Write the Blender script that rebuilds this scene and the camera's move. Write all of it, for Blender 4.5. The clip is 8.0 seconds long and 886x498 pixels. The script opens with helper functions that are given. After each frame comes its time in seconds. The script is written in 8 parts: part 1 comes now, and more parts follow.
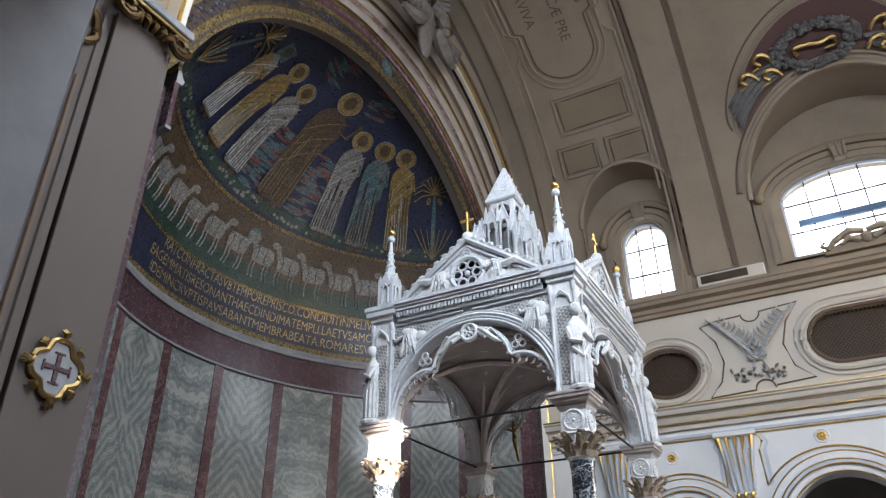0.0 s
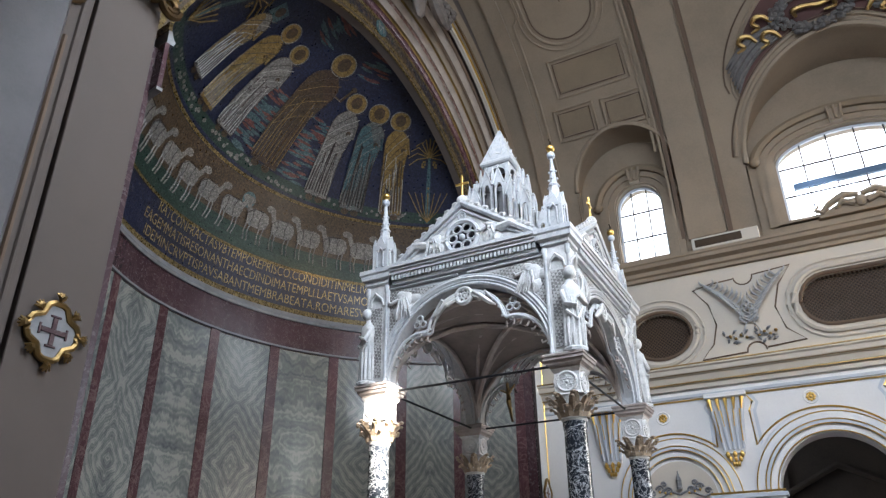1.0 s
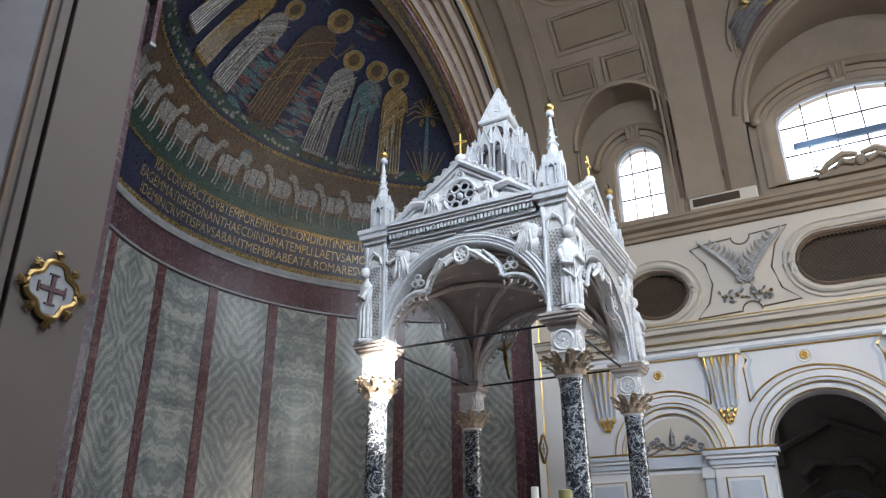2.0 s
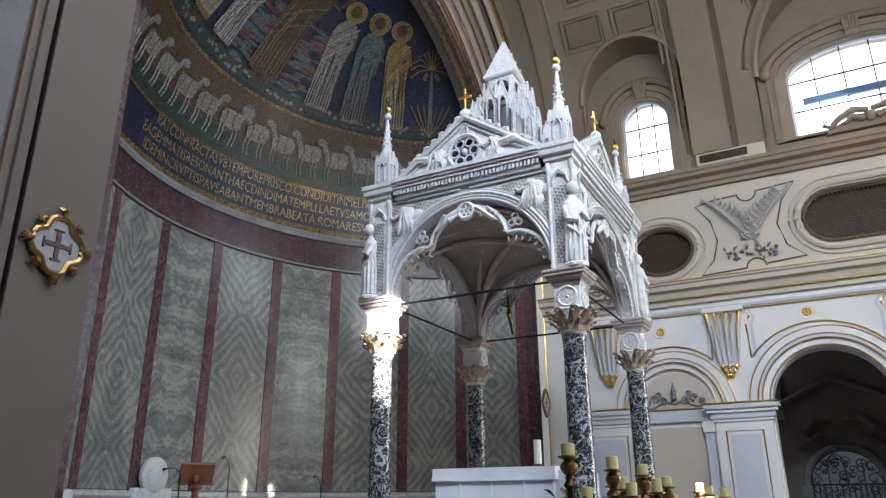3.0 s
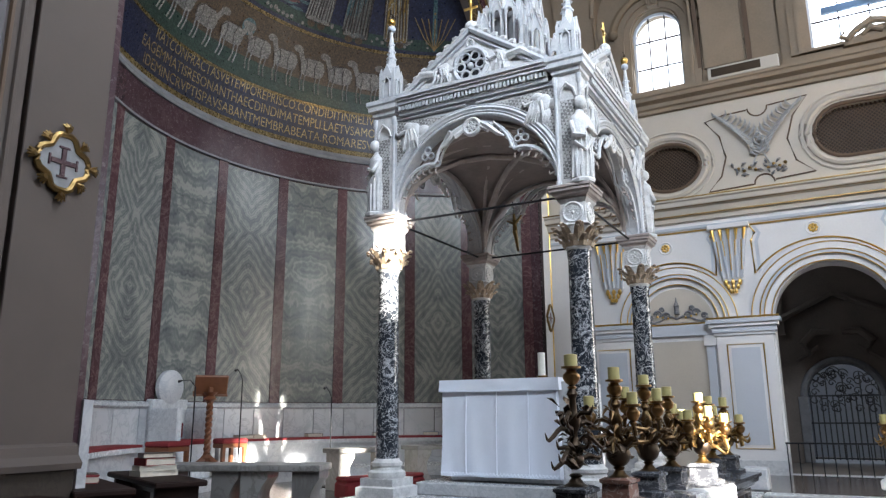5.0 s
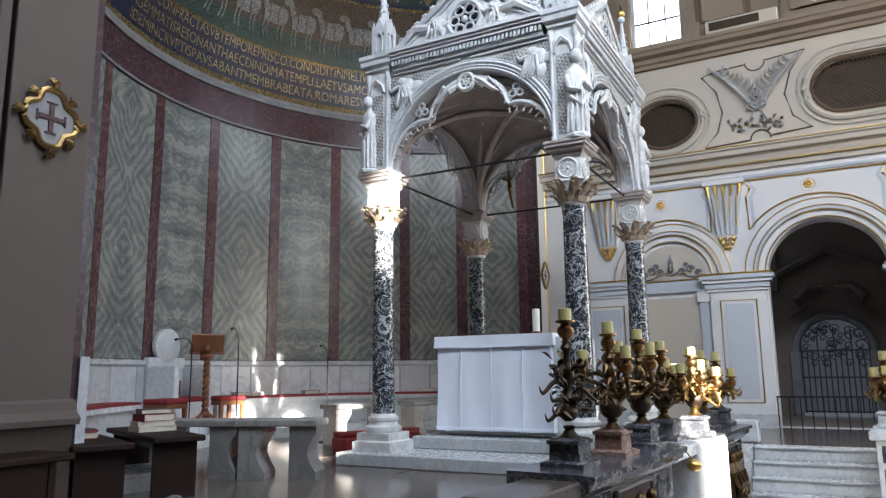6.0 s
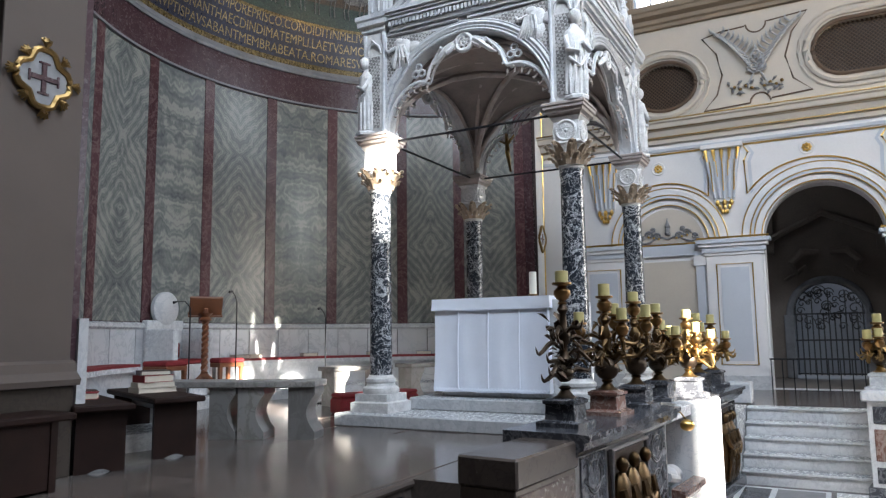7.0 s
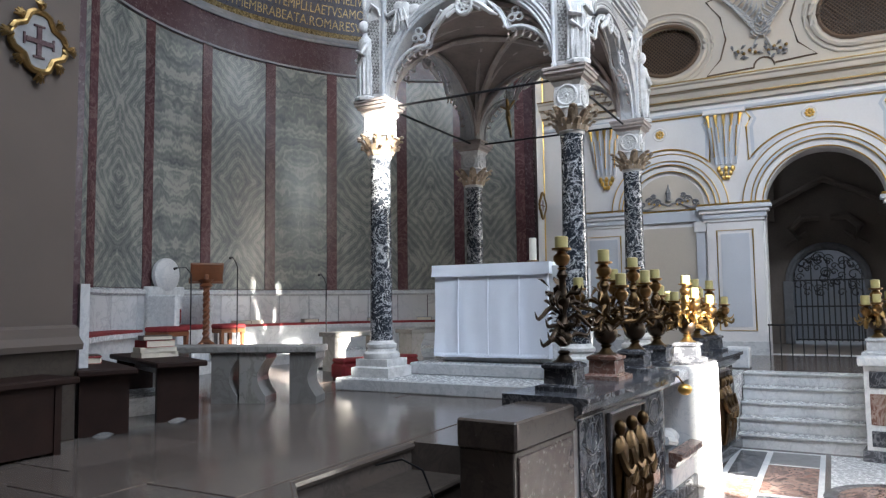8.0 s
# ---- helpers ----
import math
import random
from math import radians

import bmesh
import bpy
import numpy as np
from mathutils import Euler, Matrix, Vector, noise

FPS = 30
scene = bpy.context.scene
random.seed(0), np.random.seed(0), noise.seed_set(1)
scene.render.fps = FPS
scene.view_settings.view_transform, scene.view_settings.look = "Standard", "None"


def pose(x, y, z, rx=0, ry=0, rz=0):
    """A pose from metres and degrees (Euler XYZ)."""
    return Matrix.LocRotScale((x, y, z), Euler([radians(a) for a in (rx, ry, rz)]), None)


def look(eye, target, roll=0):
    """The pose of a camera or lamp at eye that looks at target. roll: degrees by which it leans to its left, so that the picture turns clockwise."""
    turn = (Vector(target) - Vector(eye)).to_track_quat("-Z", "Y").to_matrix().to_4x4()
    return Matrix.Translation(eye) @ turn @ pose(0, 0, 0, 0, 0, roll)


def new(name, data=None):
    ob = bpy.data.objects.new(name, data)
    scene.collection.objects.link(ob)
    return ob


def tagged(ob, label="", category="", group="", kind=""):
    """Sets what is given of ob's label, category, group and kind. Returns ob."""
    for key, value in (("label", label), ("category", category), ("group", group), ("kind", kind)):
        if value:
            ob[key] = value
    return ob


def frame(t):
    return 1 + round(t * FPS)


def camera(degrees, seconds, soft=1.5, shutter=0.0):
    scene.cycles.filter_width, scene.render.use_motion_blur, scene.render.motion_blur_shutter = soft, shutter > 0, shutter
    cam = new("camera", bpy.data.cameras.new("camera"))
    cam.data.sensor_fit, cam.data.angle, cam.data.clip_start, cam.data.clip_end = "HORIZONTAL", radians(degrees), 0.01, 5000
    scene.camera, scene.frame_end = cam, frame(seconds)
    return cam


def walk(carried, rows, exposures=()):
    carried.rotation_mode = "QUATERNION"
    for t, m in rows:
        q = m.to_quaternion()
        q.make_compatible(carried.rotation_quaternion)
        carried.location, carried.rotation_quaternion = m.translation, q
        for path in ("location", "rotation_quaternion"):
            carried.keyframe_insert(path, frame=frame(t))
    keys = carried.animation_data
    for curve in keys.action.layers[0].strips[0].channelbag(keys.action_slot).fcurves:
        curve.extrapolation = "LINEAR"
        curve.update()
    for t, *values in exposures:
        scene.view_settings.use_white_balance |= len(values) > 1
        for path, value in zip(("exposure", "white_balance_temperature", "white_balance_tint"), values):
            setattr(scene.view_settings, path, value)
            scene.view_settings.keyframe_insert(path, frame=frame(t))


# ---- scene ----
cam = camera(63.3, 8.0, soft=1.3)
PATH = [
    (0, (-0.01, 0.009, 1.763), (1.525, 0.843, 2.736), -0.4),
    (0.5, (-0.012, 0.007, 1.762), (1.546, 0.847, 2.694), -0.5),
    (1, (-0.012, 0.007, 1.762), (1.571, 0.852, 2.645), -0.6),
    (1.5, (-0.015, 0.005, 1.76), (1.591, 0.857, 2.594), -0.6),
    (3, (-0.005, 0.011, 1.767), (1.655, 0.906, 2.433), -0.3),
    (3.5, (-0.012, 0.007, 1.762), (1.658, 0.92, 2.376), -0.2),
    (4, (-0.014, 0.006, 1.761), (1.667, 0.934, 2.318), -0.2),
    (4.5, (-0.02, 0.002, 1.756), (1.674, 0.94, 2.26), -0.2),
    (6, (0.007, 0.008, 1.716), (1.739, 0.949, 2.055), -0.7),
    (6.5, (0.009, 0.004, 1.711), (1.75, 0.946, 2.001), -0.7),
    (7, (0.006, 0.009, 1.701), (1.754, 0.951, 1.942), -0.7),
    (7.5, (0.007, 0.012, 1.696), (1.759, 0.956, 1.893), -0.7),
    (8, (0.008, 0.007, 1.69), (1.763, 0.955, 1.84), -0.7),
]
walk(cam, [(t, look(eye, target, roll)) for t, eye, target, roll in PATH])

# ---------------------------------------------------------------- light
world = bpy.data.worlds.new("sky")
scene.world = world
world.use_nodes = True
wn = world.node_tree.nodes
sky = wn.new("ShaderNodeTexSky")
sky.sky_type, sky.sun_disc = "NISHITA", False
SUN_DIR = Vector((0.5, 0.755, -0.305)).normalized()
sky.sun_elevation = math.asin(-SUN_DIR.z)
sky.sun_rotation = math.atan2(-SUN_DIR.x, -SUN_DIR.y)
world.node_tree.links.new(sky.outputs[0], wn["Background"].inputs[0])
wn["Background"].inputs[1].default_value = 0.05
sun = new("sun", bpy.data.lights.new("sun", "SUN"))
sun.data.energy, sun.data.angle, sun.data.color = 5.0, radians(0.5), (1.0, 0.95, 0.86)
sun.matrix_world = look((0, 0, 30), Vector((0, 0, 30)) + SUN_DIR)
scene.view_settings.exposure = 4.0


def area_lamp(eye, target, wide, high, power, color=(0.752, 0.857, 1.0)):
    lamp = new("area_lamp", bpy.data.lights.new("area_lamp", "AREA"))
    lamp.data.shape, lamp.data.size, lamp.data.size_y = "RECTANGLE", wide, high
    lamp.data.energy, lamp.data.color = power, color
    lamp.matrix_world = look(eye, target)


# sky light at the two windows in the right wall
area_lamp((12.85, 2.45, 8.5), (6, 1.0, 3.0), 0.85, 1.4, 1.0)
area_lamp((12.85, -1.25, 8.7), (5, 1.5, 2.0), 2.0, 1.5, 5.0)
# added lamps on the unseen left side, where the wall has no openings
area_lamp((2.95, 2.45, 9.0), (9, 4.5, 2.0), 0.9, 1.5, 14)
area_lamp((2.9, -1.3, 8.7), (9, 2.0, 2.0), 2.2, 1.6, 44)
area_lamp((2.9, -6.5, 8.7), (9, 1.0, 1.0), 2.2, 1.6, 42)
# added fill from unseen places further back in the nave
area_lamp((12.8, -6.5, 8.6), (6, 2.0, 1.0), 2.2, 1.6, 4.4)
area_lamp((7.9, -13.8, 7.0), (9.5, 3, 2.0), 4.0, 4.0, 8)
# unseen lamp added to lift the chapel, which has no window
area_lamp((15.0, 2.8, 4.6), (15.5, 0, 2.0), 1.0, 0.8, 0.8)


# ---------------------------------------------------------------- materials
class Nodes:
    """A small helper round one node material."""

    def __init__(self, name):
        self.mat = bpy.data.materials.new(name)
        self.mat.use_nodes = True
        self.tree = self.mat.node_tree
        self.bsdf = self.tree.nodes["Principled BSDF"]
        self.coord = self.tree.nodes.new("ShaderNodeTexCoord")

    def add(self, kind, **values):
        node = self.tree.nodes.new(kind)
        for key, value in values.items():
            node.inputs[key].default_value = value
        return node

    def link(self, a, b):
        self.tree.links.new(a, b)

    def noise(self, scale, detail=5.0, rough=0.6, source=None, distortion=0.0):
        node = self.add("ShaderNodeTexNoise", Scale=scale, Detail=detail, Roughness=rough, Distortion=distortion)
        self.link(source or self.coord.outputs["Object"], node.inputs["Vector"])
        return node.outputs["Fac"]

    def ramp(self, fac, stops):
        node = self.tree.nodes.new("ShaderNodeValToRGB")
        while len(node.color_ramp.elements) < len(stops):
            node.color_ramp.elements.new(0.5)
        for element, (at, color) in zip(node.color_ramp.elements, stops):
            element.position, element.color = at, (*color, 1)
        self.link(fac, node.inputs[0])
        return node.outputs[0]

    def math(self, op, a, b=0.0):
        node = self.tree.nodes.new("ShaderNodeMath")
        node.operation = op
        for i, v in enumerate((a, b)):
            if isinstance(v, (int, float)):
                node.inputs[i].default_value = v
            else:
                self.link(v, node.inputs[i])
        return node.outputs[0]

    def mix(self, fac, a, b):
        node = self.tree.nodes.new("ShaderNodeMix")
        node.data_type = "RGBA"
        for i, v in ((0, fac), (6, a), (7, b)):
            if isinstance(v, (int, float)):
                node.inputs[i].default_value = v
            elif isinstance(v, tuple):
                node.inputs[i].default_value = (*v, 1)
            else:
                self.link(v, node.inputs[i])
        return node.outputs[2]

    def finish(self, color, rough=0.6, metal=0.0, bump=None, strength=0.2, distance=0.01):
        if isinstance(color, tuple):
            self.bsdf.inputs["Base Color"].default_value = (*color, 1)
        else:
            self.link(color, self.bsdf.inputs["Base Color"])
        if isinstance(rough, (int, float)):
            self.bsdf.inputs["Roughness"].default_value = rough
        else:
            self.link(rough, self.bsdf.inputs["Roughness"])
        self.bsdf.inputs["Metallic"].default_value = metal
        if bump is not None:
            node = self.add("ShaderNodeBump", Strength=strength, Distance=distance)
            self.link(bump, node.inputs["Height"])
            self.link(node.outputs[0], self.bsdf.inputs["Normal"])
        return self.mat


def scaled(c, k):
    return tuple(min(1.0, v * k) for v in c)


def plain(name, color, rough=0.7, metal=0.0, large=0.8, fine=30.0, spread=0.16, bump=0.15, depth=0.006):
    """Paint, plaster, wood or metal: stains at a large scale and grain at a fine one."""
    n = Nodes(name)
    a = n.noise(large, 6, 0.65)
    b = n.noise(fine, 4, 0.6)
    both = n.math("ADD", n.math("MULTIPLY", a, 0.7), n.math("MULTIPLY", b, 0.3))
    col = n.ramp(both, [(0.3, scaled(color, 1 - spread)), (0.52, color), (0.72, scaled(color, 1 + spread * 0.6))])
    r = n.math("ADD", rough - 0.12, n.math("MULTIPLY", b, 0.24))
    return n.finish(col, r, metal, b, bump, depth)


def veined(name, base, vein, scale=2.0, width=0.05, rough=0.25, cloud=0.12, second=None):
    """Polished marble with thin veins over soft clouds."""
    n = Nodes(name)
    info = n.tree.nodes.new("ShaderNodeObjectInfo")
    shift = n.add("ShaderNodeVectorMath")
    shift.operation = "ADD"
    n.link(n.coord.outputs["Object"], shift.inputs[0])
    n.link(n.math("MULTIPLY", info.outputs["Random"], 37.0), shift.inputs[1])
    where = shift.outputs[0]
    w = n.math("ABSOLUTE", n.math("SUBTRACT", n.noise(scale, 7, 0.62, where, 1.2), 0.5))
    w2 = n.math("ABSOLUTE", n.math("SUBTRACT", n.noise(scale * 2.7, 6, 0.6, where, 0.8), 0.5))
    line = n.math("MINIMUM", w, n.math("MULTIPLY", w2, 1.6))
    soft = n.noise(scale * 0.5, 4, 0.5, where)
    body = n.ramp(soft, [(0.3, scaled(base, 1 - cloud)), (0.6, base), (0.8, second or scaled(base, 1 + cloud))])
    mask = n.ramp(line, [(0.0, (1, 1, 1)), (width, (0, 0, 0))])
    col = n.mix(mask, body, vein)
    tone = n.add("ShaderNodeHueSaturation")
    n.link(n.math("ADD", 0.85, n.math("MULTIPLY", info.outputs["Random"], 0.3)), tone.inputs["Value"])
    n.link(col, tone.inputs["Color"])
    col = tone.outputs["Color"]
    r = n.math("ADD", rough - 0.05, n.math("MULTIPLY", n.noise(24, 3), 0.12))
    return n.finish(col, r, 0.0, n.noise(40, 3), 0.05, 0.003)


def cipollino(name, mode):
    """Book-matched green marble: waves mirrored about the slab's middle (uv: -1..1 across, metres up)."""
    n = Nodes(name)
    uv = n.tree.nodes.new("ShaderNodeUVMap")
    sep = n.tree.nodes.new("ShaderNodeSeparateXYZ")
    n.link(uv.outputs[0], sep.inputs[0])
    info = n.tree.nodes.new("ShaderNodeObjectInfo")
    u = n.math("ABSOLUTE", sep.outputs[0])
    v = sep.outputs[1]
    rnd = info.outputs["Random"]
    comb = n.tree.nodes.new("ShaderNodeCombineXYZ")
    n.link(u, comb.inputs[0])
    n.link(v, comb.inputs[1])
    n.link(n.math("MULTIPLY", rnd, 20.0), comb.inputs[2])
    wob = n.noise(1.1, 5, 0.55, comb.outputs[0], 0.3)
    fine = n.noise(7.0, 5, 0.65, comb.outputs[0], 0.6)
    if mode == "chevron":
        fold = n.math("PINGPONG", n.math("ADD", v, n.math("MULTIPLY", rnd, 0.6)), 1.02)
        path = n.math("ADD", n.math("MULTIPLY", u, 0.62), fold)
        waves = 11.0
    else:
        fold = n.math("PINGPONG", n.math("ADD", v, n.math("MULTIPLY", rnd, 2.0)), 1.3)
        path = n.math("ADD", n.math("MULTIPLY", u, 0.05), fold)
        waves = 5.2
    path = n.math("ADD", path, n.math("MULTIPLY", wob, 0.5 if mode == "chevron" else 0.9))
    path = n.math("ADD", path, n.math("MULTIPLY", fine, 0.11))
    s = n.math("FRACT", n.math("MULTIPLY", path, waves / 2.2))
    band = n.math("ABSOLUTE", n.math("SUBTRACT", s, 0.5))
    strength = n.noise(1.3, 5, 0.6, comb.outputs[0], 0.8)
    tone = n.math("ADD", n.math("MULTIPLY", band, 0.62), n.math("MULTIPLY", n.math("SUBTRACT", strength, 0.45), 1.0))
    s2 = n.math("ABSOLUTE", n.math("SUBTRACT", n.math("FRACT", n.math("MULTIPLY", path, waves * 1.7)), 0.5))
    tone = n.math("ADD", tone, n.math("MULTIPLY", n.math("SUBTRACT", s2, 0.25), 0.5))
    tone = n.math("ADD", tone, n.math("MULTIPLY", n.math("SUBTRACT", fine, 0.5), 0.6))
    col = n.ramp(tone, [(0.0, (0.27, 0.27, 0.245)), (0.2, (0.17, 0.178, 0.168)), (0.42, (0.12, 0.13, 0.128)), (0.72, (0.065, 0.073, 0.076))])
    return n.finish(col, n.math("ADD", 0.16, n.math("MULTIPLY", fine, 0.16)), 0, n.noise(60, 2), 0.03, 0.002)


def tesserae(name, color, second, rough=0.42, size=38.0, metal=0.0):
    """Glass mosaic: small cells that differ a little in tone and tilt."""
    n = Nodes(name)
    vor = n.add("ShaderNodeTexVoronoi", Scale=size, Randomness=0.55)
    n.link(n.coord.outputs["Object"], vor.inputs["Vector"])
    sep = n.tree.nodes.new("ShaderNodeSeparateColor")
    n.link(vor.outputs["Color"], sep.inputs[0])
    big = n.noise(0.9, 5, 0.6)
    t = n.math("ADD", n.math("MULTIPLY", sep.outputs[0], 0.5), n.math("MULTIPLY", big, 0.55))
    col = n.ramp(t, [(0.2, scaled(color, 0.55)), (0.5, color), (0.8, second)])
    joint = n.ramp(vor.outputs["Distance"], [(0.4, (1, 1, 1)), (0.75, (0.5, 0.5, 0.5))])
    mixed = n.tree.nodes.new("ShaderNodeMix")
    mixed.data_type, mixed.blend_type = "RGBA", "MULTIPLY"
    mixed.inputs[0].default_value = 0.8
    n.link(col, mixed.inputs[6])
    n.link(joint, mixed.inputs[7])
    r = n.math("ADD", rough - 0.15, n.math("MULTIPLY", sep.outputs[1], 0.3))
    return n.finish(mixed.outputs[2], r, metal, sep.outputs[2], 0.35, 0.01)


BEIGE = plain("beige_plaster", (0.25, 0.193, 0.137), 0.8, spread=0.25)
BEIGE_PANEL = plain("ochre_plaster", (0.21, 0.157, 0.103), 0.8, spread=0.26)
BEIGE_DARK = plain("shaded_line_paint", (0.11, 0.07, 0.045), 0.75, spread=0.2)
CREAM = plain("cream_plaster", (0.5, 0.45, 0.385), 0.7, spread=0.1)
WHITE = plain("white_plaster", (0.68, 0.67, 0.67), 0.65, spread=0.09)
GREY_BLUE = plain("blue_grey_paint", (0.5, 0.53, 0.58), 0.65, spread=0.1)
GREY_STUCCO = plain("grey_stucco", (0.2, 0.2, 0.21), 0.7, spread=0.35, fine=18, large=4)
# pale pier plaster, with the shade of its corner put into the colour
PIER_SHADED = plain("shaded_pier_plaster", (0.085, 0.066, 0.057), 0.8, spread=0.16)
# vault and rib tones, browner and darker than the canopy marble
VAULT_STUCCO = plain("warm_grey_vault_stucco", (0.21, 0.175, 0.16), 0.75, large=3, spread=0.35)
RIB_STONE = plain("warm_grey_rib_stone", (0.36, 0.31, 0.285), 0.65, large=6, spread=0.3)
PART_GILT = plain("part_gilded_marble", (0.36, 0.275, 0.195), 0.5, 0.08, large=16, fine=60, spread=0.6, bump=0.5)
GILT = plain("gilding", (0.72, 0.47, 0.14), 0.32, 1.0, large=3, spread=0.3, bump=0.3)
OLD_GILT = plain("old_gilding", (0.27, 0.175, 0.07), 0.4, 1.0, large=5, spread=0.45, bump=0.4)
BRONZE = plain("gilt_bronze", (0.1, 0.062, 0.03), 0.4, 1.0, large=9, spread=0.5, bump=0.4)
DARK_BRONZE = plain("dark_bronze", (0.055, 0.038, 0.026), 0.42, 0.9, large=6, spread=0.4)
IRON = plain("black_iron", (0.02, 0.02, 0.023), 0.5, 0.7, spread=0.3)
MARBLE = veined("white_marble", (0.56, 0.565, 0.575), (0.4, 0.42, 0.45), 2.6, 0.03, 0.38, 0.14)
CARVED = plain("carved_marble", (0.62, 0.615, 0.61), 0.5, large=9, fine=55, spread=0.4, bump=0.5, depth=0.012)
n = Nodes("patterned_marble")
turned = n.add("ShaderNodeMapping", Rotation=(radians(45), radians(45), radians(45)))
n.link(n.coord.outputs["Object"], turned.inputs["Vector"])
chk = n.add("ShaderNodeTexChecker", Scale=34.0, Color1=(0.5, 0.49, 0.48, 1), Color2=(0.06, 0.055, 0.055, 1))
n.link(turned.outputs[0], chk.inputs["Vector"])
DIAPER = n.finish(n.mix(n.math("MULTIPLY", n.noise(14, 4), 0.7), chk.outputs["Color"], (0.34, 0.33, 0.32)), 0.55, 0.0, n.noise(60, 3), 0.2, 0.004)
BLACK_WHITE = veined("black_white_marble", (0.024, 0.028, 0.036), (0.55, 0.56, 0.58), 5.5, 0.022, 0.16, 0.3)
CARRARA = veined("grey_white_marble", (0.56, 0.57, 0.58), (0.43, 0.44, 0.46), 1.8, 0.03, 0.26, 0.14)
SLAB = veined("pale_slab_marble", (0.58, 0.585, 0.6), (0.44, 0.45, 0.47), 0.9, 0.04, 0.22, 0.16)
PORPHYRY = veined("purple_marble", (0.085, 0.036, 0.041), (0.15, 0.09, 0.09), 2.6, 0.03, 0.22, 0.25)
PURPLE = veined("purple_frieze_marble", (0.062, 0.03, 0.037), (0.1, 0.062, 0.066), 2.2, 0.03, 0.25, 0.22)
RED_MARBLE = veined("red_marble", (0.17, 0.09, 0.07), (0.3, 0.23, 0.2), 3.0, 0.04, 0.2, 0.25)
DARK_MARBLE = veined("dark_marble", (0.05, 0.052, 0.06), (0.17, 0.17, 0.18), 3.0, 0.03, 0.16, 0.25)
GREEN_CHEVRON = cipollino("green_marble_chevron", "chevron")
GREEN_BANDS = cipollino("green_marble_bands", "bands")
FLOOR_STONE = veined("floor_marble", (0.135, 0.108, 0.094), (0.1, 0.082, 0.072), 0.9, 0.04, 0.14, 0.28)
FLOOR_DARK = veined("dark_floor_marble", (0.085, 0.075, 0.07), (0.16, 0.145, 0.13), 1.4, 0.05, 0.17, 0.2)
CLOTH = plain("white_cloth", (0.8, 0.845, 0.94), 0.85, large=4, fine=120, spread=0.05, bump=0.12)
RED_CLOTH = plain("red_cloth", (0.2, 0.018, 0.022), 0.9, large=6, fine=140, spread=0.25, bump=0.3)
WOOD = plain("red_brown_wood", (0.15, 0.052, 0.02), 0.45, large=5, fine=24, spread=0.35)
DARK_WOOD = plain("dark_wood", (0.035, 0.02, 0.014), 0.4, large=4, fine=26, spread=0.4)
WAX = plain("yellow_wax", (0.4, 0.35, 0.15), 0.5, large=8, spread=0.15)
WHITE_WAX = plain("white_wax", (0.74, 0.72, 0.64), 0.5, large=8, spread=0.08)
PAPER = plain("book_paper", (0.55, 0.5, 0.42), 0.8, large=8, fine=150, spread=0.2)
BLUE_MOSAIC = tesserae("blue_mosaic", (0.01, 0.013, 0.036), (0.02, 0.026, 0.065))
GOLD_MOSAIC = tesserae("gold_mosaic", (0.15, 0.105, 0.04), (0.26, 0.185, 0.07), 0.36, metal=0.35)
GREEN_MOSAIC = tesserae("green_mosaic", (0.014, 0.036, 0.028), (0.03, 0.06, 0.042))
BROWN_MOSAIC = tesserae("brown_mosaic", (0.06, 0.037, 0.02), (0.095, 0.06, 0.03))
WHITE_MOSAIC = tesserae("white_mosaic", (0.165, 0.152, 0.138), (0.26, 0.245, 0.215))
OCHRE_MOSAIC = tesserae("ochre_mosaic", (0.2, 0.125, 0.035), (0.28, 0.185, 0.06))
RED_MOSAIC = tesserae("red_mosaic", (0.13, 0.04, 0.035), (0.2, 0.08, 0.06))
TEAL_MOSAIC = tesserae("teal_mosaic", (0.05, 0.1, 0.11), (0.09, 0.15, 0.155))
LINE_MOSAIC = tesserae("dark_line_mosaic", (0.05, 0.035, 0.03), (0.09, 0.06, 0.05))
# dark wood, made darker still for the shade beside the pier
SHADED_BENCH_WOOD = plain("shaded_bench_wood", (0.018, 0.008, 0.006), 0.68, large=4, fine=26, spread=0.4)
# pale slab stone toned down to grey, as the legs stand against the light
SHADED_BENCH_STONE = veined("shaded_bench_stone", (0.24, 0.23, 0.22), (0.16, 0.15, 0.14), 1.4, 0.04, 0.3, 0.2)
# base and step stone carries the low shade in its colour
SHADED_BROWN_STONE = veined("shaded_brown_stone", (0.055, 0.044, 0.037), (0.038, 0.03, 0.026), 1.6, 0.03, 0.5, 0.2)
# less gloss too, so these two stay dark as if shaded
for dull in (SHADED_BENCH_WOOD, SHADED_BROWN_STONE):
    dull.node_tree.nodes["Principled BSDF"].inputs["Specular IOR Level"].default_value = 0.18
# the dimness of the chapel is put into this plaster colour
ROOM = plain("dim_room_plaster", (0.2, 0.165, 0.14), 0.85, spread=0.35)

g = Nodes("window_glass")
g.bsdf.inputs["Transmission Weight"].default_value = 1.0
GLASS = g.finish((0.9, 0.95, 1.0), 0.08)
g = Nodes("bright_sky")
g.bsdf.inputs["Emission Color"].default_value = (0.86, 0.92, 1.0, 1)
g.bsdf.inputs["Emission Strength"].default_value = 0.32
SKY_GLOW = g.finish((0.8, 0.8, 0.8), 0.9)


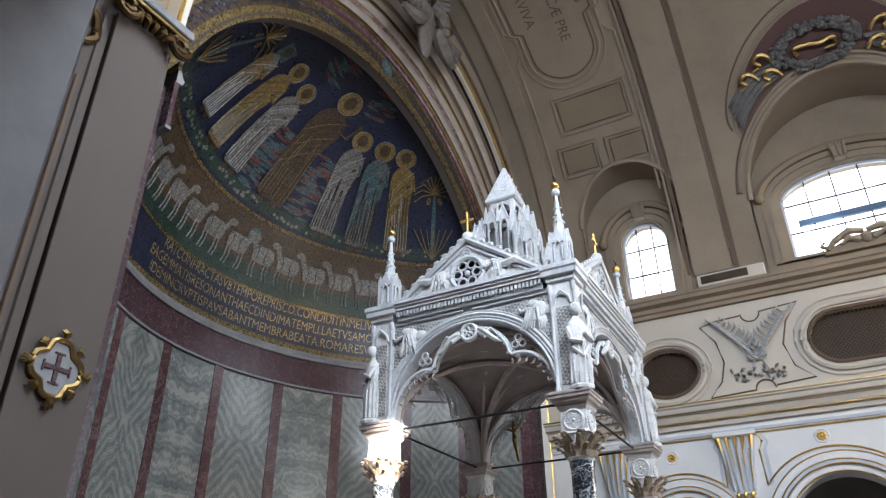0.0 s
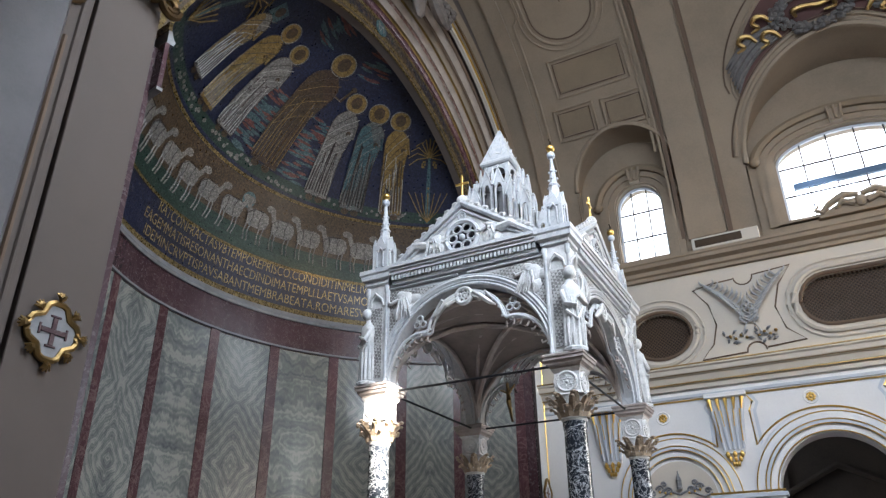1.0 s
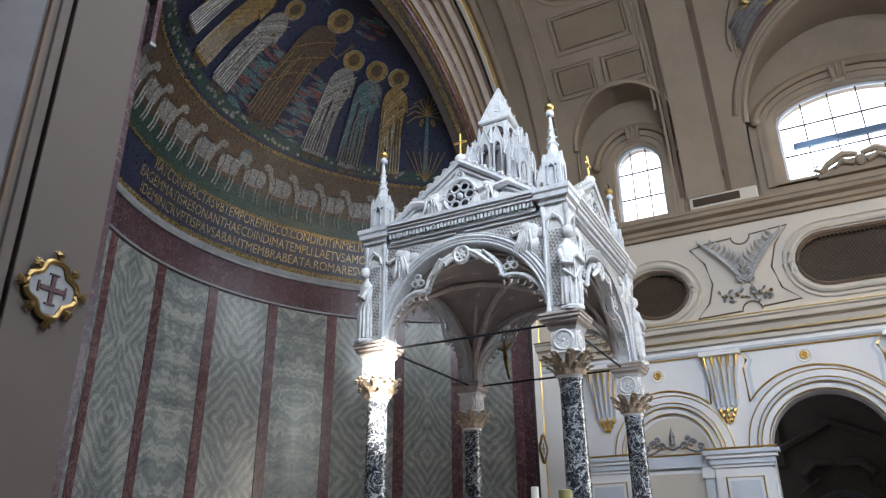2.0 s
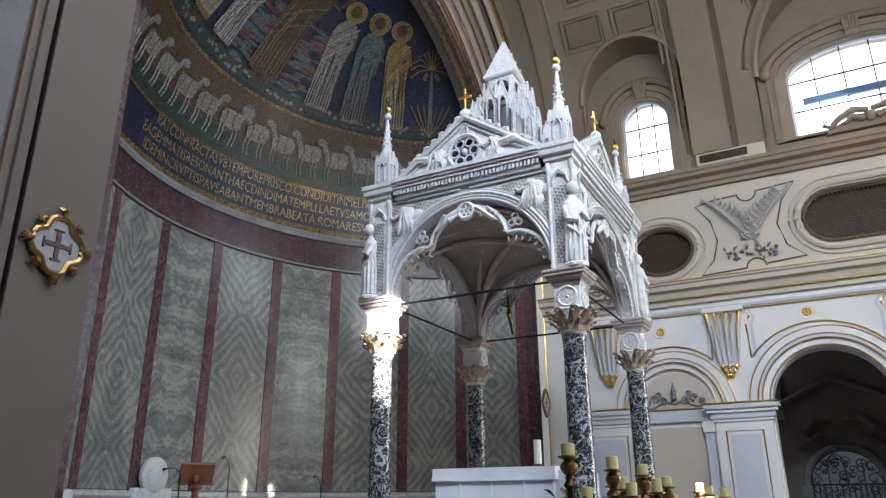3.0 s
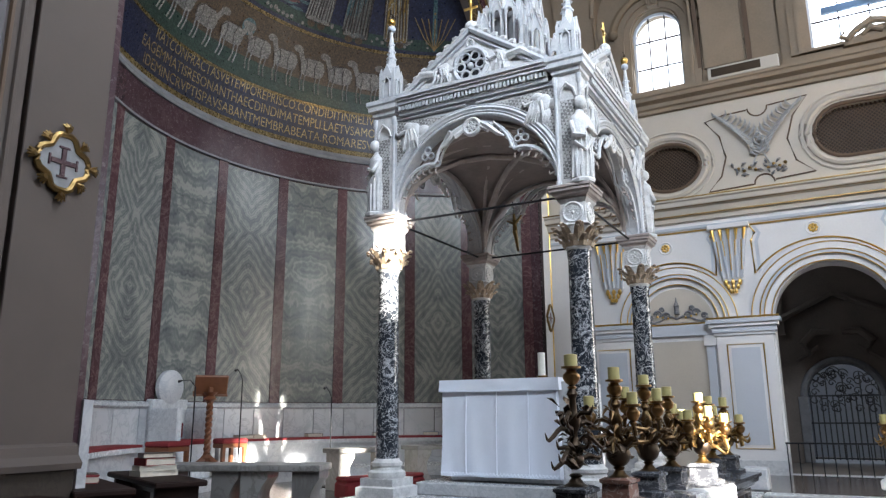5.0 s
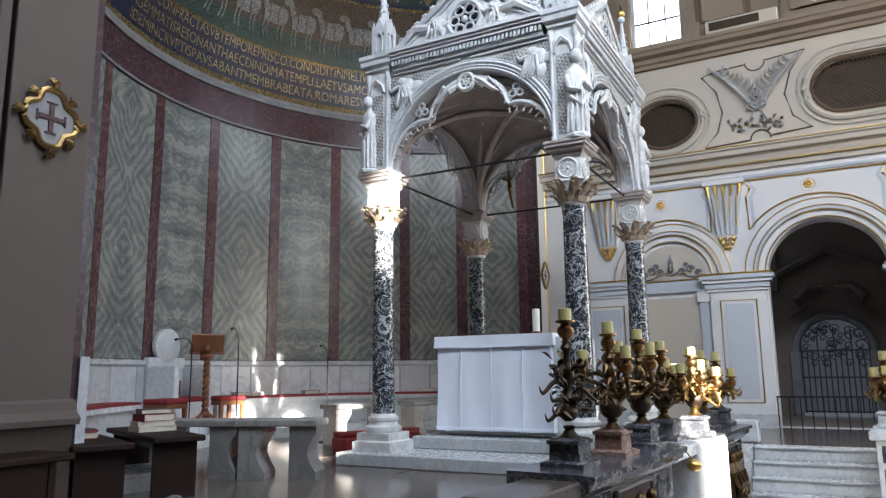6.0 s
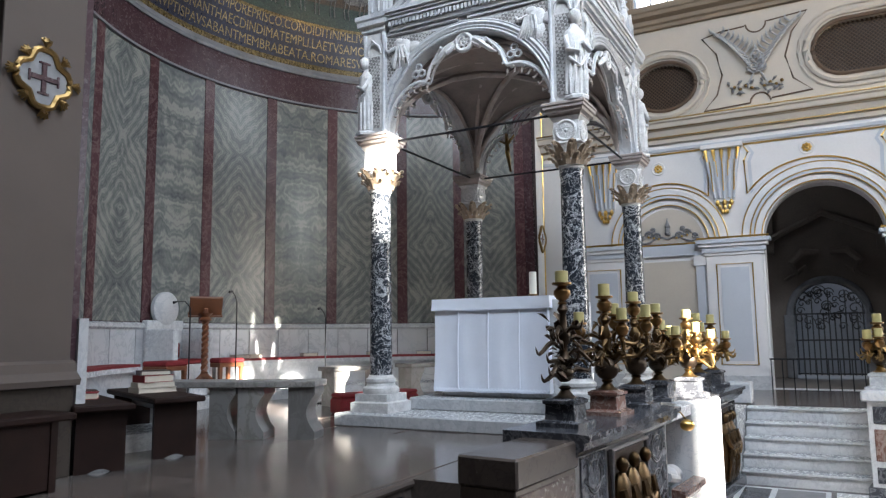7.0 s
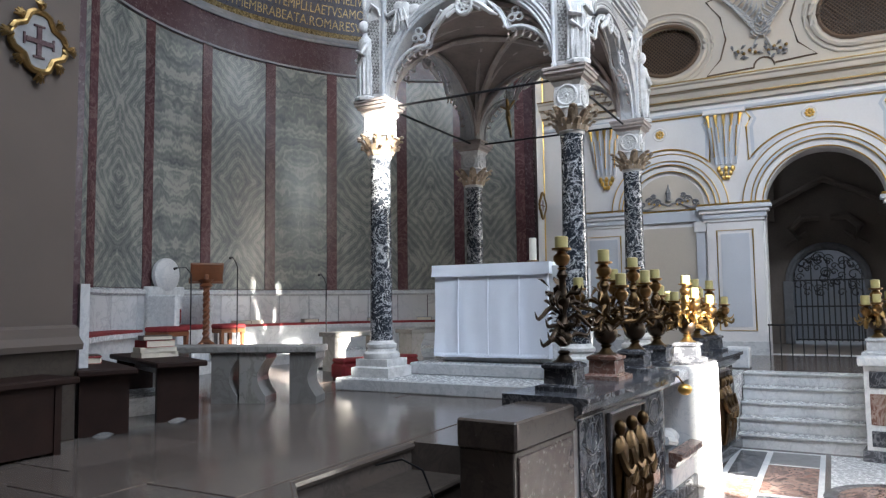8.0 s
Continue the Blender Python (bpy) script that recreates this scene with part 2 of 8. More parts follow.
# ---------------------------------------------------------------- mesh helpers
def mesh_of(name, bm, material, smooth=False):
    me = bpy.data.meshes.new(name)
    bmesh.ops.recalc_face_normals(bm, faces=bm.faces)
    bm.to_mesh(me)
    bm.free()
    me.materials.append(material)
    if smooth:
        me.shade_smooth()
        me.set_sharp_from_angle(angle=radians(38))
    return me


def part(name, bm, material, parent=None, label="", smooth=False):
    """Links a bmesh as one mesh object under a thing or a part."""
    ob = new(name, mesh_of(name, bm, material, smooth))
    if parent is not None:
        ob.parent = parent
    if label:
        ob["label"] = label
    return ob


def piece(name, me, parent, m):
    """One more object on a shared mesh."""
    ob = new(name, me)
    ob.parent = parent
    ob.matrix_basis = m
    return ob


def thing(name, m, label, category, group="", kind=""):
    ob = new(name)
    ob.matrix_basis = m
    ob.empty_display_size = 0.1
    return tagged(ob, label, category, group, kind)


def setting(name, bm, material, label="", smooth=False):
    return tagged(part(name, bm, material, None, label, smooth), label, kind="structure")


def B():
    return bmesh.new()


def box(bm, x0, x1, y0, y1, z0, z1, bevel=0.0, m=None):
    vs = [bm.verts.new((x, y, z)) for x in (x0, x1) for y in (y0, y1) for z in (z0, z1)]
    fs = [bm.faces.new([vs[i] for i in q]) for q in ((0, 1, 3, 2), (4, 6, 7, 5), (0, 4, 5, 1), (2, 3, 7, 6), (0, 2, 6, 4), (1, 5, 7, 3))]
    geom = vs
    if bevel:
        es = list({e for f in fs for e in f.edges})
        r = bmesh.ops.bevel(bm, geom=es, offset=bevel, segments=1, affect="EDGES", profile=0.5)
        geom = list({v for f in r["faces"] for v in f.verts} | {v for v in vs if v.is_valid})
    if m is not None:
        for v in geom:
            v.co = m @ v.co
    return bm


def lathe(bm, profile, segments=16, m=None, squash=1.0, caps=True):
    """Turns (radius, height) rows about z."""
    m = m or Matrix.Identity(4)
    rings = []
    for r, z in profile:
        rings.append([bm.verts.new(m @ Vector((r * math.cos(a), r * squash * math.sin(a), z))) for a in (2 * math.pi * i / segments for i in range(segments))])
    for a, b in zip(rings, rings[1:]):
        for i in range(segments):
            j = (i + 1) % segments
            bm.faces.new((a[i], a[j], b[j], b[i]))
    if caps:
        bm.faces.new(rings[0][::-1])
        bm.faces.new(rings[-1])
    return bm


def square_stack(bm, rows, m=None, cx=0.0, cy=0.0):
    """Square sections (half width, height) joined from the bottom up."""
    m = m or Matrix.Identity(4)
    rings = [[bm.verts.new(m @ Vector((cx + h * a, cy + h * b, z))) for a, b in ((-1, -1), (1, -1), (1, 1), (-1, 1))] for h, z in rows]
    for a, b in zip(rings, rings[1:]):
        for i in range(4):
            j = (i + 1) % 4
            bm.faces.new((a[i], a[j], b[j], b[i]))
    bm.faces.new(rings[0][::-1])
    bm.faces.new(rings[-1])
    return bm


def slab(bm, outline, depth, m=None, holes=()):
    """A flat outline in the local xz-plane (anticlockwise seen from -y) given depth along +y, with holes through it."""
    m = m or Matrix.Identity(4)
    loops = [list(outline)] + [list(h) for h in holes]
    edges = []
    flat = []
    for loop in loops:
        vs = [bm.verts.new((x, 0, z)) for x, z in loop]
        flat.append(vs)
        edges += [bm.edges.new((vs[i], vs[(i + 1) % len(vs)])) for i in range(len(vs))]
    if holes:
        made = [f for f in bmesh.ops.triangle_fill(bm, edges=edges, use_beauty=True)["geom"] if isinstance(f, bmesh.types.BMFace)]
    else:
        made = [bm.faces.new(flat[0])]
    back = {}
    for vs in flat:
        for v in vs:
            back[v] = bm.verts.new(v.co + Vector((0, depth, 0)))
    for f in made:
        bm.faces.new([back[v] for v in reversed(f.verts)])
    for vs in flat:
        for i in range(len(vs)):
            a, b = vs[i], vs[(i + 1) % len(vs)]
            bm.faces.new((b, a, back[a], back[b]))
    for v, w in back.items():
        v.co, w.co = m @ v.co, m @ w.co
    return bm


def tube(bm, path, radius, segments=8, m=None, closed=False):
    """A round bar along points; radius one number or one a point."""
    pts = [Vector(p) for p in path]
    n = len(pts)
    rings = []
    for i, p in enumerate(pts):
        a = pts[(i - 1) % n] if closed or i else p
        b = pts[(i + 1) % n] if closed or i < n - 1 else p
        d = (b - a).normalized()
        side = d.cross(Vector((0, 0, 1)))
        if side.length < 0.05:
            side = d.cross(Vector((0, 1, 0)))
        side.normalize()
        up = side.cross(d)
        r = radius[i] if isinstance(radius, (list, tuple)) else radius
        ring = [p + (side * math.cos(t) + up * math.sin(t)) * r for t in (2 * math.pi * k / segments for k in range(segments))]
        rings.append([bm.verts.new(m @ q if m else q) for q in ring])
    pairs = list(zip(rings, rings[1:])) + ([(rings[-1], rings[0])] if closed else [])
    for a, b in pairs:
        for k in range(segments):
            j = (k + 1) % segments
            bm.faces.new((a[k], a[j], b[j], b[k]))
    if not closed:
        bm.faces.new(rings[0][::-1])
        bm.faces.new(rings[-1])
    return bm


def soft_tube(bm, path, radius, segments=8, m=None, steps=5):
    """A tube whose path is rounded between the points."""
    p = [Vector(q) for q in path]
    rad = radius if isinstance(radius, (list, tuple)) else [radius] * len(p)
    pts, rr = [], []
    for i in range(len(p) - 1):
        a, b, c, d = p[max(i - 1, 0)], p[i], p[i + 1], p[min(i + 2, len(p) - 1)]
        for k in range(steps):
            t = k / steps
            pts.append(0.5 * (2 * b + (c - a) * t + (2 * a - 5 * b + 4 * c - d) * t * t + (3 * b - a - 3 * c + d) * t ** 3))
            rr.append(rad[i] + (rad[i + 1] - rad[i]) * t)
    pts.append(p[-1])
    rr.append(rad[-1])
    return tube(bm, pts, rr, segments, m)


def sweep(bm, path, profile, outward, closed=False):
    """A moulding: profile rows (out, up) carried along path; outward(i) gives the out direction, up is z."""
    n = len(path)
    rings = []
    for i, p in enumerate(path):
        o = Vector(outward(i))
        rings.append([bm.verts.new(Vector(p) + o * a + Vector((0, 0, b))) for a, b in profile])
    k = len(profile)
    for a, b in list(zip(rings, rings[1:])) + ([(rings[-1], rings[0])] if closed else []):
        for j in range(k):
            bm.faces.new((a[j], a[(j + 1) % k], b[(j + 1) % k], b[j]))
    if not closed:
        bm.faces.new(rings[0][::-1])
        bm.faces.new(rings[-1])
    return bm


def ball(bm, centre, r, m=None, seg=10, rings=6, scale=(1, 1, 1)):
    mm = Matrix.Translation(centre) @ Matrix.Diagonal((*scale, 1))
    if m is not None:
        mm = m @ mm
    rows = [(r * math.sin(math.pi * i / rings), -r * math.cos(math.pi * i / rings)) for i in range(rings + 1)]
    rows[0], rows[-1] = (r * 0.02, -r), (r * 0.02, r)
    return lathe(bm, rows, seg, mm)


def arc(cx, cz, r, a0, a1, n):
    """Points on a circle, degrees, end points included."""
    return [(cx + r * math.cos(radians(a0 + (a1 - a0) * i / n)), cz + r * math.sin(radians(a0 + (a1 - a0) * i / n))) for i in range(n + 1)]


# outlines in (x, z) laid on a wall: on_right(y, z) faces -x, on_front(x, z) faces -y
def right_pose(y, z, x):
    """Local x runs along -y, local z up, local -y out of the right wall towards the nave."""
    return Matrix.Translation((x, y, z)) @ Matrix(((0, 1, 0, 0), (-1, 0, 0, 0), (0, 0, 1, 0), (0, 0, 0, 1)))


# ---------------------------------------------------------------- plan
AX = 7.9
XW = 12.95
YP = 4.76
PZ = 0.78
CX, CY, CR = 7.9, 4.2, 4.6
ZS = 6.35
LX, LY, WX, WY = 6.63, 2.15, 2.37, 2.21
DZ = 0.91

# ---------------------------------------------------------------- floors and enclosing walls
bm = B()
box(bm, -9, 18, -16, 6, -0.2, 0.0)
setting("floor", bm, FLOOR_STONE, "polished pale marble nave floor")

outline = [(-3.0, 2.0), (2.4, 2.0), (2.95, 2.5), (4.15, 2.5), (4.15, 1.8), (8.95, 1.38), (8.95, 1.06), (10.1, 1.06), (10.1, -3.0), (12.95, -3.0), (12.95, 4.9), (12.5, 4.9)]
outline += [(CX + (CR + 0.1) * math.cos(radians(a)), CY + (CR + 0.1) * math.sin(radians(a))) for a in range(9, 173, 6)]
outline += [(3.3, 4.9), (-3.0, 4.9)]
bm = B()
vs = [bm.verts.new((x, y, PZ)) for x, y in outline]
top = bm.faces.new(vs)
r = bmesh.ops.extrude_face_region(bm, geom=[top])
for v in r["geom"]:
    if isinstance(v, bmesh.types.BMVert):
        v.co.z = 0.0
bmesh.ops.triangulate(bm, faces=bm.faces)
presbytery = setting("floor_presbytery", bm, FLOOR_STONE, "raised presbytery floor of polished pale marble")


def arch_outline(cx, half, z0, zs, n=36, rise=None):
    """A doorway shape: straight jambs up to zs, then an arch."""
    rise = rise or half
    pts = [(cx + half, z0)]
    pts += [(cx + half * math.cos(math.pi * i / n), zs + rise * math.sin(math.pi * i / n)) for i in range(n + 1)]
    return pts + [(cx - half, z0)]


def wall_with(name, outer, holes, depth, m, material, label):
    return setting(name, slab(B(), outer, depth, m, holes), material, label)


front = pose(0, YP, 0)
wall_with("wall_apse_front", [(-8.4, 0), (13.4, 0), (13.4, 13.6), (-8.4, 13.6)], [arch_outline(AX, 4.67, 0.1, 7.1, 60)], 0.3, front, PIER_SHADED, "plaster wall round the apse arch, darkened for its shade")
bm = slab(B(), arc(AX, 6.1, 6.4, 0, 180, 60) + arc(AX, 6.1, 4.28, 180, 0, 60), 0.14, pose(0, 5.4, 0))
setting("wall_apse_ring", bm, PIER_SHADED, "plaster arch face behind the apse arch")
bm = B()
path = arc(AX, 7.1, 4.75, 0, 180, 60)
for y0, y1, r0, r1 in ((YP + 0.3, 5.42, 4.74, 5.6),):
    ring = [arc(AX, 7.1, r, 0, 180, 60) for r in (r0, r1)]
    a = [[bm.verts.new((x, y, z)) for x, z in ring[k]] for k, y in ((0, y0), (0, y1), (1, y1), (1, y0))]
    for i in range(60):
        for k in range(4):
            j = (k + 1) % 4
            bm.faces.new((a[k][i], a[k][i + 1], a[j][i + 1], a[j][i]))
setting("arch_soffit", bm, BEIGE, "plaster soffit of the apse arch", True)

# right nave wall: jambs, arches and windows go through it
right = right_pose(0, 0, XW)
ARCH_Y, ARCH_HALF, ARCH_Z = 0.06, 0.87, 3.24
WIN1 = (2.46, 0.46, 7.66, 8.9)
WIN2 = (-1.28, 1.16, 7.8, 9.05)
holes = [arch_outline(-ARCH_Y, ARCH_HALF, PZ, ARCH_Z, 32),
         arch_outline(-WIN1[0], WIN1[1], WIN1[2], WIN1[3], 24),
         arch_outline(-WIN2[0], WIN2[1], WIN2[2], WIN2[3], 28, 0.5)]
oval = lambda cy, cz, a, b, n=36: [(-cy + a * math.cos(2 * math.pi * i / n), cz + b * math.sin(2 * math.pi * i / n)) for i in range(n)]


def stadium(cy, cz, half, r, n=10):
    pts = [(-cy + half + r * math.cos(radians(-90 + 180 * i / n)), cz + r * math.sin(radians(-90 + 180 * i / n))) for i in range(n + 1)]
    return pts + [(-cy - half + r * math.cos(radians(90 + 180 * i / n)), cz + r * math.sin(radians(90 + 180 * i / n))) for i in range(n + 1)]


holes += [oval(2.42, 6.12, 0.54, 0.43), stadium(-0.95, 6.3, 0.5, 0.44)]
wall_with("wall_right_lower", [(-YP - 0.3, -0.2), (14.2, -0.2), (14.2, 5.2), (-YP - 0.3, 5.2)], holes[:1], 0.4, right, WHITE, "white plaster nave wall with gilded arches")
wall_with("wall_right_middle", [(-YP - 0.3, 5.2), (14.2, 5.2), (14.2, 7.4), (-YP - 0.3, 7.4)], holes[3:], 0.4, right, CREAM, "cream plaster wall with oval grilles")
wall_with("wall_right_upper", [(-YP - 0.3, 7.4), (14.2, 7.4), (14.2, 13.6), (-YP - 0.3, 13.6)], holes[1:3], 0.4, right, BEIGE, "beige plaster clerestory wall with arched windows")

# unseen enclosure on the left and back, added to keep stray light out
bm = B()
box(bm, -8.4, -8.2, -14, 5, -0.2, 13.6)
setting("wall_left", bm, PIER_SHADED, "unseen aisle wall closing off the sky")
# invented openings, each traced back along the sun from its patch
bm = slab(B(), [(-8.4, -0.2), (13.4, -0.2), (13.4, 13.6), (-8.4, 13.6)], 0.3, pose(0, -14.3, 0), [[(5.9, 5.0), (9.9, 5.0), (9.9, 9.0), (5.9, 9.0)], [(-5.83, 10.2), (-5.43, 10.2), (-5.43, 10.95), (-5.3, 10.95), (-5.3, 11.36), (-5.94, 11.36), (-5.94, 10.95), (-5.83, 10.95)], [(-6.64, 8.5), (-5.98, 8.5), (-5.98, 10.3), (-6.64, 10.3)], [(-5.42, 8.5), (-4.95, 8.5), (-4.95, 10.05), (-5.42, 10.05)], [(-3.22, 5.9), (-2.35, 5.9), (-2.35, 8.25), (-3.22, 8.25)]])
setting("wall_back", bm, PIER_SHADED, "unseen back wall with openings cut to place the sun patches")
left = Matrix.Translation((2.55, 0, 0)) @ Matrix(((0, -1, 0, 0), (1, 0, 0, 0), (0, 0, 1, 0), (0, 0, 0, 1)))
bm = slab(B(), [(-14, 7.5), (4.7, 7.5), (4.7, 13.6), (-14, 13.6)], 0.3, left)
setting("wall_left_clerestory", bm, BEIGE, "unseen beige wall closing the left side")
bm = B()
box(bm, -8.4, 2.25, -14, 4.7, 13.4, 13.6)
setting("ceiling_aisle", bm, BEIGE, "unseen aisle ceiling closing off the sky")

# barrel vault with lunettes over the windows
VZ, VR, VH = 7.6, 5.06, 5.3
LUN = [(2.55, 1.04, 9.36), (-1.45, 1.8, 9.1), (-5.7, 1.6, 9.5), (-11.0, 1.6, 9.5)]


def vault_point(y, a):
    return Vector((AX + VR * math.cos(a), y, VZ + VH * math.sin(a)))


def in_lunette(y, z):
    for cy, r, zl in LUN:
        if abs(y - cy) < r and z < zl + math.sqrt(r * r - (y - cy) ** 2):
            return True
    return False


bm = B()
ny, na = 300, 150
ys = [-14 + 18.75 * i / ny for i in range(ny + 1)]
grid = [[bm.verts.new(vault_point(y, math.pi * j / na)) for j in range(na + 1)] for y in ys]
for i in range(ny):
    for j in range(na):
        c = vault_point((ys[i] + ys[i + 1]) / 2, math.pi * (j + 0.5) / na)
        if not in_lunette(c.y, c.z):
            bm.faces.new((grid[i][j], grid[i][j + 1], grid[i + 1][j + 1], grid[i + 1][j]))
bmesh.ops.delete(bm, geom=[v for v in bm.verts if not v.link_faces], context="VERTS")
vault = setting("ceiling_vault", bm, BEIGE, "beige barrel vault with painted panels", True)
# unseen slab added to block the sky above the vault
bm = B()
box(bm, 2.4, 13.4, -14.3, 5.5, 13.4, 13.6)
setting("roof", bm, BEIGE, "unseen roof slab closing off the sky over the vault")


def vault_x(z):
    return AX + VR * math.sqrt(max(0.0, 1 - ((z - VZ) / VH) ** 2))


for k, (cy, r, zl) in enumerate(LUN):
    for side in (1, -1):
        bm = B()
        n = 40
        rows = []
        for i in range(n + 3):
            if i == 0:
                y, z = cy + r, VZ
            elif i == n + 2:
                y, z = cy - r, VZ
            else:
                t = math.pi * (i - 1) / n
                y, z = cy + r * math.cos(t), zl + r * math.sin(t)
            xv = vault_x(z)
            xs = (xv - 0.02, XW + 0.05)
            rows.append([bm.verts.new((x if side > 0 else 2 * AX - x, y, z)) for x in xs])
        for a, b in zip(rows, rows[1:]):
            bm.faces.new((a[0], a[1], b[1], b[0]))
        setting("lunette", bm, BEIGE, "beige lunette hollow over a window", True)
        if side > 0 and k < 2:
            bm = B()
            path = [(vault_x(zl + r * math.sin(t)) - 0.01, cy + r * math.cos(t), zl + r * math.sin(t)) for t in (math.pi * i / n for i in range(n + 1))]
            tube(bm, path, 0.055, 6)
            setting("trim", bm, BEIGE, "plaster moulding round a lunette", True)


def vault_strip(y0, y1, a0, a1, lift, material, name, label, n=60):
    """A raised strip that follows the vault across the nave."""
    bm = B()
    rows = []
    for i in range(n + 1):
        a = radians(a0 + (a1 - a0) * i / n)
        nrm = Vector((-math.cos(a), 0, -math.sin(a)))
        rows.append([bm.verts.new(vault_point(y, a) + nrm * d) for y, d in ((y0, -0.02), (y0, lift), (y1, lift), (y1, -0.02))])
    for a, b in zip(rows, rows[1:]):
        for k in range(4):
            bm.faces.new((a[k], a[(k + 1) % 4], b[(k + 1) % 4], b[k]))
    return setting(name, bm, material, label, True)


vault_strip(0.95, 1.62, 3, 177, 0.09, BEIGE, "transverse_rib", "broad beige transverse rib of the vault")
vault_strip(0.82, 0.9, 3, 177, 0.06, BEIGE_DARK, "trim", "brown painted line beside the rib")
vault_strip(1.67, 1.74, 3, 177, 0.06, BEIGE_DARK, "trim", "brown painted line beside the rib")
vault_strip(1.77, 1.82, 3, 177, 0.045, BEIGE, "trim", "plaster moulding beside the rib")
vault_strip(4.05, 4.35, 3, 177, 0.07, BEIGE, "trim", "plaster moulding at the end of the vault")


def cornice(name, z, profile, material, label, y0=-14.0, y1=YP, x=XW):
    bm = B()
    sweep(bm, [(x, y0, z), (x, y1, z)], profile, lambda i: (-1, 0, 0))
    return setting(name, bm, material, label)


cornice("cornice_upper", 7.2, [(0, 0), (0.08, 0), (0.09, 0.06), (0.14, 0.08), (0.16, 0.15), (0.28, 0.18), (0.3, 0.24), (0.33, 0.26), (0.33, 0.31), (0, 0.33)], BEIGE, "long moulded plaster cornice under the windows")
cornice("cornice_lower", 5.06, [(0, 0), (0.07, 0), (0.08, 0.08), (0.16, 0.11), (0.2, 0.2), (0.3, 0.23), (0.32, 0.3), (0.36, 0.32), (0.36, 0.37), (0, 0.41)], CREAM, "long moulded cream cornice with gilded lines")
for dz, dx in ((0.085, 0.125), (0.215, 0.255), (0.345, 0.362)):
    cornice("trim", 5.06 + dz, [(dx, 0), (dx + 0.02, 0.005), (dx + 0.02, 0.02), (dx, 0.025)], OLD_GILT, "gilded line along the cornice")
cornice("trim", 4.92, [(0, 0), (0.03, 0), (0.04, 0.05), (0, 0.06)], GREY_BLUE, "blue grey band under the cornice")

# ---------------------------------------------------------------- apse
def arc_pos(a, r, z):
    return Vector((CX + r * math.cos(radians(a)), CY + r * math.sin(radians(a)), z))


def curved(bm, a0, a1, r0, r1, z0, z1, n=8, uv=False):
    """A curved block on the apse wall."""
    rows = []
    for i in range(n + 1):
        a = a0 + (a1 - a0) * i / n
        rows.append([bm.verts.new(arc_pos(a, r, z)) for r, z in ((r0, z0), (r0, z1), (r1, z1), (r1, z0))])
    lay = bm.loops.layers.uv.verify() if uv else None
    for i, (a, b) in enumerate(zip(rows, rows[1:])):
        for k in range(4):
            f = bm.faces.new((a[k], a[(k + 1) % 4], b[(k + 1) % 4], b[k]))
            if uv:
                for lp in f.loops:
                    j = i if lp.vert in a else i + 1
                    lp[lay].uv = (2 * j / n - 1, lp.vert.co.z - z0)
    bm.faces.new(rows[0][::-1])
    bm.faces.new(rows[-1])
    return bm


apse = setting("wall_apse", curved(B(), 7.5, 172.5, CR, CR + 0.3, 0.0, 6.45, 80), PURPLE, "curved apse wall faced with coloured marble", True)
STRIPS = [160.8, 145.7, 130.7, 115.7, 100.1, 85.6, 70.1, 55.4, 38.7, 25.2, 10.6]
for a in STRIPS:
    part("pilaster_strip", curved(B(), a - 1.15, a + 1.15, CR - 0.03, CR + 0.01, 1.9, 5.94, 2), PORPHYRY, apse, "veined purple marble strip")
for k, (a, b) in enumerate(zip(STRIPS, STRIPS[1:])):
    chev = k not in (4, 6, 1)
    part("panel", curved(B(), b + 1.2, a - 1.2, CR - 0.018, CR + 0.01, 1.96, 5.9, 6, True), GREEN_CHEVRON if chev else GREEN_BANDS, apse, "book-matched green marble panel")
part("frieze", curved(B(), 6, 174, CR - 0.035, CR + 0.01, 5.96, 6.47, 60), PURPLE, apse, "purple marble frieze")
part("fillet", curved(B(), 6, 174, CR - 0.05, CR + 0.01, 5.925, 5.96, 60), GREY_STUCCO, apse, "thin grey marble fillet")
part("moulding", sweep(B(), [arc_pos(a, CR, 6.47) for a in range(6, 175, 2)], [(0, 0), (0.07, 0), (0.09, 0.05), (0.06, 0.09), (0.04, 0.15), (0, 0.15)], lambda i: (arc_pos(6 + 2 * i, -1, 0) - Vector((CX, CY, 0)))), GREY_STUCCO, apse, "grey marble moulding")
part("gilt_band", curved(B(), 6, 174, CR - 0.03, CR + 0.01, 6.62, 6.72, 60), GOLD_MOSAIC, apse, "gold mosaic band")

# white marble dado with slab joints
a = 12.0
while a < 168:
    part("dado_slab", curved(B(), a + 0.06, a + 6.9, CR - 0.06, CR + 0.01, PZ, 1.86, 3), SLAB, apse)
    a += 7.0
part("dado_cap", sweep(B(), [arc_pos(a, CR - 0.02, 1.85) for a in range(10, 171, 2)], [(0, 0), (0.05, 0), (0.075, 0.03), (0.06, 0.075), (0, 0.1)], lambda i: (arc_pos(10 + 2 * i, -1, 0) - Vector((CX, CY, 0)))), CARRARA, apse, "white marble dado cap")


# conch with its mosaic
def sph(a, e, lift=0.0):
    r = CR - lift
    return Vector((CX + r * math.cos(radians(a)) * math.cos(radians(e)), CY + r * math.sin(radians(a)) * math.cos(radians(e)), ZS + r * math.sin(radians(e))))


def conch_patch(bm, a0, a1, e0, e1, na, ne, lift=0.0):
    g2 = [[bm.verts.new(sph(a0 + (a1 - a0) * i / na, e0 + (e1 - e0) * j / ne, lift)) for j in range(ne + 1)] for i in range(na + 1)]
    for i in range(na):
        for j in range(ne):
            bm.faces.new((g2[i][j], g2[i + 1][j], g2[i + 1][j + 1], g2[i][j + 1]))
    return bm


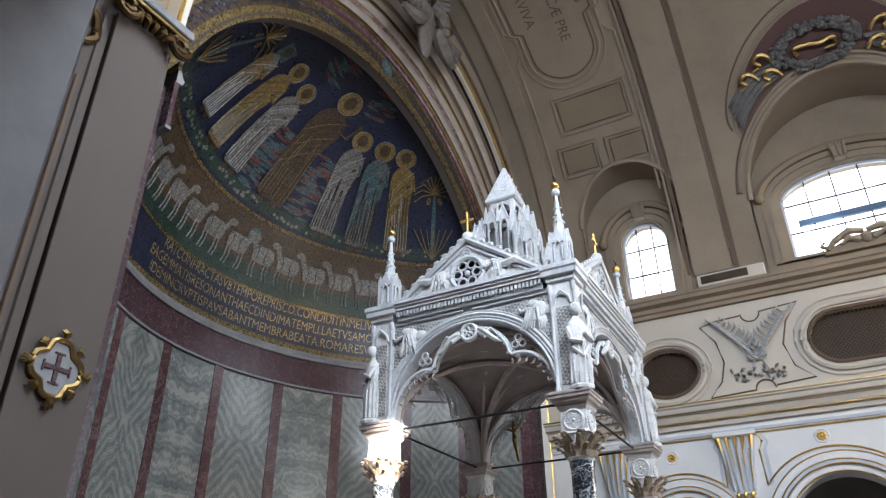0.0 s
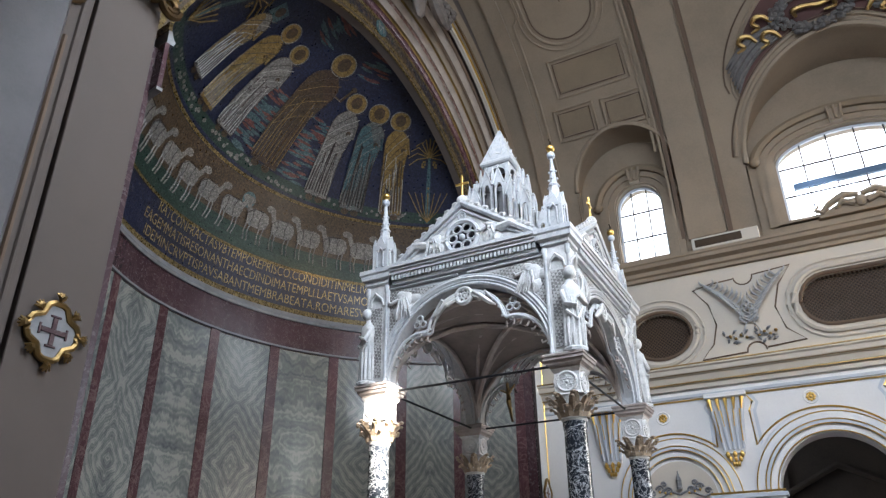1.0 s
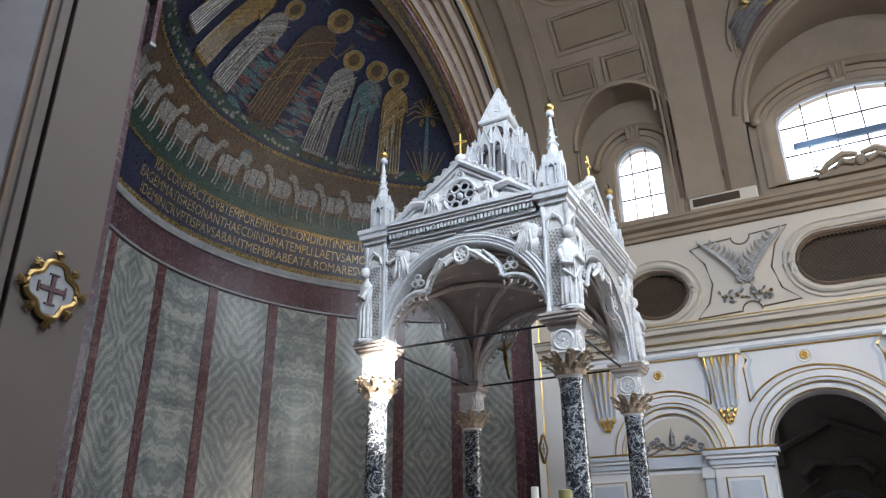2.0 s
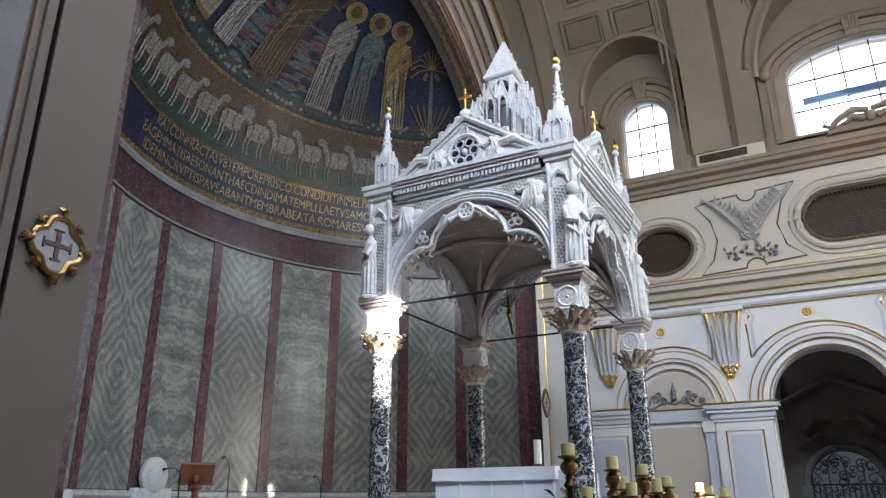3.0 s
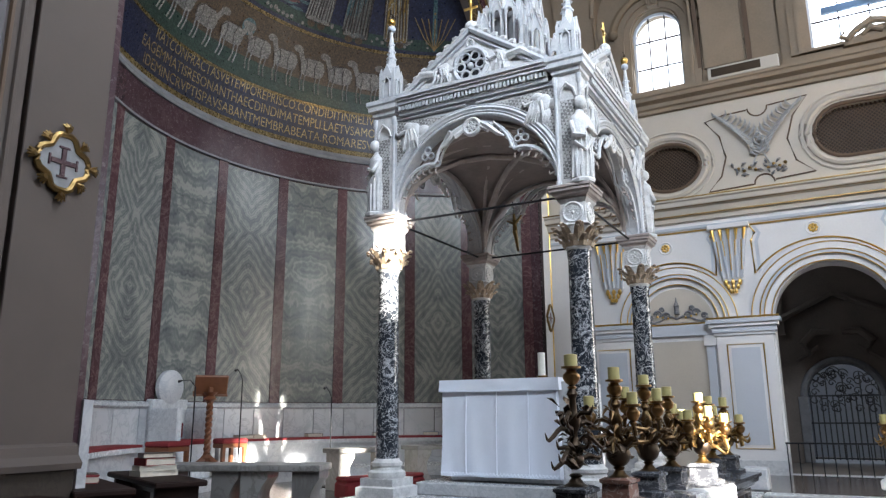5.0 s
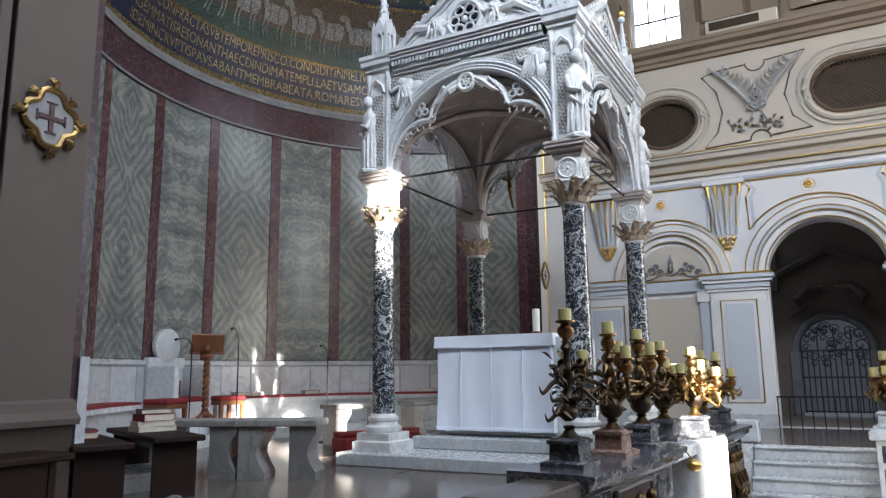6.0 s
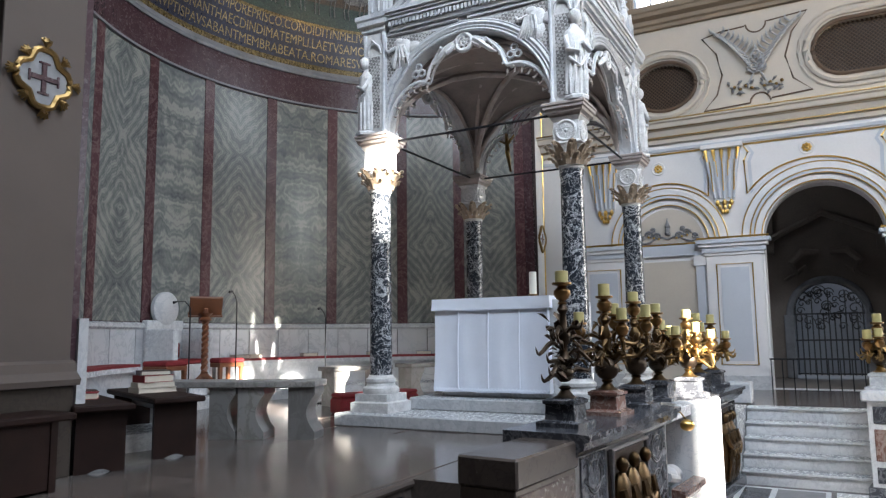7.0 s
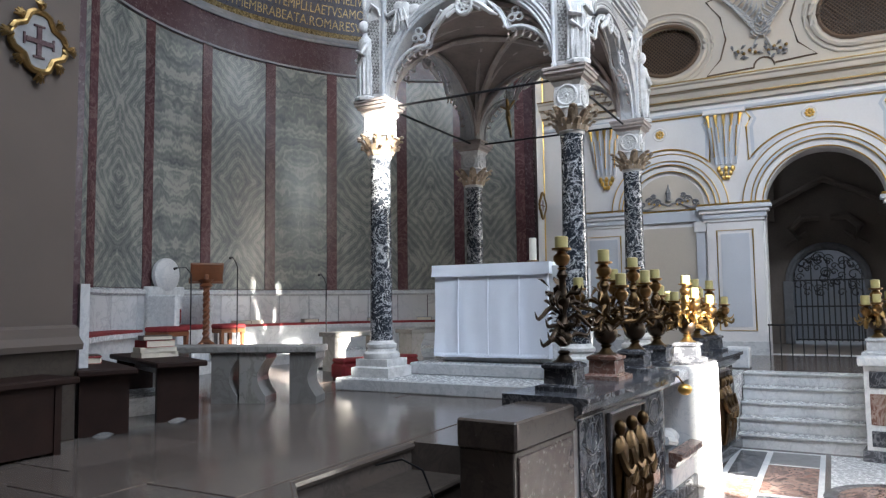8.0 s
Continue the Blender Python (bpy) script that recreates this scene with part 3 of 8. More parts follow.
def cropped(bm):
    """Ends the half dome at the arch plane."""
    bmesh.ops.delete(bm, geom=[v for v in bm.verts if v.co.y < 5.4 and v.co.z > 6.2], context="VERTS")
    return bm


conch = setting("apse_conch", cropped(conch_patch(B(), 4, 176, 0, 89.5, 172, 90)), BLUE_MOSAIC, "half dome of dark blue and gold mosaic", True)
MID = 88.0
part("sheep_band", cropped(conch_patch(B(), 5, 175, 14.2, 28.8, 160, 8, 0.006)), BROWN_MOSAIC, conch, "brown gold mosaic band", True)
part("meadow_band", cropped(conch_patch(B(), 5, 175, 14.2, 18.8, 160, 4, 0.012)), GREEN_MOSAIC, conch, "green mosaic meadow", True)
for e0, e1, m in ((13.5, 14.1, GOLD_MOSAIC), (28.9, 29.7, GOLD_MOSAIC), (29.75, 30.5, BLUE_MOSAIC), (30.5, 33.2, GREEN_MOSAIC)):
    part("border", cropped(conch_patch(B(), 5, 175, e0, e1, 160, 1, 0.015)), m, conch, "", True)

# ---------------------------------------------------------------- windows, sky outside
def arched_window(name, y, half, z0, zs, rise, cols, rows, label):
    win = thing(name, right_pose(y, 0, XW), label, "window", kind="structure")
    bm = slab(B(), arch_outline(0, half, z0, zs, 24, rise), 0.05, pose(0, 0.14, 0), [arch_outline(0, half - 0.045, z0 + 0.045, zs, 24, rise - 0.045)])
    part("window_frame", bm, GREY_BLUE, win, "grey painted frame")
    part("pane", slab(B(), arch_outline(0, half - 0.04, z0 + 0.04, zs, 24, rise - 0.04), 0.006, pose(0, 0.165, 0)), GLASS, win).visible_shadow = False
    for i in range(1, cols):
        x = -half + 2 * half * i / cols
        h = zs + rise * math.sqrt(max(0, 1 - (x / half) ** 2)) - 0.03
        part("glazing_bar", box(B(), x - 0.012, x + 0.012, 0.15, 0.18, z0 + 0.03, h), IRON, win)
    top = zs + rise
    for j in range(1, rows):
        z = z0 + (top - z0) * j / rows
        hw = half - 0.03 if z <= zs else half * math.sqrt(max(0, 1 - ((z - zs) / rise) ** 2)) - 0.03
        part("glazing_bar", box(B(), -hw, hw, 0.148, 0.182, z - 0.012, z + 0.012), IRON, win)
    return win


w1 = arched_window("window_1", WIN1[0], WIN1[1], WIN1[2], WIN1[3], WIN1[1], 3, 3, "tall arched window of pale panes, bright daylight behind")
w2 = arched_window("window_2", WIN2[0], WIN2[1], WIN2[2], WIN2[3], 0.5, 5, 3, "wide arched window with dark glazing bars")
part("cross_bar", box(B(), -0.95, 1.1, 0.12, 0.2, 8.5, 8.62), plain("blue_bar_paint", (0.07, 0.13, 0.22), 0.5), w2, "thick blue grey bar")
bm = B()
box(bm, 15.5, 15.6, -8, 8, 5.5, 14)
setting("backdrop", bm, SKY_GLOW, "bright overcast sky outside the windows")


def surround(win, half, z0, zs, rise, material):
    """Moulded plaster frame with a keystone and sill."""
    bm = B()
    for k, (g0, g1, out) in enumerate(((0.02, 0.14, 0.05), (0.14, 0.2, 0.09), (0.2, 0.32, 0.06))):
        slab(bm, arch_outline(0, half + g1, z0 - 0.04, zs, 28, rise + g1), out, pose(0, -out, 0), [arch_outline(0, half + g0, z0 + 0.01, zs, 28, rise + g0)])
    part("surround", bm, material, win, "moulded plaster surround")
    bm = B()
    slab(bm, [(-0.1, zs + rise + 0.02), (0.1, zs + rise + 0.02), (0.15, zs + rise + 0.34), (-0.15, zs + rise + 0.34)], 0.14, pose(0, -0.14, 0))
    for x in (-0.09, 0, 0.09):
        tube(bm, [(x, -0.15, zs + rise + 0.05), (x * 1.3, -0.17, zs + rise + 0.32)], 0.028, 6)
    part("keystone", bm, material, win, "", True)
    bm = B()
    path = [(x, z) for x, z in arch_outline(0, half + 0.34, zs, zs, 28, rise + 0.34)][2:-2]
    tube(bm, [(x, -0.09, z) for x, z in path], 0.08, 6)
    tube(bm, [(x * 1.06, -0.05, zs + (z - zs) * 1.08) for x, z in path], 0.03, 6)
    for x, z in (path[0], path[-1]):
        ball(bm, (x, -0.08, z), 0.1)
    # darker ochre than the surround, to carry the shadows of the hood
    part("hood", bm, BEIGE_PANEL, win, "curved plaster hood", True)


surround(w1, WIN1[1], WIN1[2], WIN1[3], WIN1[1], BEIGE)
surround(w2, WIN2[1], WIN2[2], WIN2[3], 0.5, BEIGE)

bm = B()
for s in (-1, 1):
    tube(bm, [(s * 0.02, -0.12, 8.02), (s * 0.25, -0.14, 8.06), (s * 0.5, -0.13, 7.93), (s * 0.62, -0.12, 7.82), (s * 0.72, -0.12, 7.88), (s * 0.66, -0.12, 7.95)], [0.05, 0.07, 0.06, 0.05, 0.045, 0.03], 7)
    tube(bm, [(s * 0.1, -0.13, 7.86), (s * 0.28, -0.15, 7.94), (s * 0.4, -0.13, 7.84)], [0.05, 0.055, 0.03], 7)
slab(bm, [(-0.7, 7.72), (0.7, 7.72), (0.55, 7.84), (0.2, 7.98), (-0.2, 7.98), (-0.55, 7.84)], 0.1, pose(0, -0.1, 0))
ball(bm, (0, -0.13, 7.9), 0.09, None, 10, 7, (1, 0.6, 1.2))
part("sill_ornament", bm, BEIGE, w2, "scrolled plaster ornament on the sill", True)

# ---------------------------------------------------------------- ciborium over the altar
HX, HY = WX / 2, WY / 2
CIB = pose(LX + HX, LY + HY, DZ)
bm = B()
box(bm, 6.27, 9.4, 1.85, 4.72, PZ, DZ, 0.012)
setting("altar_platform", bm, CARRARA, "low veined white marble altar step")
ciborium = thing("ciborium", CIB, "white marble gothic canopy on four black veined columns", "canopy")


def leaf_ring(bm, r0, r1, z0, z1, n, turn=0.0, curl=0.05, wide=0.06):
    """Curled leaves round a capital."""
    for i in range(n):
        m = pose(0, 0, 0, 0, 0, 360 * i / n + turn)
        rows = []
        for t in (0, 0.45, 0.8, 1.0):
            r = r0 + (r1 - r0) * t + curl * max(0, t - 0.5) * 2
            z = z0 + (z1 - z0) * (t if t < 0.9 else 0.86)
            w = wide * (1 - 0.45 * t)
            rows.append([bm.verts.new(m @ Vector((r + d, s * w, z))) for s, d in ((-1, 0), (0, 0.022), (1, 0))])
        for a, b in zip(rows, rows[1:]):
            for k in range(2):
                bm.faces.new((a[k], a[k + 1], b[k + 1], b[k]))
        if z1 - z0 > 0.08:
            ball(bm, m @ Vector((r1 + curl * 0.9, 0, z0 + (z1 - z0) * 0.84)), wide * 0.42, None, 6, 4, (0.9, 1.0, 0.8))


def rose(bm, r, depth, m, petals=6):
    """A pierced wheel window: ring, hub and petals."""
    tube(bm, [(r * math.cos(t), 0, r * math.sin(t)) for t in (2 * math.pi * i / 28 for i in range(28))], depth, 6, m, True)
    ball(bm, (0, 0, 0), r * 0.2, m, 8, 5)
    for i in range(petals):
        t = 2 * math.pi * i / petals
        c = (0.6 * r * math.cos(t), 0.6 * r * math.sin(t))
        tube(bm, [(c[0] + 0.27 * r * math.cos(q), 0, c[1] + 0.27 * r * math.sin(q)) for q in (2 * math.pi * k / 10 for k in range(10))], depth * 0.45, 5, m, True)


def column(x, y):
    m = pose(x, y, 0)
    col = part("column", lathe(B(), [(0.122, 0.38), (0.122, 0.44), (0.118, 1.2), (0.108, 2.3), (0.116, 2.33), (0.116, 2.38)], 24, m), BLACK_WHITE, ciborium, "black marble column shaft with white veins", True)
    bm = square_stack(B(), [(0.235, 0), (0.235, 0.1), (0.2, 0.115), (0.2, 0.19)], m)
    lathe(bm, [(0.19, 0.19), (0.2, 0.215), (0.195, 0.25), (0.16, 0.27), (0.15, 0.3), (0.165, 0.315), (0.165, 0.345), (0.14, 0.36), (0.13, 0.385)], 24, m)
    part("base", bm, CARVED, col, "moulded white marble base", True)
    bm = lathe(B(), [(0.12, 2.38), (0.128, 2.4), (0.12, 2.42), (0.125, 2.5), (0.15, 2.62)], 16, m)
    part("capital", bm, CARVED, col, "leafy capital with gilding", True)
    bm = B()
    leaf_ring(bm, 0.125, 0.165, 2.41, 2.52, 10, 0, 0.05, 0.052)
    leaf_ring(bm, 0.13, 0.19, 2.47, 2.6, 10, 18, 0.05, 0.052)
    leaf_ring(bm, 0.14, 0.215, 2.5, 2.64, 8, 22.5, 0.03, 0.06)
    for v in bm.verts:
        v.co = m @ v.co
    part("leaves", bm, PART_GILT, col, "partly gilded marble acanthus leaves")
    part("block", square_stack(B(), [(0.155, 2.62), (0.13, 2.65), (0.125, 2.84), (0.155, 2.88)], m), CARVED, col)
    for ang in (0, 90, 180, 270):
        bm = B()
        mm = m @ pose(0, 0, 2.745, 0, 0, ang) @ pose(0, -0.13, 0)
        rose(bm, 0.095, 0.018, mm)
        lathe(bm, [(0.085, 0.0), (0.085, 0.008)], 16, mm @ pose(0, 0.004, 0, 90))
        part("medallion", bm, CARVED, col, "", True)
    part("abacus", square_stack(B(), [(0.15, 2.88), (0.155, 2.9), (0.185, 2.92), (0.19, 2.95), (0.205, 2.955), (0.205, 2.985), (0.215, 2.99), (0.215, 3.01), (0.205, 3.02)], m), RIB_STONE, col, "moulded brownish square abacus")


CORNERS = [(-HX, -HY), (HX, -HY), (HX, HY), (-HX, HY)]
for x, y in CORNERS:
    column(x, y)


def pinnacle(x, y):
    m = pose(x, y, 0)
    pin = part("corner_pier", square_stack(B(), [(0.125, 3.02), (0.125, 4.2)], m), CARVED, ciborium, "white marble corner pier")
    for a, b in ((-1, -1), (1, -1), (1, 1), (-1, 1)):
        shaft = lathe(B(), [(0.03, 3.04), (0.03, 3.07), (0.018, 3.09), (0.016, 4.08), (0.026, 4.1), (0.03, 4.16), (0.03, 4.19)], 8, pose(x + 0.125 * a, y + 0.125 * b, 0))
        part("corner_shaft", shaft, MARBLE, pin, "", True)
    for ang in (0, 90, 180, 270):
        mm = m @ pose(0, 0, 0, 0, 0, ang) @ pose(0, -0.13, 0)
        hood = tube(B(), [(-0.085, 0, 3.95), (-0.07, -0.012, 4.03), (0, -0.03, 4.1), (0.07, -0.012, 4.03), (0.085, 0, 3.95)], 0.016, 6, mm)
        part("hood", hood, CARVED, pin, "", True)
        part("panel", box(B(), -0.075, 0.075, -0.004, 0.01, 3.1, 3.92, 0, mm), DIAPER, pin, "small patterned inlay")
    part("cornice_block", square_stack(B(), [(0.13, 4.2), (0.155, 4.22), (0.155, 4.26), (0.19, 4.28), (0.195, 4.33), (0.21, 4.35), (0.21, 4.4), (0.17, 4.42)], m), MARBLE, pin)
    bm = square_stack(B(), [(0.1, 4.42), (0.085, 4.45), (0.08, 4.74)], m)
    for ang in (0, 90, 180, 270):
        mm = m @ pose(0, 0, 0, 0, 0, ang) @ pose(0, -0.105, 0)
        slab(bm, [(-0.09, 4.7), (0.09, 4.7), (0, 4.9)], 0.03, mm)
        tube(bm, [(-0.045, 0, 4.47), (-0.045, 0, 4.66), (0, 0, 4.73), (0.045, 0, 4.66), (0.045, 0, 4.47)], 0.012, 5, mm)
    for a, b in ((-1, -1), (1, -1), (1, 1), (-1, 1)):
        square_stack(bm, [(0.018, 4.42), (0.018, 4.78), (0.002, 4.86)], m, 0.085 * a, 0.085 * b)
    lathe(bm, [(0.08, 4.74), (0.055, 4.98), (0.064, 5.0), (0.045, 5.03), (0.016, 5.36)], 8, m)
    for k in range(5):
        for ang in range(0, 360, 90):
            t = k / 5
            r = 0.085 - 0.06 * t
            ball(bm, (x + r * math.cos(radians(ang)), y + r * math.sin(radians(ang)), 4.78 + 0.5 * t), 0.016, None, 5, 4)
    part("spire", bm, MARBLE, pin, "small crocketed marble spire", False)
    part("collar", ball(B(), (x, y, 5.4), 0.048, None, 12, 8), GREY_BLUE, pin, "blue grey knob", True)
    part("finial", ball(B(), (x, y, 5.49), 0.05, None, 12, 8), GILT, pin, "gilded ball", True)
    bm = tube(B(), [(x, y, 5.53), (x + 0.01, y, 5.6), (x + 0.05, y + 0.01, 5.63)], 0.009, 5)
    tube(bm, [(x - 0.04, y, 5.6), (x + 0.01, y, 5.6), (x + 0.05, y, 5.58)], 0.008, 5)
    part("vane", bm, DARK_BRONZE, pin)


for x, y in CORNERS:
    pinnacle(x, y)


def lump(bm, m, seed, h, w):
    """A carved mass of drapery reduced to rounded volumes."""
    rnd = random.Random(seed)
    ball(bm, (0, 0.01, h * 0.25), w * 0.5, m, 10, 6, (1.0, 0.22, 0.9))
    ball(bm, (w * 0.12, 0.0, h * 0.56), w * 0.36, m, 10, 6, (0.9, 0.26, 1.0))
    ball(bm, (-w * 0.1, 0.0, h * 0.74), w * 0.22, m, 8, 6, (1.0, 0.3, 0.8))
    ball(bm, (w * 0.5, 0.0, h * 0.55), w * 0.4, m, 10, 6, (0.8, 0.14, 0.5))
    for i in range(7):
        x = w * (rnd.random() - 0.5)
        tube(bm, [(x, -0.015, h * 0.02), (x * 0.8 + 0.02, -0.035, h * 0.25), (x * 0.5, -0.03, h * 0.62)], [0.012, 0.02, 0.01], 5, m)
    tube(bm, [(-w * 0.2, -0.02, h * 0.6), (-w * 0.5, -0.03, h * 0.5), (-w * 0.62, -0.02, h * 0.6)], [0.022, 0.02, 0.014], 6, m)


DENTIL = mesh_of("dentil", box(B(), -0.014, 0.014, -0.165, 0, 0, 0.06), MARBLE)


def side(length, ang, out, seed):
    """One face of the canopy: cusped arch, spandrels, cornice, gable."""
    m = pose(0, 0, 0, 0, 0, ang) @ pose(0, -out, 0)
    half = length / 2
    a = half - 0.14
    zs = 3.03
    top = 0.96
    cut = [(-a * math.cos(t), zs + top * math.sin(t)) for t in (math.pi * i / 36 for i in range(37))]
    outline = [(half - 0.1, zs), (half - 0.1, 4.2), (-half + 0.1, 4.2), (-half + 0.1, zs)] + cut
    face = part("arch_face", slab(B(), outline, 0.17, m @ pose(0, -0.085, 0)), MARBLE, ciborium, "white marble face with a round arch")
    bm = B()
    for da, dz, r, o in ((0.012, 0.012, 0.018, 0.1), (0.05, 0.045, 0.012, 0.105), (0.085, 0.08, 0.026, 0.1), (0.125, 0.115, 0.01, 0.098)):
        tube(bm, [((a + da) * math.cos(t), -o, zs + (top + dz) * math.sin(t)) for t in (math.pi * i / 44 for i in range(45))], r, 6, m)
    part("archivolt", bm, MARBLE, face, "", True)
    # pierced three-lobed tracery hung inside the round arch
    def lobes(g):
        pts = [(-0.57 * a - (0.42 * a + g) * math.cos(t), zs + (0.51 + g) * math.sin(t)) for t in (radians(d) for d in range(0, 108, 9))]
        pts += [(-(0.47 * a + g) * math.cos(t), 3.5 + (0.425 + g) * math.sin(t)) for t in (radians(d) for d in range(10, 171, 8))]
        return pts + [(-x, z) for x, z in reversed(pts[:12])]
    for g, r, o in ((0.008, 0.017, 0.06), (0.03, 0.011, 0.045), (0.026, 0.016, -0.05)):
        tracery = part("tracery", tube(B(), [(x, -o, z) for x, z in lobes(g)], r, 6, m), MARBLE, face, "cusped marble tracery bar", True)
    bm = B()
    for k, (x, z) in enumerate(lobes(-0.012)[::1]):
        if k % 2 == 0:
            ball(bm, (x, -0.06, z), 0.014, m, 5, 4)
    tagged(part("bead_edge", bm, CARVED, face, "small carved beads"), kind="stuff")
    for s in (-1, 1):
        bm = B()
        for q in range(3):
            t = radians(90 + 120 * q)
            tube(bm, [(s * 0.585 * a + 0.047 * math.cos(t) + 0.036 * math.cos(w), -0.06, 3.67 + 0.047 * math.sin(t) + 0.036 * math.sin(w)) for w in (2 * math.pi * k / 10 for k in range(10))], 0.013, 5, m, True)
        part("trefoil", bm, MARBLE, face, "small pierced trefoil", True)
        for q in range(7):
            t = radians(24 + 13 * q)
            bm = soft_tube(B(), [(s * (0.57 * a + 0.4 * a * math.cos(t)), -0.03, zs + 0.49 * math.sin(t)), (s * (0.57 * a + 0.35 * a * math.cos(t)), -0.045, zs + 0.43 * math.sin(t)), (s * (0.57 * a + 0.36 * a * math.cos(t + 0.12)), -0.03, zs + 0.42 * math.sin(t + 0.12))], [0.012, 0.013, 0.005], 5, m, 2)
            part("leaf_cusp", bm, RIB_STONE, face, "small hanging carved leaf", True)
    # pendant wreath and leaves under the crown
    bm = B()
    rose(bm, 0.09, 0.026, m @ pose(0, -0.08, 3.88))
    for s in (-1, 1):
        tube(bm, [(s * 0.1, -0.08, 3.86), (s * 0.19, -0.1, 3.8), (s * 0.27, -0.09, 3.87), (s * 0.33, -0.09, 3.8)], [0.02, 0.03, 0.024, 0.01], 6, m)
        tube(bm, [(s * 0.12, -0.09, 3.9), (s * 0.2, -0.11, 3.84), (s * 0.31, -0.09, 3.74), (s * 0.38, -0.09, 3.7)], [0.02, 0.034, 0.028, 0.01], 6, m)
    part("wreath", bm, CARVED, face, "carved wreath", True)
    for s in (-1, 1):
        tri = [(s * (half - 0.13), 4.12), (s * (half - 0.13), 3.5)]
        tri += [(s * (a + 0.1) * math.cos(t), zs + 1.06 * math.sin(t)) for t in (radians(d) for d in (30, 38, 46, 54, 62, 70, 78))]
        tri = [(x, min(z, 4.12)) for x, z in tri]
        part("spandrel", slab(B(), tri if s < 0 else tri[::-1], 0.012, m @ pose(0, -0.097, 0)), DIAPER, face, "small patterned inlay")
        bm = B()
        lump(bm, m @ pose(s * (half - 0.34), -0.1, 3.74, 0, 0 if s < 0 else 8), seed + s, 0.4, 0.3)
        part("relief", bm, CARVED, face, "carved relief of rounded forms", True)
        frame_pts = [(s * (half - 0.145), -0.1, 3.2), (s * (half - 0.145), -0.1, 4.14), (s * 0.06, -0.1, 4.14)]
        part("frame", tube(B(), frame_pts, 0.014, 5, m), MARBLE, face, "", True)
    # cornice with dentils
    bm = B()
    for z0, z1, o in ((4.18, 4.22, 0.13), (4.29, 4.33, 0.18), (4.33, 4.36, 0.2), (4.36, 4.4, 0.22)):
        box(bm, -half + 0.2, half - 0.2, -o, 0.1, z0, z1, 0, m)
    cor = part("cornice", bm, MARBLE, face)
    n = int(length / 0.055)
    for i in range(n):
        x = -half + 0.2 + (length - 0.4) * (i + 0.5) / n
        piece("dentil", DENTIL, cor, m @ pose(x, 0, 4.225))
    box(bm := B(), -half + 0.2, half - 0.2, -0.12, 0.1, 4.22, 4.29, 0, m)
    part("backing", bm, DIAPER, cor)
    # gable
    g = half - 0.24
    apex = 5.02
    circle = [(0.21 * math.cos(t), 4.6 + 0.19 * math.sin(t)) for t in (2 * math.pi * i / 24 for i in range(24))]
    bm = slab(B(), [(-g, 4.4), (g, 4.4), (0, apex)], 0.08, m @ pose(0, -0.08, 0), [circle])
    gab = part("gable", bm, CARVED, face, "carved marble gable with a wheel window")
    bm = B()
    rose(bm, 0.2, 0.032, m @ pose(0, -0.09, 4.6))
    rose(bm, 0.045, 0.012, m @ pose(0, -0.09, 4.87), 3)
    part("wheel_window", bm, MARBLE, gab, "pierced wheel of six petals", True)
    # dark disc stands in for the shade behind the pierced wheel
    part("shadow_back", lathe(B(), [(0.21, 0), (0.21, 0.02)], 20, m @ pose(0, 0.0, 4.6, 90)), DARK_MARBLE, gab)
    bm = B()
    for s in (-1, 1):
        tube(bm, [(s * (g + 0.03), -0.1, 4.42), (0, -0.1, apex + 0.02)], 0.035, 6, m)
        tube(bm, [(s * (g - 0.12), -0.09, 4.45), (0, -0.09, apex - 0.07)], 0.018, 6, m)
    tube(bm, [(-g, -0.09, 4.43), (g, -0.09, 4.43)], 0.02, 6, m)
    part("raking_moulding", bm, MARBLE, gab, "", True)
    for s in (-1, 1):
        for k in range(8):
            t = (k + 0.6) / 8.4
            bm = B()
            c = Vector((s * g * (1 - t), -0.08, 4.44 + (apex - 4.42) * t + 0.045))
            tube(bm, [c + Vector((0.045 * math.cos(q) * s, 0, 0.035 * math.sin(q))) for q in (radians(d) for d in range(-60, 240, 50))], [0.016, 0.02, 0.022, 0.022, 0.02, 0.014], 6, m)
            part("crocket", bm, CARVED, gab, "", True)
        bm = B()
        lump(bm, m @ pose(s * 0.36, -0.09, 4.46), seed + 5 * s, 0.3, 0.24)
        tube(bm, [(s * 0.45, -0.1, 4.6), (s * 0.62, -0.11, 4.62), (s * 0.78, -0.1, 4.49)], [0.045, 0.05, 0.015], 6, m)
        part("relief", bm, CARVED, gab, "carved relief of rounded forms", True)
    bm = ball(B(), (0, -0.06, apex + 0.07), 0.07, m, 10, 6)
    leaf_ring(bm, 0.03, 0.06, 0, 0.1, 6)
    part("finial", bm, CARVED, gab, "", True)
    bm = B()
    box(bm, -0.011, 0.011, -0.07, -0.048, apex + 0.12, apex + 0.42, 0.003, m)
    box(bm, -0.085, 0.085, -0.07, -0.048, apex + 0.29, apex + 0.315, 0.003, m)
    part("cross", bm, GILT, gab, "thin gilded cross")
    # ties and inner arch lining
    bm = tube(B(), [(-half + 0.1, 0.05, 2.97), (half - 0.1, 0.05, 2.97)], 0.013, 6, m)
    part("tie_rod", bm, IRON, face, "black iron tie rod", True)


side(WY, -90, HX, 11)
side(WX, 0, HY, 23)
side(WY, 90, HX, 31)
side(WX, 180, HY, 47)

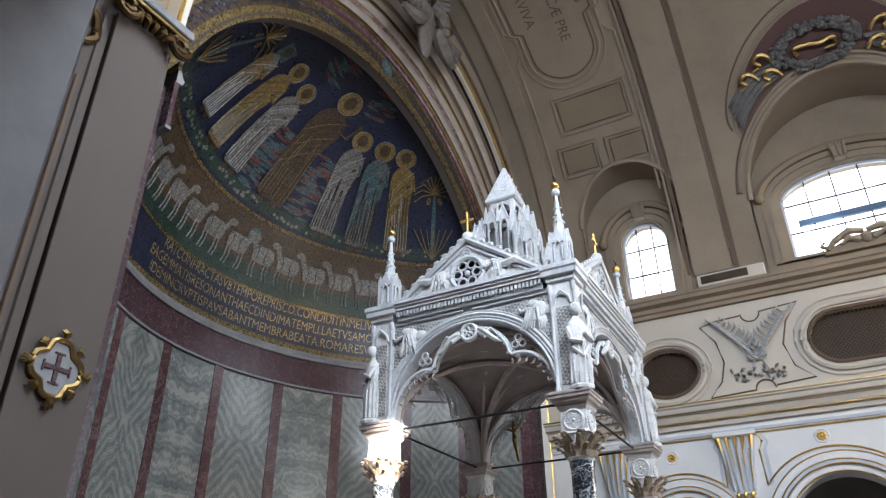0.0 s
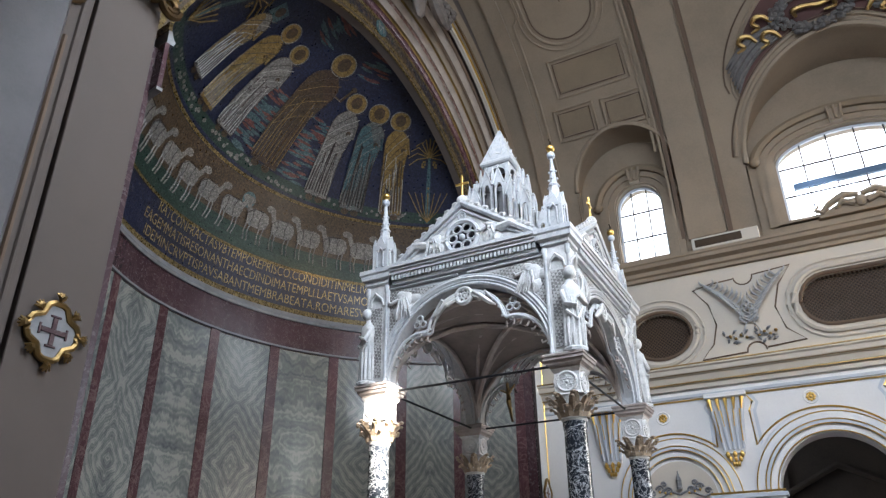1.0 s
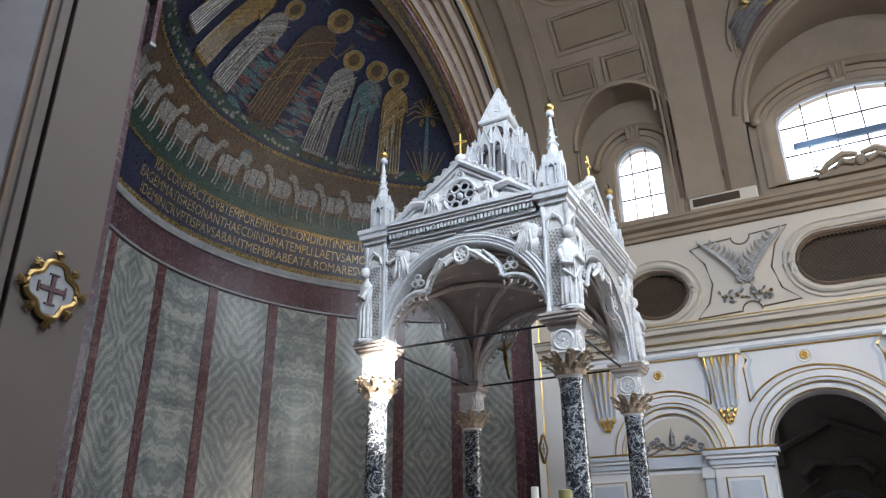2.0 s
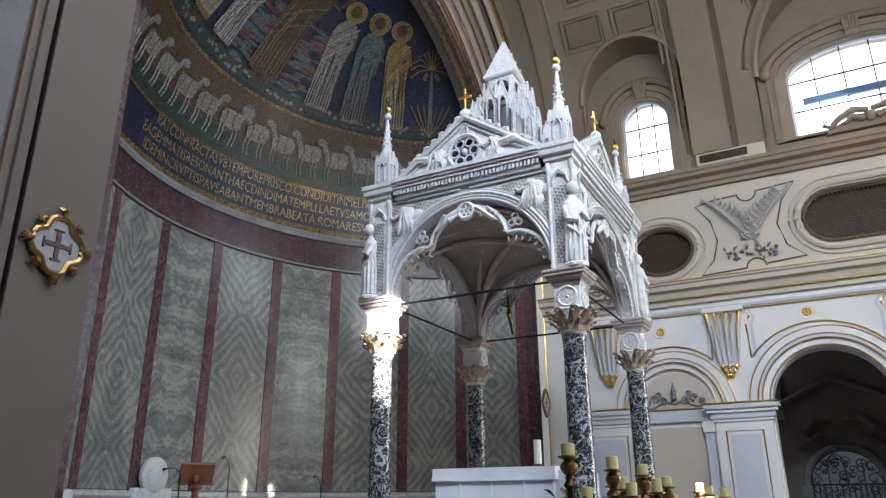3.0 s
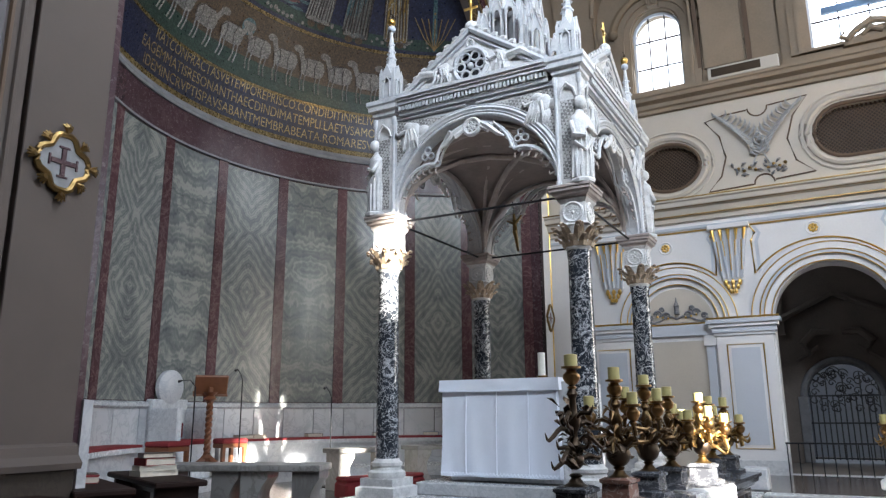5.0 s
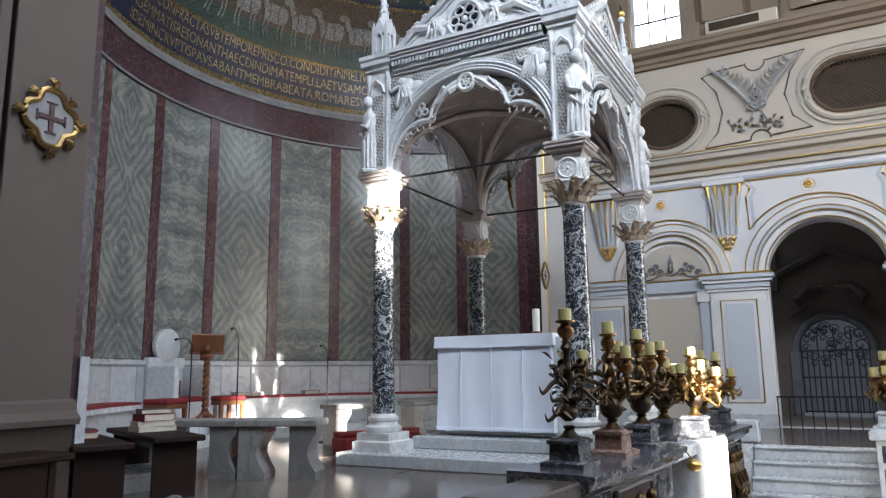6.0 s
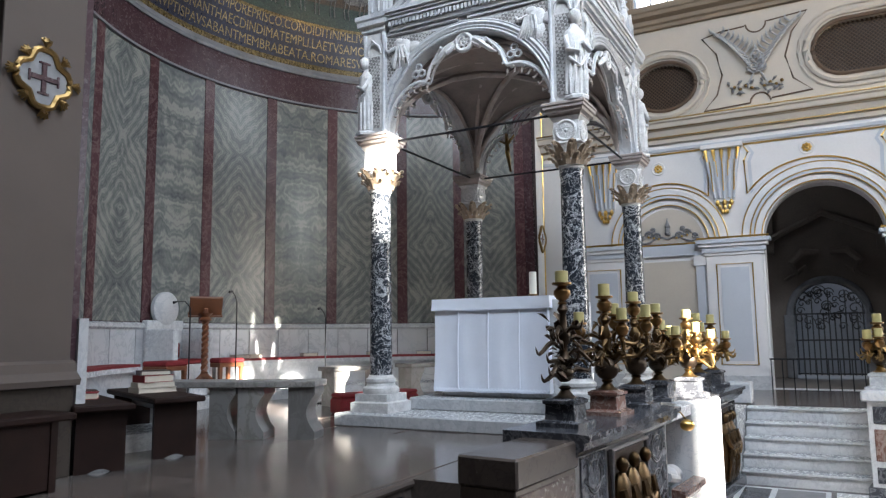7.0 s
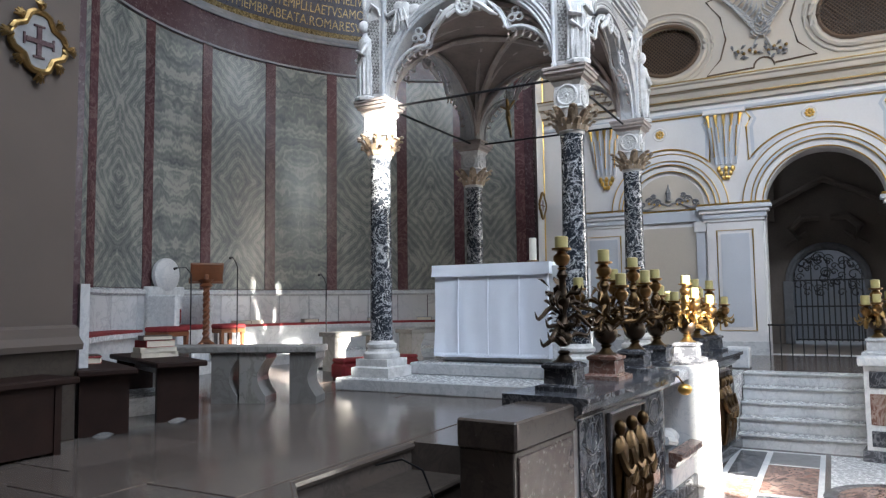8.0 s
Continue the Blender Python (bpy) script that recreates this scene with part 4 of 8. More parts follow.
# ribbed vault inside
bm = B()
n = 22
def bay(u, h):
    return 0.9 * math.sqrt(max(0.0, 1 - min(1.0, (abs(u) / h)) ** 2))
gr = [[bm.verts.new((-HX + 0.08 + (WX - 0.16) * i / n, -HY + 0.08 + (WY - 0.16) * j / n, 0)) for j in range(n + 1)] for i in range(n + 1)]
for row in gr:
    for v in row:
        v.co.z = 3.05 + max(bay(v.co.x, HX), bay(v.co.y, HY))
for i in range(n):
    for j in range(n):
        bm.faces.new((gr[i][j], gr[i][j + 1], gr[i + 1][j + 1], gr[i + 1][j]))
for sx in (-1, 1):
    for sy in (-1, 1):
        for u, v, top in ((0.0, 0.93, 3.9), (0.93, 0.0, 3.9), (0.42, 0.12, 3.96), (0.12, 0.42, 3.96)):
            p0 = Vector((sx * HX * 0.9, sy * HY * 0.9, 3.0))
            p1 = Vector((sx * HX * u if u < 0.9 else sx * HX * 0.9, sy * HY * v if v < 0.9 else sy * HY * 0.9, top))
            rb = tube(B(), [(p0.x + (p1.x - p0.x) * (1 - math.cos(t)), p0.y + (p1.y - p0.y) * (1 - math.cos(t)), p0.z + (p1.z - p0.z) * math.sin(t)) for t in (math.pi / 2 * i / 14 for i in range(15))], 0.026, 6)
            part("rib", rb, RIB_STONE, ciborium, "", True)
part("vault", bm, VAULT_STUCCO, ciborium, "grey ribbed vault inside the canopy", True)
for s in (-1, 1):
    bm = tube(B(), [(HX * 0.93 * t, s * HY * 0.93 * t, 2.98 + 0.95 * math.sqrt(max(0, 1 - t * t))) for t in (-1, -0.96, -0.88, -0.75, -0.5, -0.25, 0, 0.25, 0.5, 0.75, 0.88, 0.96, 1)], 0.04, 6)
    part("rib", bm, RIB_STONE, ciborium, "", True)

# roof and lantern tower
part("roof", square_stack(B(), [(1.02, 4.4), (0.5, 5.05), (0.34, 5.2)]), MARBLE, ciborium, "steep marble roof")
tower = part("tower", square_stack(B(), [(0.2, 5.1), (0.2, 5.75), (0.15, 5.8), (0.15, 5.86)]), GREY_STUCCO, ciborium, "small marble bell tower")
for ang in (0, 90, 180, 270):
    for k, (x, out, z0, h) in enumerate(((-0.43, 0.34, 4.86, 0.78), (-0.26, 0.34, 4.98, 0.86), (-0.087, 0.34, 5.06, 0.98), (0.087, 0.34, 5.06, 0.98), (0.26, 0.34, 4.98, 0.86), (0.43, 0.34, 4.86, 0.78))):
        m = pose(0, 0, 0, 0, 0, ang) @ pose(x, -out, 0)
        w = 0.082
        arch = [(w * 0.62, z0 + 0.06)] + [(w * 0.62 * math.cos(t), z0 + h - 0.36 + 0.13 * math.sin(t)) for t in (math.pi * i / 8 for i in range(9))] + [(-w * 0.62, z0 + 0.06)]
        bm = slab(B(), [(-w, z0), (w, z0), (w, z0 + h - 0.25), (0, z0 + h), (-w, z0 + h - 0.25)], 0.04, m, [arch])
        tube(bm, [(-w, -0.01, z0 + h - 0.25), (0, -0.01, z0 + h), (w, -0.01, z0 + h - 0.25)], 0.013, 5, m)
        square_stack(bm, [(0.02, z0 - 0.05), (0.02, z0 + h - 0.1), (0.004, z0 + h + 0.04)], m, -w, 0.02)
        ball(bm, (0, 0, z0 + h + 0.02), 0.02, m, 6, 5)
        part("gablet", bm, MARBLE, tower, "pointed gablet of the arcade")
for x, y in ((-1, -1), (1, -1), (1, 1), (-1, 1)):
    part("lantern_post", square_stack(B(), [(0.035, 5.8), (0.028, 5.83), (0.028, 6.2)], None, 0.15 * x, 0.15 * y), MARBLE, tower)
for ang in (0, 90, 180, 270):
    m = pose(0, 0, 0, 0, 0, ang) @ pose(0, -0.175, 0)
    bm = slab(B(), [(0.13, 6.06), (0.13, 6.22), (-0.13, 6.22), (-0.13, 6.06)] + [(-0.12 * math.cos(t), 6.06 + 0.09 * math.sin(t)) for t in (math.pi * i / 8 for i in range(9))], 0.04, m)
    part("lantern_arch", bm, MARBLE, tower)
part("lantern_core", square_stack(B(), [(0.07, 5.86), (0.07, 6.1)]), DARK_BRONZE, tower, "dark bell inside the lantern")
part("lantern_roof", square_stack(B(), [(0.2, 6.2), (0.225, 6.22), (0.225, 6.25), (0.21, 6.27), (0.015, 6.86)]), MARBLE, tower, "steep marble pyramid roof")
bm = B()
for ang in (0, 90, 180, 270):
    m = pose(0, 0, 0, 0, 0, ang)
    for k in range(3):
        t = 0.2 + k * 0.22
        for s in (-1, 1):
            r = 0.21 * (1 - t)
            tube(bm, [(0, -r, 6.27 + 0.59 * t), (s * r * 0.5, -r - 0.005, 6.27 + 0.59 * t - 0.05), (s * r * 0.6, -r - 0.02, 6.3 + 0.59 * t)], [0.012, 0.02, 0.008], 5, m)
part("leaf_relief", bm, CARVED, tower, "", True)


def statue(x, y, z, ang, h, seed, label):
    """A corner statue reduced to a draped upright form."""
    rnd = random.Random(seed)
    bm = B()
    lathe(bm, [(0.13, 0), (0.135, 0.03), (0.12, 0.05)], 8, None)
    lathe(bm, [(0.105, 0.05), (0.115, 0.12), (0.1, 0.35), (0.105, 0.55), (0.12, 0.66), (0.11, 0.74), (0.05, 0.8), (0.042, 0.83)], 14, None, 0.75)
    ball(bm, (0, -0.02, 0.91), 0.072, None, 12, 8, (0.9, 0.95, 1.15))
    for i in range(12):
        t = 2 * math.pi * i / 12
        x0 = 0.11 * math.cos(t)
        y0 = 0.085 * math.sin(t)
        tube(bm, [(x0, y0, 0.06), (x0 * 0.95 + 0.01, y0 * 1.05, 0.3), (x0 * 0.7 + 0.04 * (rnd.random() - 0.3), y0, 0.6)], [0.018, 0.02, 0.008], 5)
    tube(bm, [(-0.1, -0.01, 0.68), (-0.12, -0.07, 0.52), (0.0, -0.11, 0.5)], [0.035, 0.034, 0.022], 7)
    tube(bm, [(0.1, -0.01, 0.68), (0.13, -0.06, 0.54), (0.03, -0.11, 0.6)], [0.035, 0.034, 0.022], 7)
    tube(bm, [(-0.11, -0.06, 0.44), (0, -0.1, 0.34), (0.11, -0.05, 0.5)], 0.022, 6)
    ob = part("statue", bm, CARVED, None, "", True)
    ob.matrix_basis = pose(x, y, z, 0, 0, ang) @ Matrix.Scale(h, 4)
    return tagged(ob, label, "statue", "corner statues of the canopy")


for (x, y), ang in zip(CORNERS, (-45, 45, 135, -135)):
    d = 0.115
    statue(LX + HX + x + d * (1 if x > 0 else -1), LY + HY + y + d * (1 if y > 0 else -1), DZ + 3.02, ang, 0.93, int(abs(ang)), "carved white marble statue standing on a column capital")

# hanging gilded crucifix reduced to a plain shape
bm = tube(B(), [(0, 0, 0.55), (0.02, 0, 0.3), (0, 0, 0.0)], [0.02, 0.035, 0.015], 8)
tube(bm, [(-0.16, 0, 0.47), (0, 0, 0.4), (0.16, 0, 0.5)], [0.012, 0.022, 0.012], 8)
cru = part("hanging_ornament", bm, OLD_GILT, None, "", True)
cru.matrix_basis = pose(8.90, 3.74, 3.92, 0, 8, 60)
tagged(cru, "gilded ornament hanging from the iron tie rod", "ornament")
part("chain", tube(B(), [(0, 0, 0.5), (0, 0, 1.2)], 0.006, 5), IRON, cru)

# ---------------------------------------------------------------- altar
altar = thing("altar", pose(7.52, 3.22, DZ), "altar table draped with a white cloth", "altar")
part("altar_step", box(B(), -0.62, 0.9, -0.95, 0.95, 0, 0.13, 0.012), CARRARA, altar, "veined marble step")
part("altar_block", box(B(), -0.36, 0.7, -0.74, 0.66, 0.13, 1.165, 0.015), CARRARA, altar, "marble altar block")


def drape(x0, x1, y0, y1, z0, z1, seed, puff):
    """A hanging cloth with shallow folds and pressed creases."""
    bm = B()
    pts = []
    def edge(ax, ay, bx, by, n):
        return [(ax + (bx - ax) * i / n, ay + (by - ay) * i / n) for i in range(n)]
    ring = edge(x0, y0, x1, y0, 26) + edge(x1, y0, x1, y1, 44) + edge(x1, y1, x0, y1, 26) + edge(x0, y1, x0, y0, 44)
    cx, cy = (x0 + x1) / 2, (y0 + y1) / 2
    levels = 12
    rows = []
    for j in range(levels + 1):
        t = j / levels
        row = []
        for i, (x, y) in enumerate(ring):
            d = Vector((x - cx, y - cy, 0))
            d = Vector((math.copysign(1, d.x) if abs(abs(x - cx) - (x1 - x0) / 2) < 1e-4 else 0, math.copysign(1, d.y) if abs(abs(y - cy) - (y1 - y0) / 2) < 1e-4 else 0, 0))
            w = noise.noise(Vector((x * 2.4, y * 2.4, seed))) * 1.1 + 0.5 * noise.noise(Vector((x * 7, y * 7, seed + t * 1.5)))
            row.append(bm.verts.new(Vector((x, y, z1 - (z1 - z0) * t + 0.012 * w * t)) + d * (puff * t * (0.4 + w) + 0.004)))
        rows.append(row)
    k = len(ring)
    for a, b in zip(rows, rows[1:]):
        for i in range(k):
            bm.faces.new((a[i], a[(i + 1) % k], b[(i + 1) % k], b[i]))
    bm.faces.new(rows[0])
    return bm


cloth = part("cloth", drape(-0.42, 0.44, -0.6, 0.72, 0.19, 1.17, 3.0, 0.035), CLOTH, altar, "white linen altar cloth with a lace hem", True)
part("top_cloth", drape(-0.445, 0.47, -0.635, 0.745, 1.07, 1.2, 9.0, 0.012), CLOTH, cloth, "white top cloth", True)
for y in (-0.3, 0.06, 0.42):
    part("crease", tube(B(), [(-0.44, y, 1.06), (-0.455, y + 0.004, 0.7), (-0.468, y, 0.24)], 0.006, 5), CLOTH, cloth, "", True)
bm = B()
for i in range(34):
    y = -0.59 + 1.3 * i / 33
    tube(bm, [(-0.462, y - 0.02, 0.235), (-0.466, y, 0.205), (-0.462, y + 0.02, 0.235)], 0.006, 4)
part("lace_hem", bm, CLOTH, cloth, "scalloped lace hem")


def altar_candle(x, y):
    c = thing("altar_candle", pose(x, y, DZ + 1.2), "white candle on a low gilt holder on the altar", "candle")
    part("holder", lathe(B(), [(0.07, 0), (0.07, 0.012), (0.03, 0.02), (0.06, 0.045), (0.06, 0.05)], 14), OLD_GILT, c, "", True)
    part("candle_body", lathe(B(), [(0.042, 0.05), (0.042, 0.3), (0.036, 0.305)], 14), WHITE_WAX, c, "", True)
    part("wick", tube(B(), [(0, 0, 0.3), (0.004, 0, 0.325)], 0.003, 5), IRON, c)


altar_candle(7.66, 2.98)

# ---------------------------------------------------------------- right wall decoration
def on_wall(x_local, z, out=0.0):
    """A place on the right wall: x_local grows towards the entrance."""
    return right @ Vector((x_local, -out, z))


def wall_tube(path, r, material, name, label, closed=False, out=0.02, smooth=True):
    bm = tube(B(), [on_wall(x, z, out) for x, z in path], r, 6, None, closed)
    return setting(name, bm, material, label, smooth)


def wall_slab(outline, out, material, name, label, holes=(), depth=None):
    bm = slab(B(), outline, depth or out, right @ pose(0, -out, 0), holes)
    return setting(name, bm, material, label)


def rect(x0, x1, z0, z1):
    return [(x0, z0), (x1, z0), (x1, z1), (x0, z1)]


# arch mouldings, one open and one blind
for cy, half in ((ARCH_Y, ARCH_HALF), (2.47, 0.66), (-2.35, 0.66)):
    c = -cy
    zc = ARCH_Z if half > 0.8 else 3.26
    for r0, r1, out, mat in ((0.02, 0.13, 0.05, WHITE), (0.13, 0.2, 0.09, GREY_BLUE), (0.2, 0.33, 0.06, WHITE)):
        ring = arc(c, zc, half + r1, 0, 180, 40) + arc(c, zc, half + r0, 180, 0, 40)
        wall_slab(ring, out, mat, "archivolt", "moulded plaster arch band")
    for r0, out in ((0.025, 0.055), (0.135, 0.095), (0.2, 0.09), (0.33, 0.06)):
        wall_tube(arc(c, zc, half + r0, 0, 180, 48), 0.011, GILT, "trim", "gilded line along the arch", out=out)

# pilasters with capitals and gilded panel lines
def wall_pilaster(x0, x1):
    wall_slab(rect(x0, x1, PZ, 3.06), 0.1, WHITE, "pilaster", "white plaster pilaster with a gilded panel line")
    wall_slab(rect(x0 - 0.03, x1 + 0.03, PZ, PZ + 0.22), 0.14, CARRARA, "baseboard", "marble pilaster base")
    for k, (z0, z1, o) in enumerate(((3.0, 3.05, 0.13), (3.05, 3.14, 0.16), (3.14, 3.2, 0.2), (3.2, 3.26, 0.24))):
        wall_slab(rect(x0 - o + 0.1, x1 + o - 0.1, z0, z1), o, GREY_BLUE if k % 2 else WHITE, "capital", "moulded plaster impost")
    wall_tube([(x0 - 0.12, 3.285), (x1 + 0.12, 3.285)], 0.018, GILT, "trim", "gilded line on the impost", out=0.23)
    a, b = x0 + 0.16, x1 - 0.16
    wall_tube(rect(a, b, PZ + 0.4, 2.85), 0.014, GILT, "trim", "gilded panel line", True, 0.108)
    wall_slab(rect(a + 0.06, b - 0.06, PZ + 0.46, 2.79), 0.112, GREY_BLUE, "panel", "pale grey pilaster field", depth=0.01)


wall_pilaster(-1.84, -0.96)
wall_pilaster(0.84, 1.7)
wall_pilaster(-4.1, -3.15)

# blind doorway with lunette
wall_slab(rect(-3.2, -1.8, 3.04, 3.24), 0.07, GREY_BLUE, "lintel", "blue grey plaster lintel")
wall_tube([(-3.2, 3.245), (-1.84, 3.245)], 0.016, GILT, "trim", "gilded line on the lintel", out=0.07)
wall_slab(arc(-2.47, 3.28, 0.6, 0, 180, 30), 0.012, CREAM, "lunette_field", "cream lunette panel")
wall_slab(rect(-2.98, -2.02, PZ, 2.95), 0.01, CREAM, "panel", "cream recessed door panel")
for x0, x1 in ((-3.12, -2.98), (-2.02, -1.88)):
    wall_slab(rect(x0, x1, PZ, 3.04), 0.06, GREY_BLUE, "jamb", "grey plaster jamb")
    wall_slab(rect(x0 - 0.03, x1 + 0.03, 2.85, 3.03), 0.09, WHITE, "capital", "small plaster capital")


def scroll(bm, x, z, s, r, turns=1.4, out=0.03, thick=0.02):
    path = []
    n = 22
    for i in range(n + 1):
        t = i / n
        a = turns * 2 * math.pi * t
        q = r * (1 - 0.8 * t)
        path.append(on_wall(x + s * q * math.cos(a), z + q * math.sin(a), out))
    tube(bm, path, [thick * (1 - 0.5 * i / n) for i in range(n + 1)], 5)


# relief in the lunette
bm = B()
for s in (-1, 1):
    for k, (dx, dz, r) in enumerate(((0.18, 0.1, 0.07), (0.32, 0.14, 0.07), (0.45, 0.08, 0.05), (0.25, 0.22, 0.04))):
        scroll(bm, -2.47 + s * dx, 3.3 + dz, s, r, out=0.03, thick=0.02)
    tube(bm, [on_wall(-2.47 + s * t, 3.34 + 0.05 * math.sin(t * 12), 0.03) for t in (0.0, 0.1, 0.2, 0.3, 0.4, 0.52)], 0.018, 5)
setting("scroll_relief", bm, GREY_STUCCO, "grey stucco scrolls in the lunette", True)
bm = B()
lathe(bm, [(0.11, 0), (0.12, 0.03), (0.1, 0.05), (0.1, 0.12), (0.12, 0.14), (0.04, 0.24), (0.02, 0.3)], 8, Matrix.Translation(on_wall(-2.47, 3.42, 0.02)), 0.4)
setting("relief_vase", bm, GREY_STUCCO, "grey stucco urn relief with gilding")
for s in (-1, 1):
    bm = B()
    for k in range(3):
        ball(bm, on_wall(-2.47 + s * (0.15 + 0.09 * k), 3.36 + 0.02 * k, 0.045), 0.022, None, 6, 4)
    setting("gilt_flowers", bm, GILT, "small gilded flowers in the lunette", True)


# rosettes in shaped panels
def rosette(x, z, r=0.085):
    ob = thing("rosette", right_pose(-x, z, XW), "small gilded rosette on the white wall", "rosette", "gilded rosettes")
    bm = lathe(B(), [(r * 0.28, 0), (r * 0.32, 0.02), (r * 0.1, 0.035)], 10, pose(0, -0.02, 0, 90))
    part("button", bm, GILT, ob, "", True)
    bm = B()
    for i in range(8):
        t = 2 * math.pi * i / 8
        ball(bm, (0.62 * r * math.cos(t), -0.022, 0.62 * r * math.sin(t)), r * 0.3, None, 8, 5, (1, 0.5, 1))
    part("petals", bm, GILT, ob, "", True)
    part("ring", tube(B(), [(r * 1.25 * math.cos(t), -0.015, r * 1.25 * math.sin(t)) for t in (2 * math.pi * i / 24 for i in range(24))], 0.014, 6, None, True), WHITE, ob, "", True)


def shaped_panel(c, w, zb, zt, half, zc):
    """A spandrel panel whose foot follows the arch."""
    q = half + 0.42
    t0 = math.degrees(math.acos(min(0.98, w / q)))
    low = arc(c, zc, q, t0, 180 - t0, 24)
    path = [(c + w + 0.04, zt), (c + w - 0.05, zt - 0.14), (c + w + 0.02, zt - 0.28)] + low + [(c - w - 0.02, zt - 0.28), (c - w + 0.05, zt - 0.14), (c - w - 0.04, zt)]
    wall_tube(path, 0.016, GILT, "trim", "gilded line of a shaped panel", True, 0.015)
    inner = [(c + (x - c) * 0.95, zc + (z - zc) * 0.985) for x, z in path]
    wall_slab(inner, 0.008, GREY_BLUE, "panel", "pale blue grey shaped panel")
    wall_slab([(c + (x - c) * 0.9, zc + (z - zc) * 0.97 + 0.02) for x, z in path], 0.014, WHITE, "panel", "white shaped panel")


shaped_panel(-0.12, 1.02, 3.9, 4.88, ARCH_HALF, ARCH_Z)
shaped_panel(-2.5, 0.74, 3.9, 4.88, 0.66, 3.26)
shaped_panel(2.35, 0.74, 3.9, 4.88, 0.66, 3.26)
rosette(-0.2, 4.7)
rosette(-2.58, 4.62)


# fluted brackets with gilded husks
def bracket(x):
    ob = thing("wall_bracket", right_pose(-x, 0, XW), "fluted plaster bracket with gilded husks", "bracket", "gilded wall brackets")
    part("back", slab(B(), [(-0.3, 4.86), (-0.16, 3.92), (0.16, 3.92), (0.3, 4.86)][::-1], 0.05, pose(0, -0.05, 0)), WHITE, ob)
    part("cap", box(B(), -0.34, 0.34, -0.14, 0, 4.84, 4.92, 0.012), WHITE, ob)
    for k in range(5):
        u = (k - 2) / 2
        bm = tube(B(), [(0.26 * u, -0.08, 4.8), (0.2 * u, -0.09, 4.4), (0.15 * u, -0.07, 3.98)], [0.042, 0.034, 0.022], 8)
        part("flute", bm, GREY_BLUE, ob, "", True)
        bm = tube(B(), [(0.26 * u, -0.125, 4.82), (0.235 * u, -0.13, 4.62)], [0.036, 0.012], 6)
        tube(bm, [(0.2 * u, -0.124, 4.62), (0.165 * u, -0.11, 4.1 if k % 2 == 0 else 4.35)], 0.011, 5)
        part("husk", bm, GILT, ob, "", True)
    bm = B()
    for k in range(3):
        for s in (-1, 0, 1):
            ball(bm, (s * (0.11 - 0.035 * k), -0.06, 3.9 - 0.075 * k), 0.045 - 0.006 * k, None, 7, 5, (0.8, 0.6, 1.3))
    part("pendant", bm, GILT, ob, "gilded leaf pendant", True)


bracket(-1.5)
bracket(1.28)
bracket(-3.55)


# oval grilles with frames
def grille(name, shape, x0, x1, z0, z1, label):
    ob = thing(name, right_pose(0, 0, XW), label, "grille", "oval wall grilles")
    # dark sheet stands in for the unlit space behind the lattice
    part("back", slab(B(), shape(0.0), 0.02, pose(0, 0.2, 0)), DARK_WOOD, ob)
    inside = shape(0.0)

    def clip(px, pz, dx, dz):
        """The stretch of a line that lies inside the opening."""
        hits = []
        m = len(inside)
        for i in range(m):
            (ax, az), (bx, bz) = inside[i], inside[(i + 1) % m]
            den = dx * (bz - az) - dz * (bx - ax)
            if abs(den) < 1e-9:
                continue
            t = ((ax - px) * (bz - az) - (az - pz) * (bx - ax)) / den
            u = ((ax - px) * dz - (az - pz) * dx) / den
            if 0 <= u < 1:
                hits.append(t)
        return (min(hits), max(hits)) if len(hits) > 1 else None

    for s in (-1, 1):
        bm = B()
        c = x0 - (z1 - z0)
        while c < x1 + (z1 - z0):
            span = clip(c, z0, s * 1.0, 1.0) if s > 0 else clip(c, z0, -1.0, 1.0)
            if span:
                t0, t1 = span
                p, q = (c + s * t0, z0 + t0), (c + s * t1, z0 + t1)
                tube(bm, [(p[0], 0.13 + 0.008 * s, p[1]), (q[0], 0.13 + 0.008 * s, q[1])], 0.009, 4)
            c += 0.066
        tagged(part("lattice", bm, BEIGE_DARK, ob, "brown diagonal lattice"), kind="stuff")
    for grow, r, mat, out in ((0.02, 0.035, BEIGE_DARK, 0.0), (0.13, 0.05, CREAM, 0.02), (0.24, 0.022, CREAM, 0.015)):
        part("frame", tube(B(), [(x, -out, z) for x, z in shape(grow)], r, 6, None, True), mat, ob, "moulded oval frame", True)


grille("wall_grille", lambda g: oval(2.42, 6.12, 0.54 + g, 0.43 + g), -3.0, -1.85, 5.65, 6.6, "oval wall grille of brown lattice in a cream frame")
grille("wall_grille", lambda g: stadium(-0.95, 6.3, 0.5, 0.44 + g), -0.05, 1.95, 5.8, 6.8, "long oval wall grille of brown lattice in a cream frame")

# cartouche panel with palm leaves between the ovals
pan = [(-1.72, 6.86), (-1.42, 6.93), (-1.02, 6.95)] + arc(-0.84, 6.97, 0.16, 180, 360, 8) + [(-0.64, 6.97), (-0.05, 7.02), (-0.3, 6.7), (-0.42, 6.3), (-0.32, 5.9), (-0.05, 5.66), (-0.66, 5.62)] + arc(-0.84, 5.58, 0.16, 0, 180, 8) + [(-1.04, 5.58), (-1.75, 5.55), (-1.52, 5.8), (-1.42, 6.15), (-1.5, 6.55)]
wall_tube(pan, 0.015, BEIGE_DARK, "trim", "brown line of a shaped panel", True, 0.01)
wall_slab(pan[::-1], 0.012, CREAM, "panel", "cream shaped panel")
PALM_STUCCO = plain("silver_grey_stucco", (0.36, 0.36, 0.36), 0.6, spread=0.3, fine=24, large=5)
palms = thing("palm_relief", right_pose(0.86, 5.75, XW), "two crossed grey stucco palm branches tied with gilded ribbon", "relief")
